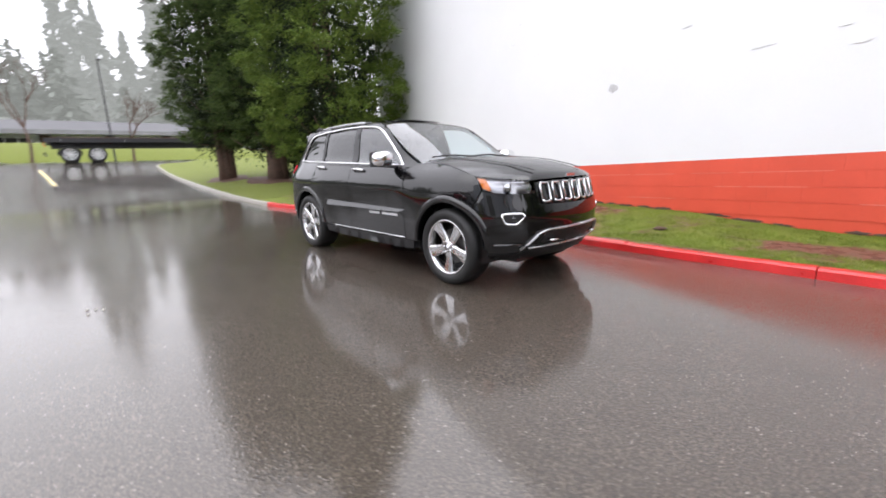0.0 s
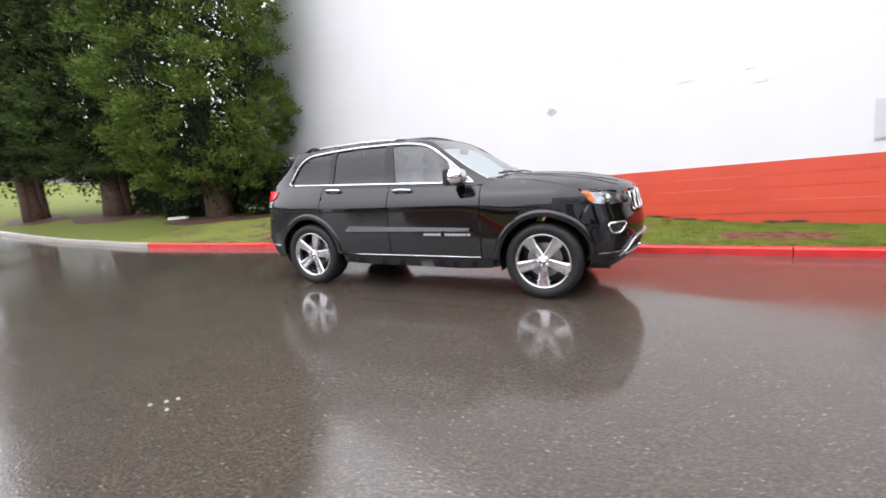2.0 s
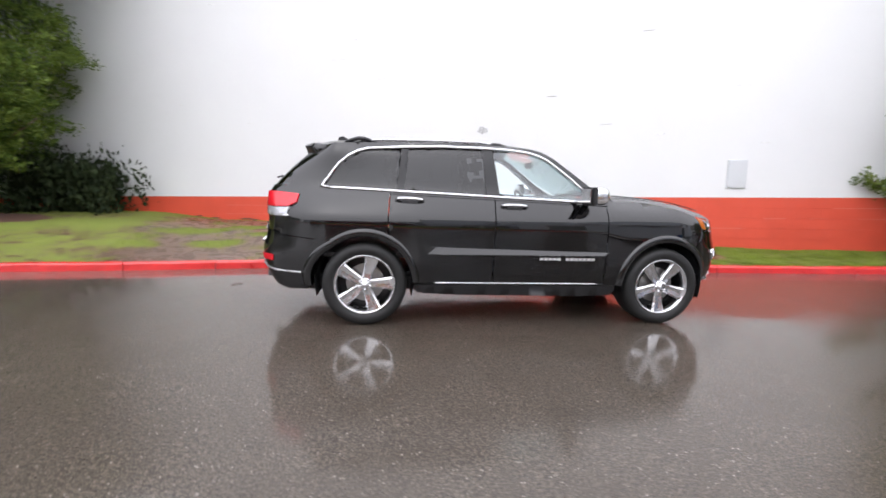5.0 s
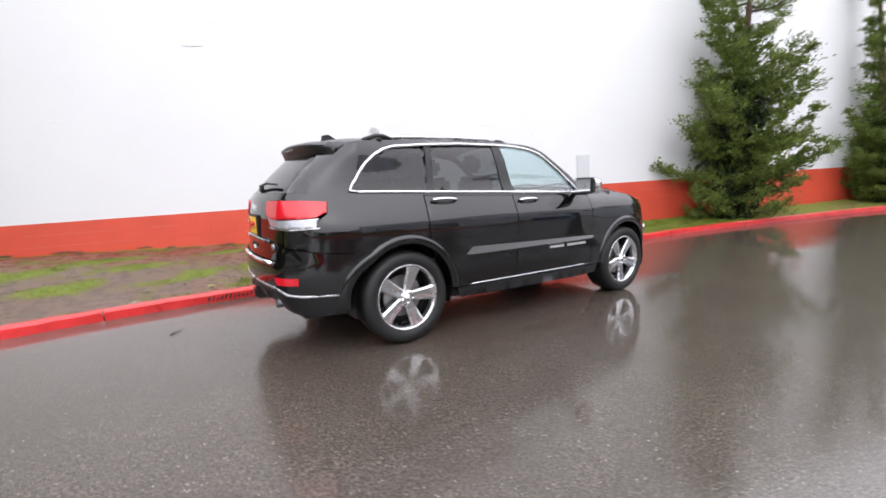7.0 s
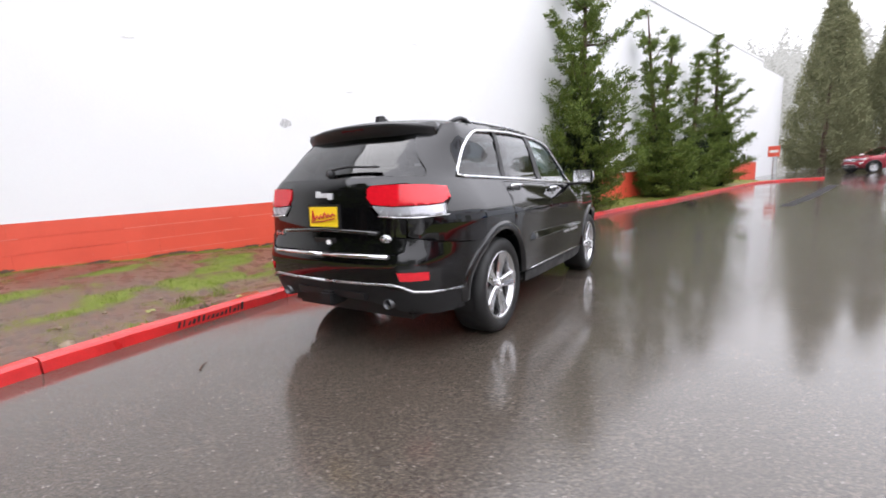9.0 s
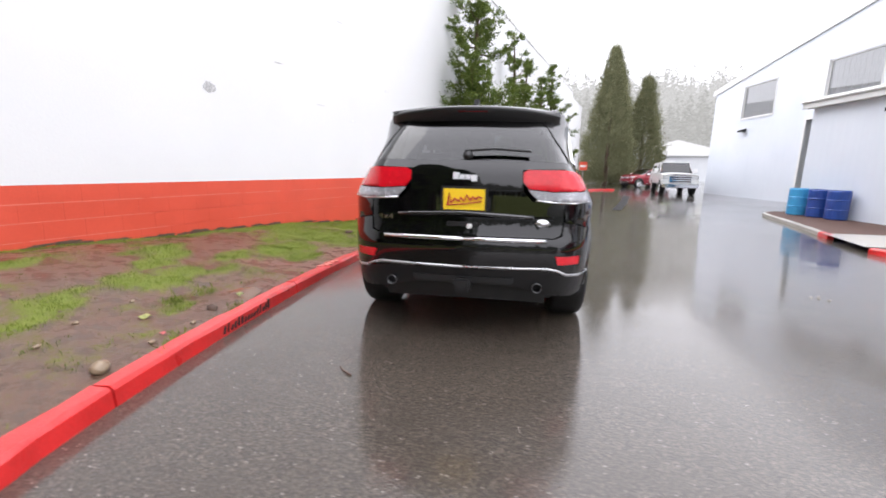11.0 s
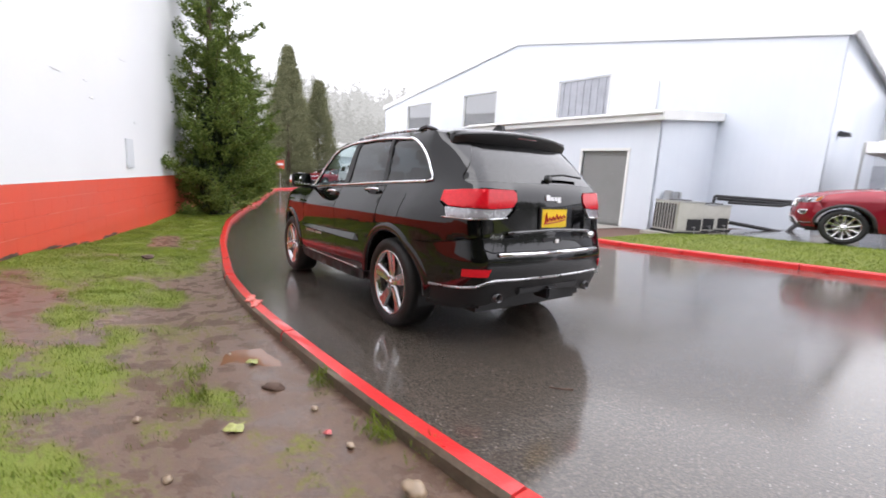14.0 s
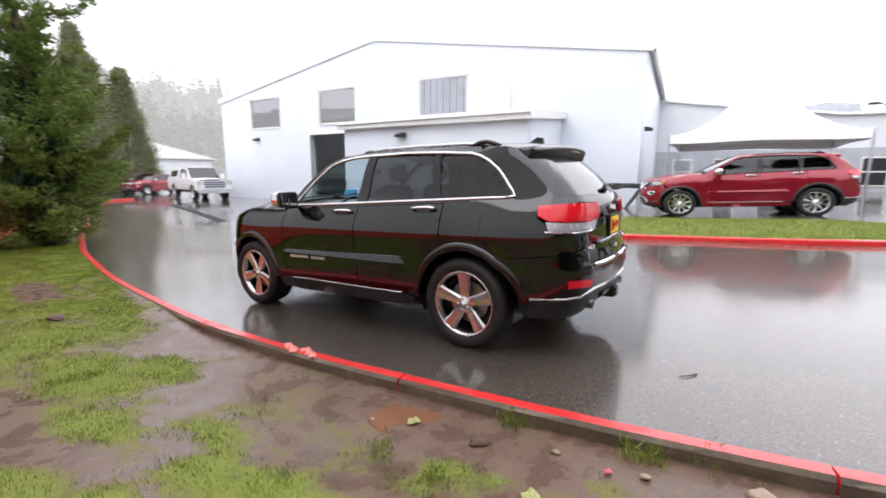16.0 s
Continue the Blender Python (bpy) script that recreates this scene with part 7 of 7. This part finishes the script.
tagged(part("painted_line", ribbon(spline([(-31, -3.6), (-26, -3.4), (-21.2, -3.25)], 0.4), 0.16, 0.004, 5), M_LINE), "worn yellow line painted on the asphalt", "road marking", kind="structure")

# ---------- mulch and shrubs under the cedars ----------
for cx, cy, rx, ry in ((-9.7, 4.15, 2.1, 1.15), (-15.6, 4.3, 2.0, 1.3), (-18.3, 3.1, 1.4, 1.0)):
    b = bmesh.new()
    rings = []
    for k in range(9):
        r = 1 - k / 8.0
        ring = []
        for i in range(48):
            a = 2 * math.pi * i / 48
            q = r * (1 + 0.22 * noise.noise((math.cos(a) * 1.8 + cx, math.sin(a) * 1.8, 3.0)))
            px, py = cx + rx * q * math.cos(a), cy + ry * q * math.sin(a)
            ring.append(b.verts.new((px, py, g_z(px, py) + 0.05 * (1 - r) - (0.02 if k == 0 else -0.012))))
        rings.append(ring)
    for p, q in zip(rings, rings[1:]):
        for i in range(48):
            b.faces.new((p[i], p[(i + 1) % 48], q[(i + 1) % 48], q[i]))
    tagged(part("mulch_bed", b, M_BARK, smooth=True), "wet brown bark mulch round a cedar trunk", "mulch", kind="structure")
bd = part("white_board", box(-0.55, 0.55, -0.05, 0.05, 0.0, 0.09, 0.012), M_TRIM)
bd.matrix_basis = Matrix.Translation((-11.3, 3.9, g_z(-11.3, 3.9) + 0.01)) @ Matrix.Rotation(radians(-6), 4, "Z")
tagged(bd, "long white board lying on the grass by the shrubs", "board")
for x, y, h, sd in ((-7.9, 6.0, 1.0, 61), (-11.6, 5.4, 1.15, 62), (-9.0, 6.1, 1.1, 63), (-13.0, 6.2, 1.2, 64), (-12.4, 5.0, 1.5, 70), (-13.6, 5.7, 1.8, 71), (-11.2, 6.0, 1.5, 72), (-11.9, 6.9, 2.0, 65), (-13.4, 8.0, 2.4, 66), (-15.6, 9.0, 2.4, 67), (-17.8, 9.5, 2.2, 68), (-14.6, 6.4, 1.9, 73), (-16.8, 7.2, 2.2, 74), (-19.5, 7.5, 2.4, 75), (-15.6, 5.9, 1.6, 76)):
    s_ = rooted(x, y, g_z(x, y), "shrub", "dark evergreen shrub at the foot of the wall", "shrub", "shrubs by the wall")
    rng = np.random.default_rng(sd)
    wide = 0.75 * h
    cs = [(wide * rng.normal() * 0.55, wide * rng.normal() * 0.4, 0.1 + h * rng.uniform(0, 0.9)) for _ in range(70)]
    leaves("foliage", cs, [(0, 0, 1)] * 70, 0.13, M_SHRUB_SHADE, s_, 42, 0.3, 0.5, sd)
    part("stems", tube([(0, 0, -0.1), (0.1, 0, h * 0.7)], 0.04, 6, taper=0.01), M_BARKWOOD, s_)

# ---------- wall details ----------
def d_of(x, y):
    return y - (min(KERB, key=lambda q: abs(q[0] - x) + (50 if q[1] > 7 else 0))[1] + 0.12)


def top_z(x, y):
    return verge_z(x, 0, max(0, d_of(x, y)))


eb = thing("meter_cover", "white-painted metal cover plate on the masonry wall", "cover plate")
for nm, x0, x1, z0, z1, off, mt in (("frame", 5.27, 5.60, 1.20, 1.73, 0.025, M_PALEWALL), ("lid", 5.29, 5.58, 1.22, 1.71, 0.035, M_PALEWALL)):
    b = wall_box(x0, x1, z0, z1, 0.03, off)
    part(nm, b, mt, eb)
M_PATCH = paint("scuffed_plaster", (0.73, 0.73, 0.72), 0.7, vary=0.25, scale=14, fine=60, bump=0.6)


M_SCAR = paint("broken_plaster", (0.50, 0.50, 0.50), 0.8, vary=0.5, scale=30, fine=90, bump=0.9)


def wall_patch(x, z, w, h, seed, mat=M_PATCH, lumps=9):
    rnd = random.Random(seed)
    b = bmesh.new()
    c = along(x, 0.006, z)
    ring = []
    for i in range(lumps * 2):
        a = 2 * math.pi * i / (lumps * 2)
        r = rnd.uniform(0.6, 1.15)
        p = c + WD * (w * r * math.cos(a)) + Vector((0, 0, h * r * math.sin(a)))
        ring.append((b.verts.new(p), b.verts.new(p - WN * 0.02)))
    mid = b.verts.new(c + WN * 0.004)
    n = len(ring)
    for i in range(n):
        b.faces.new((mid, ring[i][0], ring[(i + 1) % n][0]))
        b.faces.new((ring[i][0], ring[i][1], ring[(i + 1) % n][1], ring[(i + 1) % n][0]))
    return tagged(part("wall_patch", b, mat), "small patch on the wall, paint scuffed off above, dark marks at its foot", "patch", "scuffs on the wall")


for k, (x, z, w, h) in enumerate(((0.73, 2.39, 0.10, 0.085), (2.04, 3.03, 0.09, 0.025), (4.05, 2.25, 0.10, 0.02), (3.09, 2.46, 0.16, 0.012), (-1.82, 4.28, 0.07, 0.02), (-2.19, 3.9, 0.16, 0.015), (-4.28, 2.65, 0.1, 0.012), (3.9, 2.47, 0.08, 0.015), (5.87, 2.05, 0.12, 0.012), (-1.32, 3.48, 0.1, 0.02), (3.74, 4.16, 0.14, 0.014), (-5.89, 3.09, 0.05, 0.02), (-4.96, 5.16, 0.08, 0.015), (5.4, 3.1, 0.15, 0.01))):
    wall_patch(x, z, w, h, k, M_SCAR if k == 0 else M_PATCH)
# thin dark irregular marks along the foot of the wall
rnd = random.Random(4)
for k in range(44):
    x = rnd.choice([rnd.uniform(-0.9, 1.6), rnd.uniform(1.6, 4.6), rnd.uniform(-6, -1)])
    wall_patch(x, top_z(x, wall_y(x) - 0.02) + rnd.uniform(0.0, 0.03), rnd.uniform(0.05, 0.2), rnd.uniform(0.012, 0.03), 100 + k, M_BARKWOOD)

# ---------- litter, stones, puddle, tufts ----------
def lump(name, x, y, z, sx, sy, sz, mat, label, cat, seed, turn=0.0):
    b = bmesh.new()
    bmesh.ops.create_icosphere(b, subdivisions=3, radius=1)
    for v in b.verts:
        v.co *= 1 + 0.28 * noise.noise(v.co * 1.4 + Vector((seed, 0, 0))) + 0.1 * noise.noise(v.co * 4 + Vector((0, seed, 0)))
    bmesh.ops.transform(b, verts=b.verts, matrix=Matrix.Rotation(turn, 4, "Z") @ Matrix.Diagonal((sx, sy, sz, 1)))
    ob = part(name, b, mat, smooth=True)
    ob.location = (x, y, z)
    return tagged(ob, label, cat)


M_STONE = paint("wet_stone", (0.26, 0.19, 0.125), 0.3, vary=0.3, scale=20, bump=0.4)
M_LEAF = paint("yellow_leaf", (0.30, 0.31, 0.10), 0.5, vary=0.3, scale=30, bump=0.2)
M_PINK = paint("faded_red_scrap", (0.55, 0.12, 0.12), 0.5, vary=0.2, bump=0.1)


lump("stone", -3.42, 1.84, top_z(-3.42, 1.84) + 0.03, 0.055, 0.04, 0.035, M_STONE, "rounded wet brown stone lying in the mud", "stone", 1, 0.3)
lump("soil_clod", 2.2, 2.62, top_z(2.2, 2.62) + 0.015, 0.09, 0.07, 0.03, M_BARKWOOD, "dark clod of soil lying on the grass", "soil clod", 2)
lump("soil_clod", -2.24, 2.07, top_z(-2.24, 2.07) + 0.008, 0.06, 0.04, 0.025, M_BARKWOOD, "dark clod of soil lying in the mud", "soil clod", 5, 0.8)
for k, (x, y) in enumerate(((-3.0, 1.92), (-2.35, 2.7), (-2.9, 2.6), (-1.6, 2.2), (-3.3, 2.4), (-2.6, 1.95))):
    lump("pebble", x, y, top_z(x, y) + 0.008, 0.022, 0.017, 0.012, M_STONE, "small wet pebble lying in the mud", "pebble", 10 + k)


def flat_leaf(x, y, z, size, mat, label, cat, seed):
    b = bmesh.new()
    ring = []
    rnd = random.Random(seed)
    for i in range(15):
        a = 2 * math.pi * i / 15
        r = size * (0.55 + 0.45 * abs(math.cos(2.5 * a))) * rnd.uniform(0.85, 1.1)
        ring.append(b.verts.new((r * math.cos(a), r * math.sin(a), 0.18 * size * math.sin(3 * a))))
    m = b.verts.new((0, 0, 0.012))
    for i in range(15):
        b.faces.new((m, ring[i], ring[(i + 1) % 15]))
    r = bmesh.ops.extrude_face_region(b, geom=b.faces[:])
    for v in [g for g in r["geom"] if isinstance(g, bmesh.types.BMVert)]:
        v.co.z += 0.003
    ob = part("fallen_leaf", b, mat)
    ob.location = (x, y, z + 0.012)
    return tagged(ob, label, cat)


flat_leaf(-2.62, 2.33, top_z(-2.62, 2.33), 0.05, M_LEAF, "yellow-green fallen leaf lying on the mud", "leaf", 3)
flat_leaf(-1.83, 2.1, top_z(-1.83, 2.1) + 0.006, 0.04, M_LEAF, "small yellow leaf lying in the puddle", "leaf", 5)
flat_leaf(-2.85, 1.97, top_z(-2.85, 1.97), 0.022, M_PINK, "faded red scrap lying on the mud", "litter", 8)
for k, (x, y) in enumerate(((-0.32, -3.6), (-0.22, -3.66), (-0.38, -3.66), (-0.28, -3.55))):
    flat_leaf(x, y, road_z(x) - 0.008, 0.016, M_CONC, "crumpled white scrap lying on the wet asphalt", "litter", 20 + k)
tw = part("twig", tube([(-3.12, 0.54, road_z(-3.12) + 0.007), (-3.08, 0.6, road_z(-3.08) + 0.010), (-3.02, 0.64, road_z(-3.02) + 0.007)], 0.006, 6, taper=0.003), M_BARKWOOD)
tagged(tw, "thin dark twig lying on the wet asphalt", "twig")
wm = Nodes("puddle_water")
wm.set(Base_Color=(0.16, 0.075, 0.04), Roughness=0.04, IOR=1.33)
b = bmesh.new()
ring = []
for i in range(40):
    a = 2 * math.pi * i / 40
    r = 1 + 0.25 * noise.noise((math.cos(a) * 2, math.sin(a) * 2, 9))
    ring.append((-1.86 + 0.30 * r * math.cos(a), 2.12 + 0.18 * r * math.sin(a)))
pz = sum(top_z(x, y) for x, y in ring) / len(ring) - 0.001
b.faces.new([b.verts.new((x, y, pz)) for x, y in ring])
tagged(part("puddle", b, wm.mat), "shallow muddy puddle behind the kerb", "puddle", kind="structure")


def grass(name, n, xr, mat, label, seed, tall=0.019):
    """Blades where the turf grows."""
    rng = np.random.default_rng(seed)
    V, F = [], []
    kx = [q[0] for q in KERB if q[1] < 6.5 and q[0] > -30]
    ky = [q[1] for q in KERB if q[1] < 6.5 and q[0] > -30]
    made = 0
    while made < n:
        x = rng.uniform(*xr)
        y0 = float(np.interp(x, kx, ky)) + 0.14
        w = wall_y(x) - y0
        d = rng.uniform(0, 1) ** 1.1 * w
        g = turf(x, d, w) + 0.9 * (0.5 + 0.28 * noise.noise((x * 6, d * 6, 2)) + 0.22 * noise.noise((x * 15, d * 15, 5)))
        made += 1
        if g < 0.76 + 0.34 * rng.uniform():
            continue
        y = y0 + d
        z = verge_z(x, 0, d)
        for _ in range(3):
            px, py = x + rng.normal() * 0.02, y + rng.normal() * 0.02
            h = tall * rng.uniform(0.4, 1.3) * (1.5 if rng.uniform() < 0.08 else 1.0)
            a = rng.uniform(0, 6.28)
            wx, wy = 0.0032 * math.cos(a), 0.0032 * math.sin(a)
            lx, ly = rng.normal() * h * 0.4, rng.normal() * h * 0.4
            c = len(V)
            V += [(px - wx, py - wy, z - 0.01), (px + wx, py + wy, z - 0.01), (px + lx, py + ly, z + h)]
            F.append((c, c + 1, c + 2))
    me = bpy.data.meshes.new(name)
    me.from_pydata(V, [], F)
    me.materials.append(mat)
    return tagged(new(name, me), label, "grass", kind="stuff")


M_BLADE = leafy("grass_blade", (0.115, 0.170, 0.022), (0.285, 0.345, 0.058), 0.5)
grass("grass_blades", 100000, (-5.6, 9.0), M_BLADE, "short wet grass blades in patches on the muddy strip", 5)
cs = []
for k, (x, y) in enumerate(((-3.22, 1.66), (-3.02, 1.74), (-2.94, 1.8), (-2.3, 1.82), (-1.85, 2.42), (-2.2, 2.45))):
    rng = np.random.default_rng(80 + k)
    cs += [(x + rng.normal() * 0.04, y + rng.normal() * 0.04, top_z(x, y) + 0.015) for _ in range(12)]
tagged(leaves("grass_tufts", cs, [(0, 0, 1)] * len(cs), 0.06, M_BLADE, None, 14, 0.05, 0.09, 90), "small bright green grass tufts beside the kerb", "grass", kind="stuff")

rng = np.random.default_rng(31)
V, F = [], []
for i in range(26000):
    x = rng.uniform(-9.5, 2.1)
    y = side_b(x) - 0.14 - rng.uniform(0, 1) * (9.4 + 0.12 * (x + 2) + side_b(x) - 0.0)
    z, h, a = lot_z(x, y), rng.uniform(0.02, 0.055), rng.uniform(0, 6.28)
    c = len(V)
    V += [(x - 0.006 * math.cos(a), y - 0.006 * math.sin(a), z - 0.01), (x + 0.006 * math.cos(a), y + 0.006 * math.sin(a), z - 0.01), (x + rng.normal() * 0.02, y + rng.normal() * 0.02, z + h)]
    F.append((c, c + 1, c + 2))
me = bpy.data.meshes.new("lawn_blades")
me.from_pydata(V, [], F)
me.materials.append(M_BLADE)
tagged(new("lawn_blades", me), "short wet grass blades on the strip behind the far kerb", "grass", kind="stuff")

# ---------- rubbed and broken kerb ----------
def kerb_at(x):
    return min(range(len(KERB)), key=lambda i: abs(KERB[i][0] - x) + (50 if KERB[i][1] > 6.5 else 0))


marks = thing("tyre_marks", "row of black tyre rubs across the red kerb face", "tyre mark")
rnd = random.Random(12)
for k in range(15):
    x = -2.72 + 0.046 * k
    i = kerb_at(x)
    d, n = kerb_frame(KERB, i)
    c = KERB[i] + d * (x - KERB[i][0])
    h = 0.095 * rnd.uniform(0.5, 0.95)
    b = bmesh.new()
    w = rnd.uniform(0.006, 0.013)
    q = [(-w, 0.02), (w, 0.02), (w + 0.022, h), (-w + 0.022, h)]
    front = [b.verts.new((*(c + d * a + n * (0.012 * z / 0.085 - 0.006)), road_z(c[0]) + z)) for a, z in q]
    back = [b.verts.new(v.co + Vector((n[0], n[1], 0)) * 0.012) for v in front]
    b.faces.new(front)
    for j in range(4):
        b.faces.new((front[j], front[(j + 1) % 4], back[(j + 1) % 4], back[j]))
    part("rub", b, M_RUBBER, marks)
M_CHIP = paint("broken_red_concrete", (0.62, 0.17, 0.14), 0.55, vary=0.3, scale=18, bump=0.6)
for k in range(6):
    x = -0.32 - 0.07 * k
    i = kerb_at(x)
    d, n = kerb_frame(KERB, i)
    c = KERB[i] + n * (0.07 + 0.025 * (k % 3 - 1)) + d * (x - KERB[i][0])
    lump("kerb_rubble", c[0], c[1], road_z(c[0]) + 0.108, 0.045, 0.032, 0.016, M_CHIP, "broken lump of red-painted kerb concrete", "rubble", 30 + k, 0.5 * k)["group"] = "rubble on the kerb"

# ---------- masonry blocks of the red band ----------
block_meshes = {}


def block_mesh(length):
    key = round(length, 3)
    if key not in block_meshes:
        b = box(0, key - 0.0006, -0.03, 0.003, 0.003, 0.197)
        bmesh.ops.bevel(b, geom=[e for e in b.edges if all(v.co.y > 0 for v in e.verts)], offset=0.001, segments=1, affect="EDGES")
        block_meshes[key] = mesh_of("block", b, M_RED)
    return block_meshes[key]


turn_w = Matrix.Rotation(math.atan2(WD.y, WD.x), 4, "Z") @ Matrix.Diagonal((1, -1, 1, 1))
M_JOINT = paint("worn_mortar", (0.70, 0.20, 0.15), 0.7, vary=0.2, scale=12, bump=0.4)
rnd = random.Random(77)
for row in range(1, 4):
    x = -5.0
    while x < 10.5:
        L = rnd.uniform(0.3, 1.6)
        if rnd.uniform(0, 1) < 0.62:
            w = rnd.uniform(0.002, 0.005)
            part("mortar_joint", wall_box(x, x + L, BAND - 0.2 * row - w, BAND - 0.2 * row + w, 0.02, 0.0045), M_JOINT, wall)
        x += L + rnd.uniform(0.02, 0.5)
for row in range(4):
    x = -5.2 + (0.2 if row % 2 else 0)
    while x < 11.0:
        m = block_mesh(0.4)
        ob = new("block", m)
        ob.parent = wall
        p = along(x, 0.0, BAND - 0.2 * (row + 1))
        ob.matrix_basis = Matrix.Translation(p) @ turn_w
        x += 0.4 * WD.x
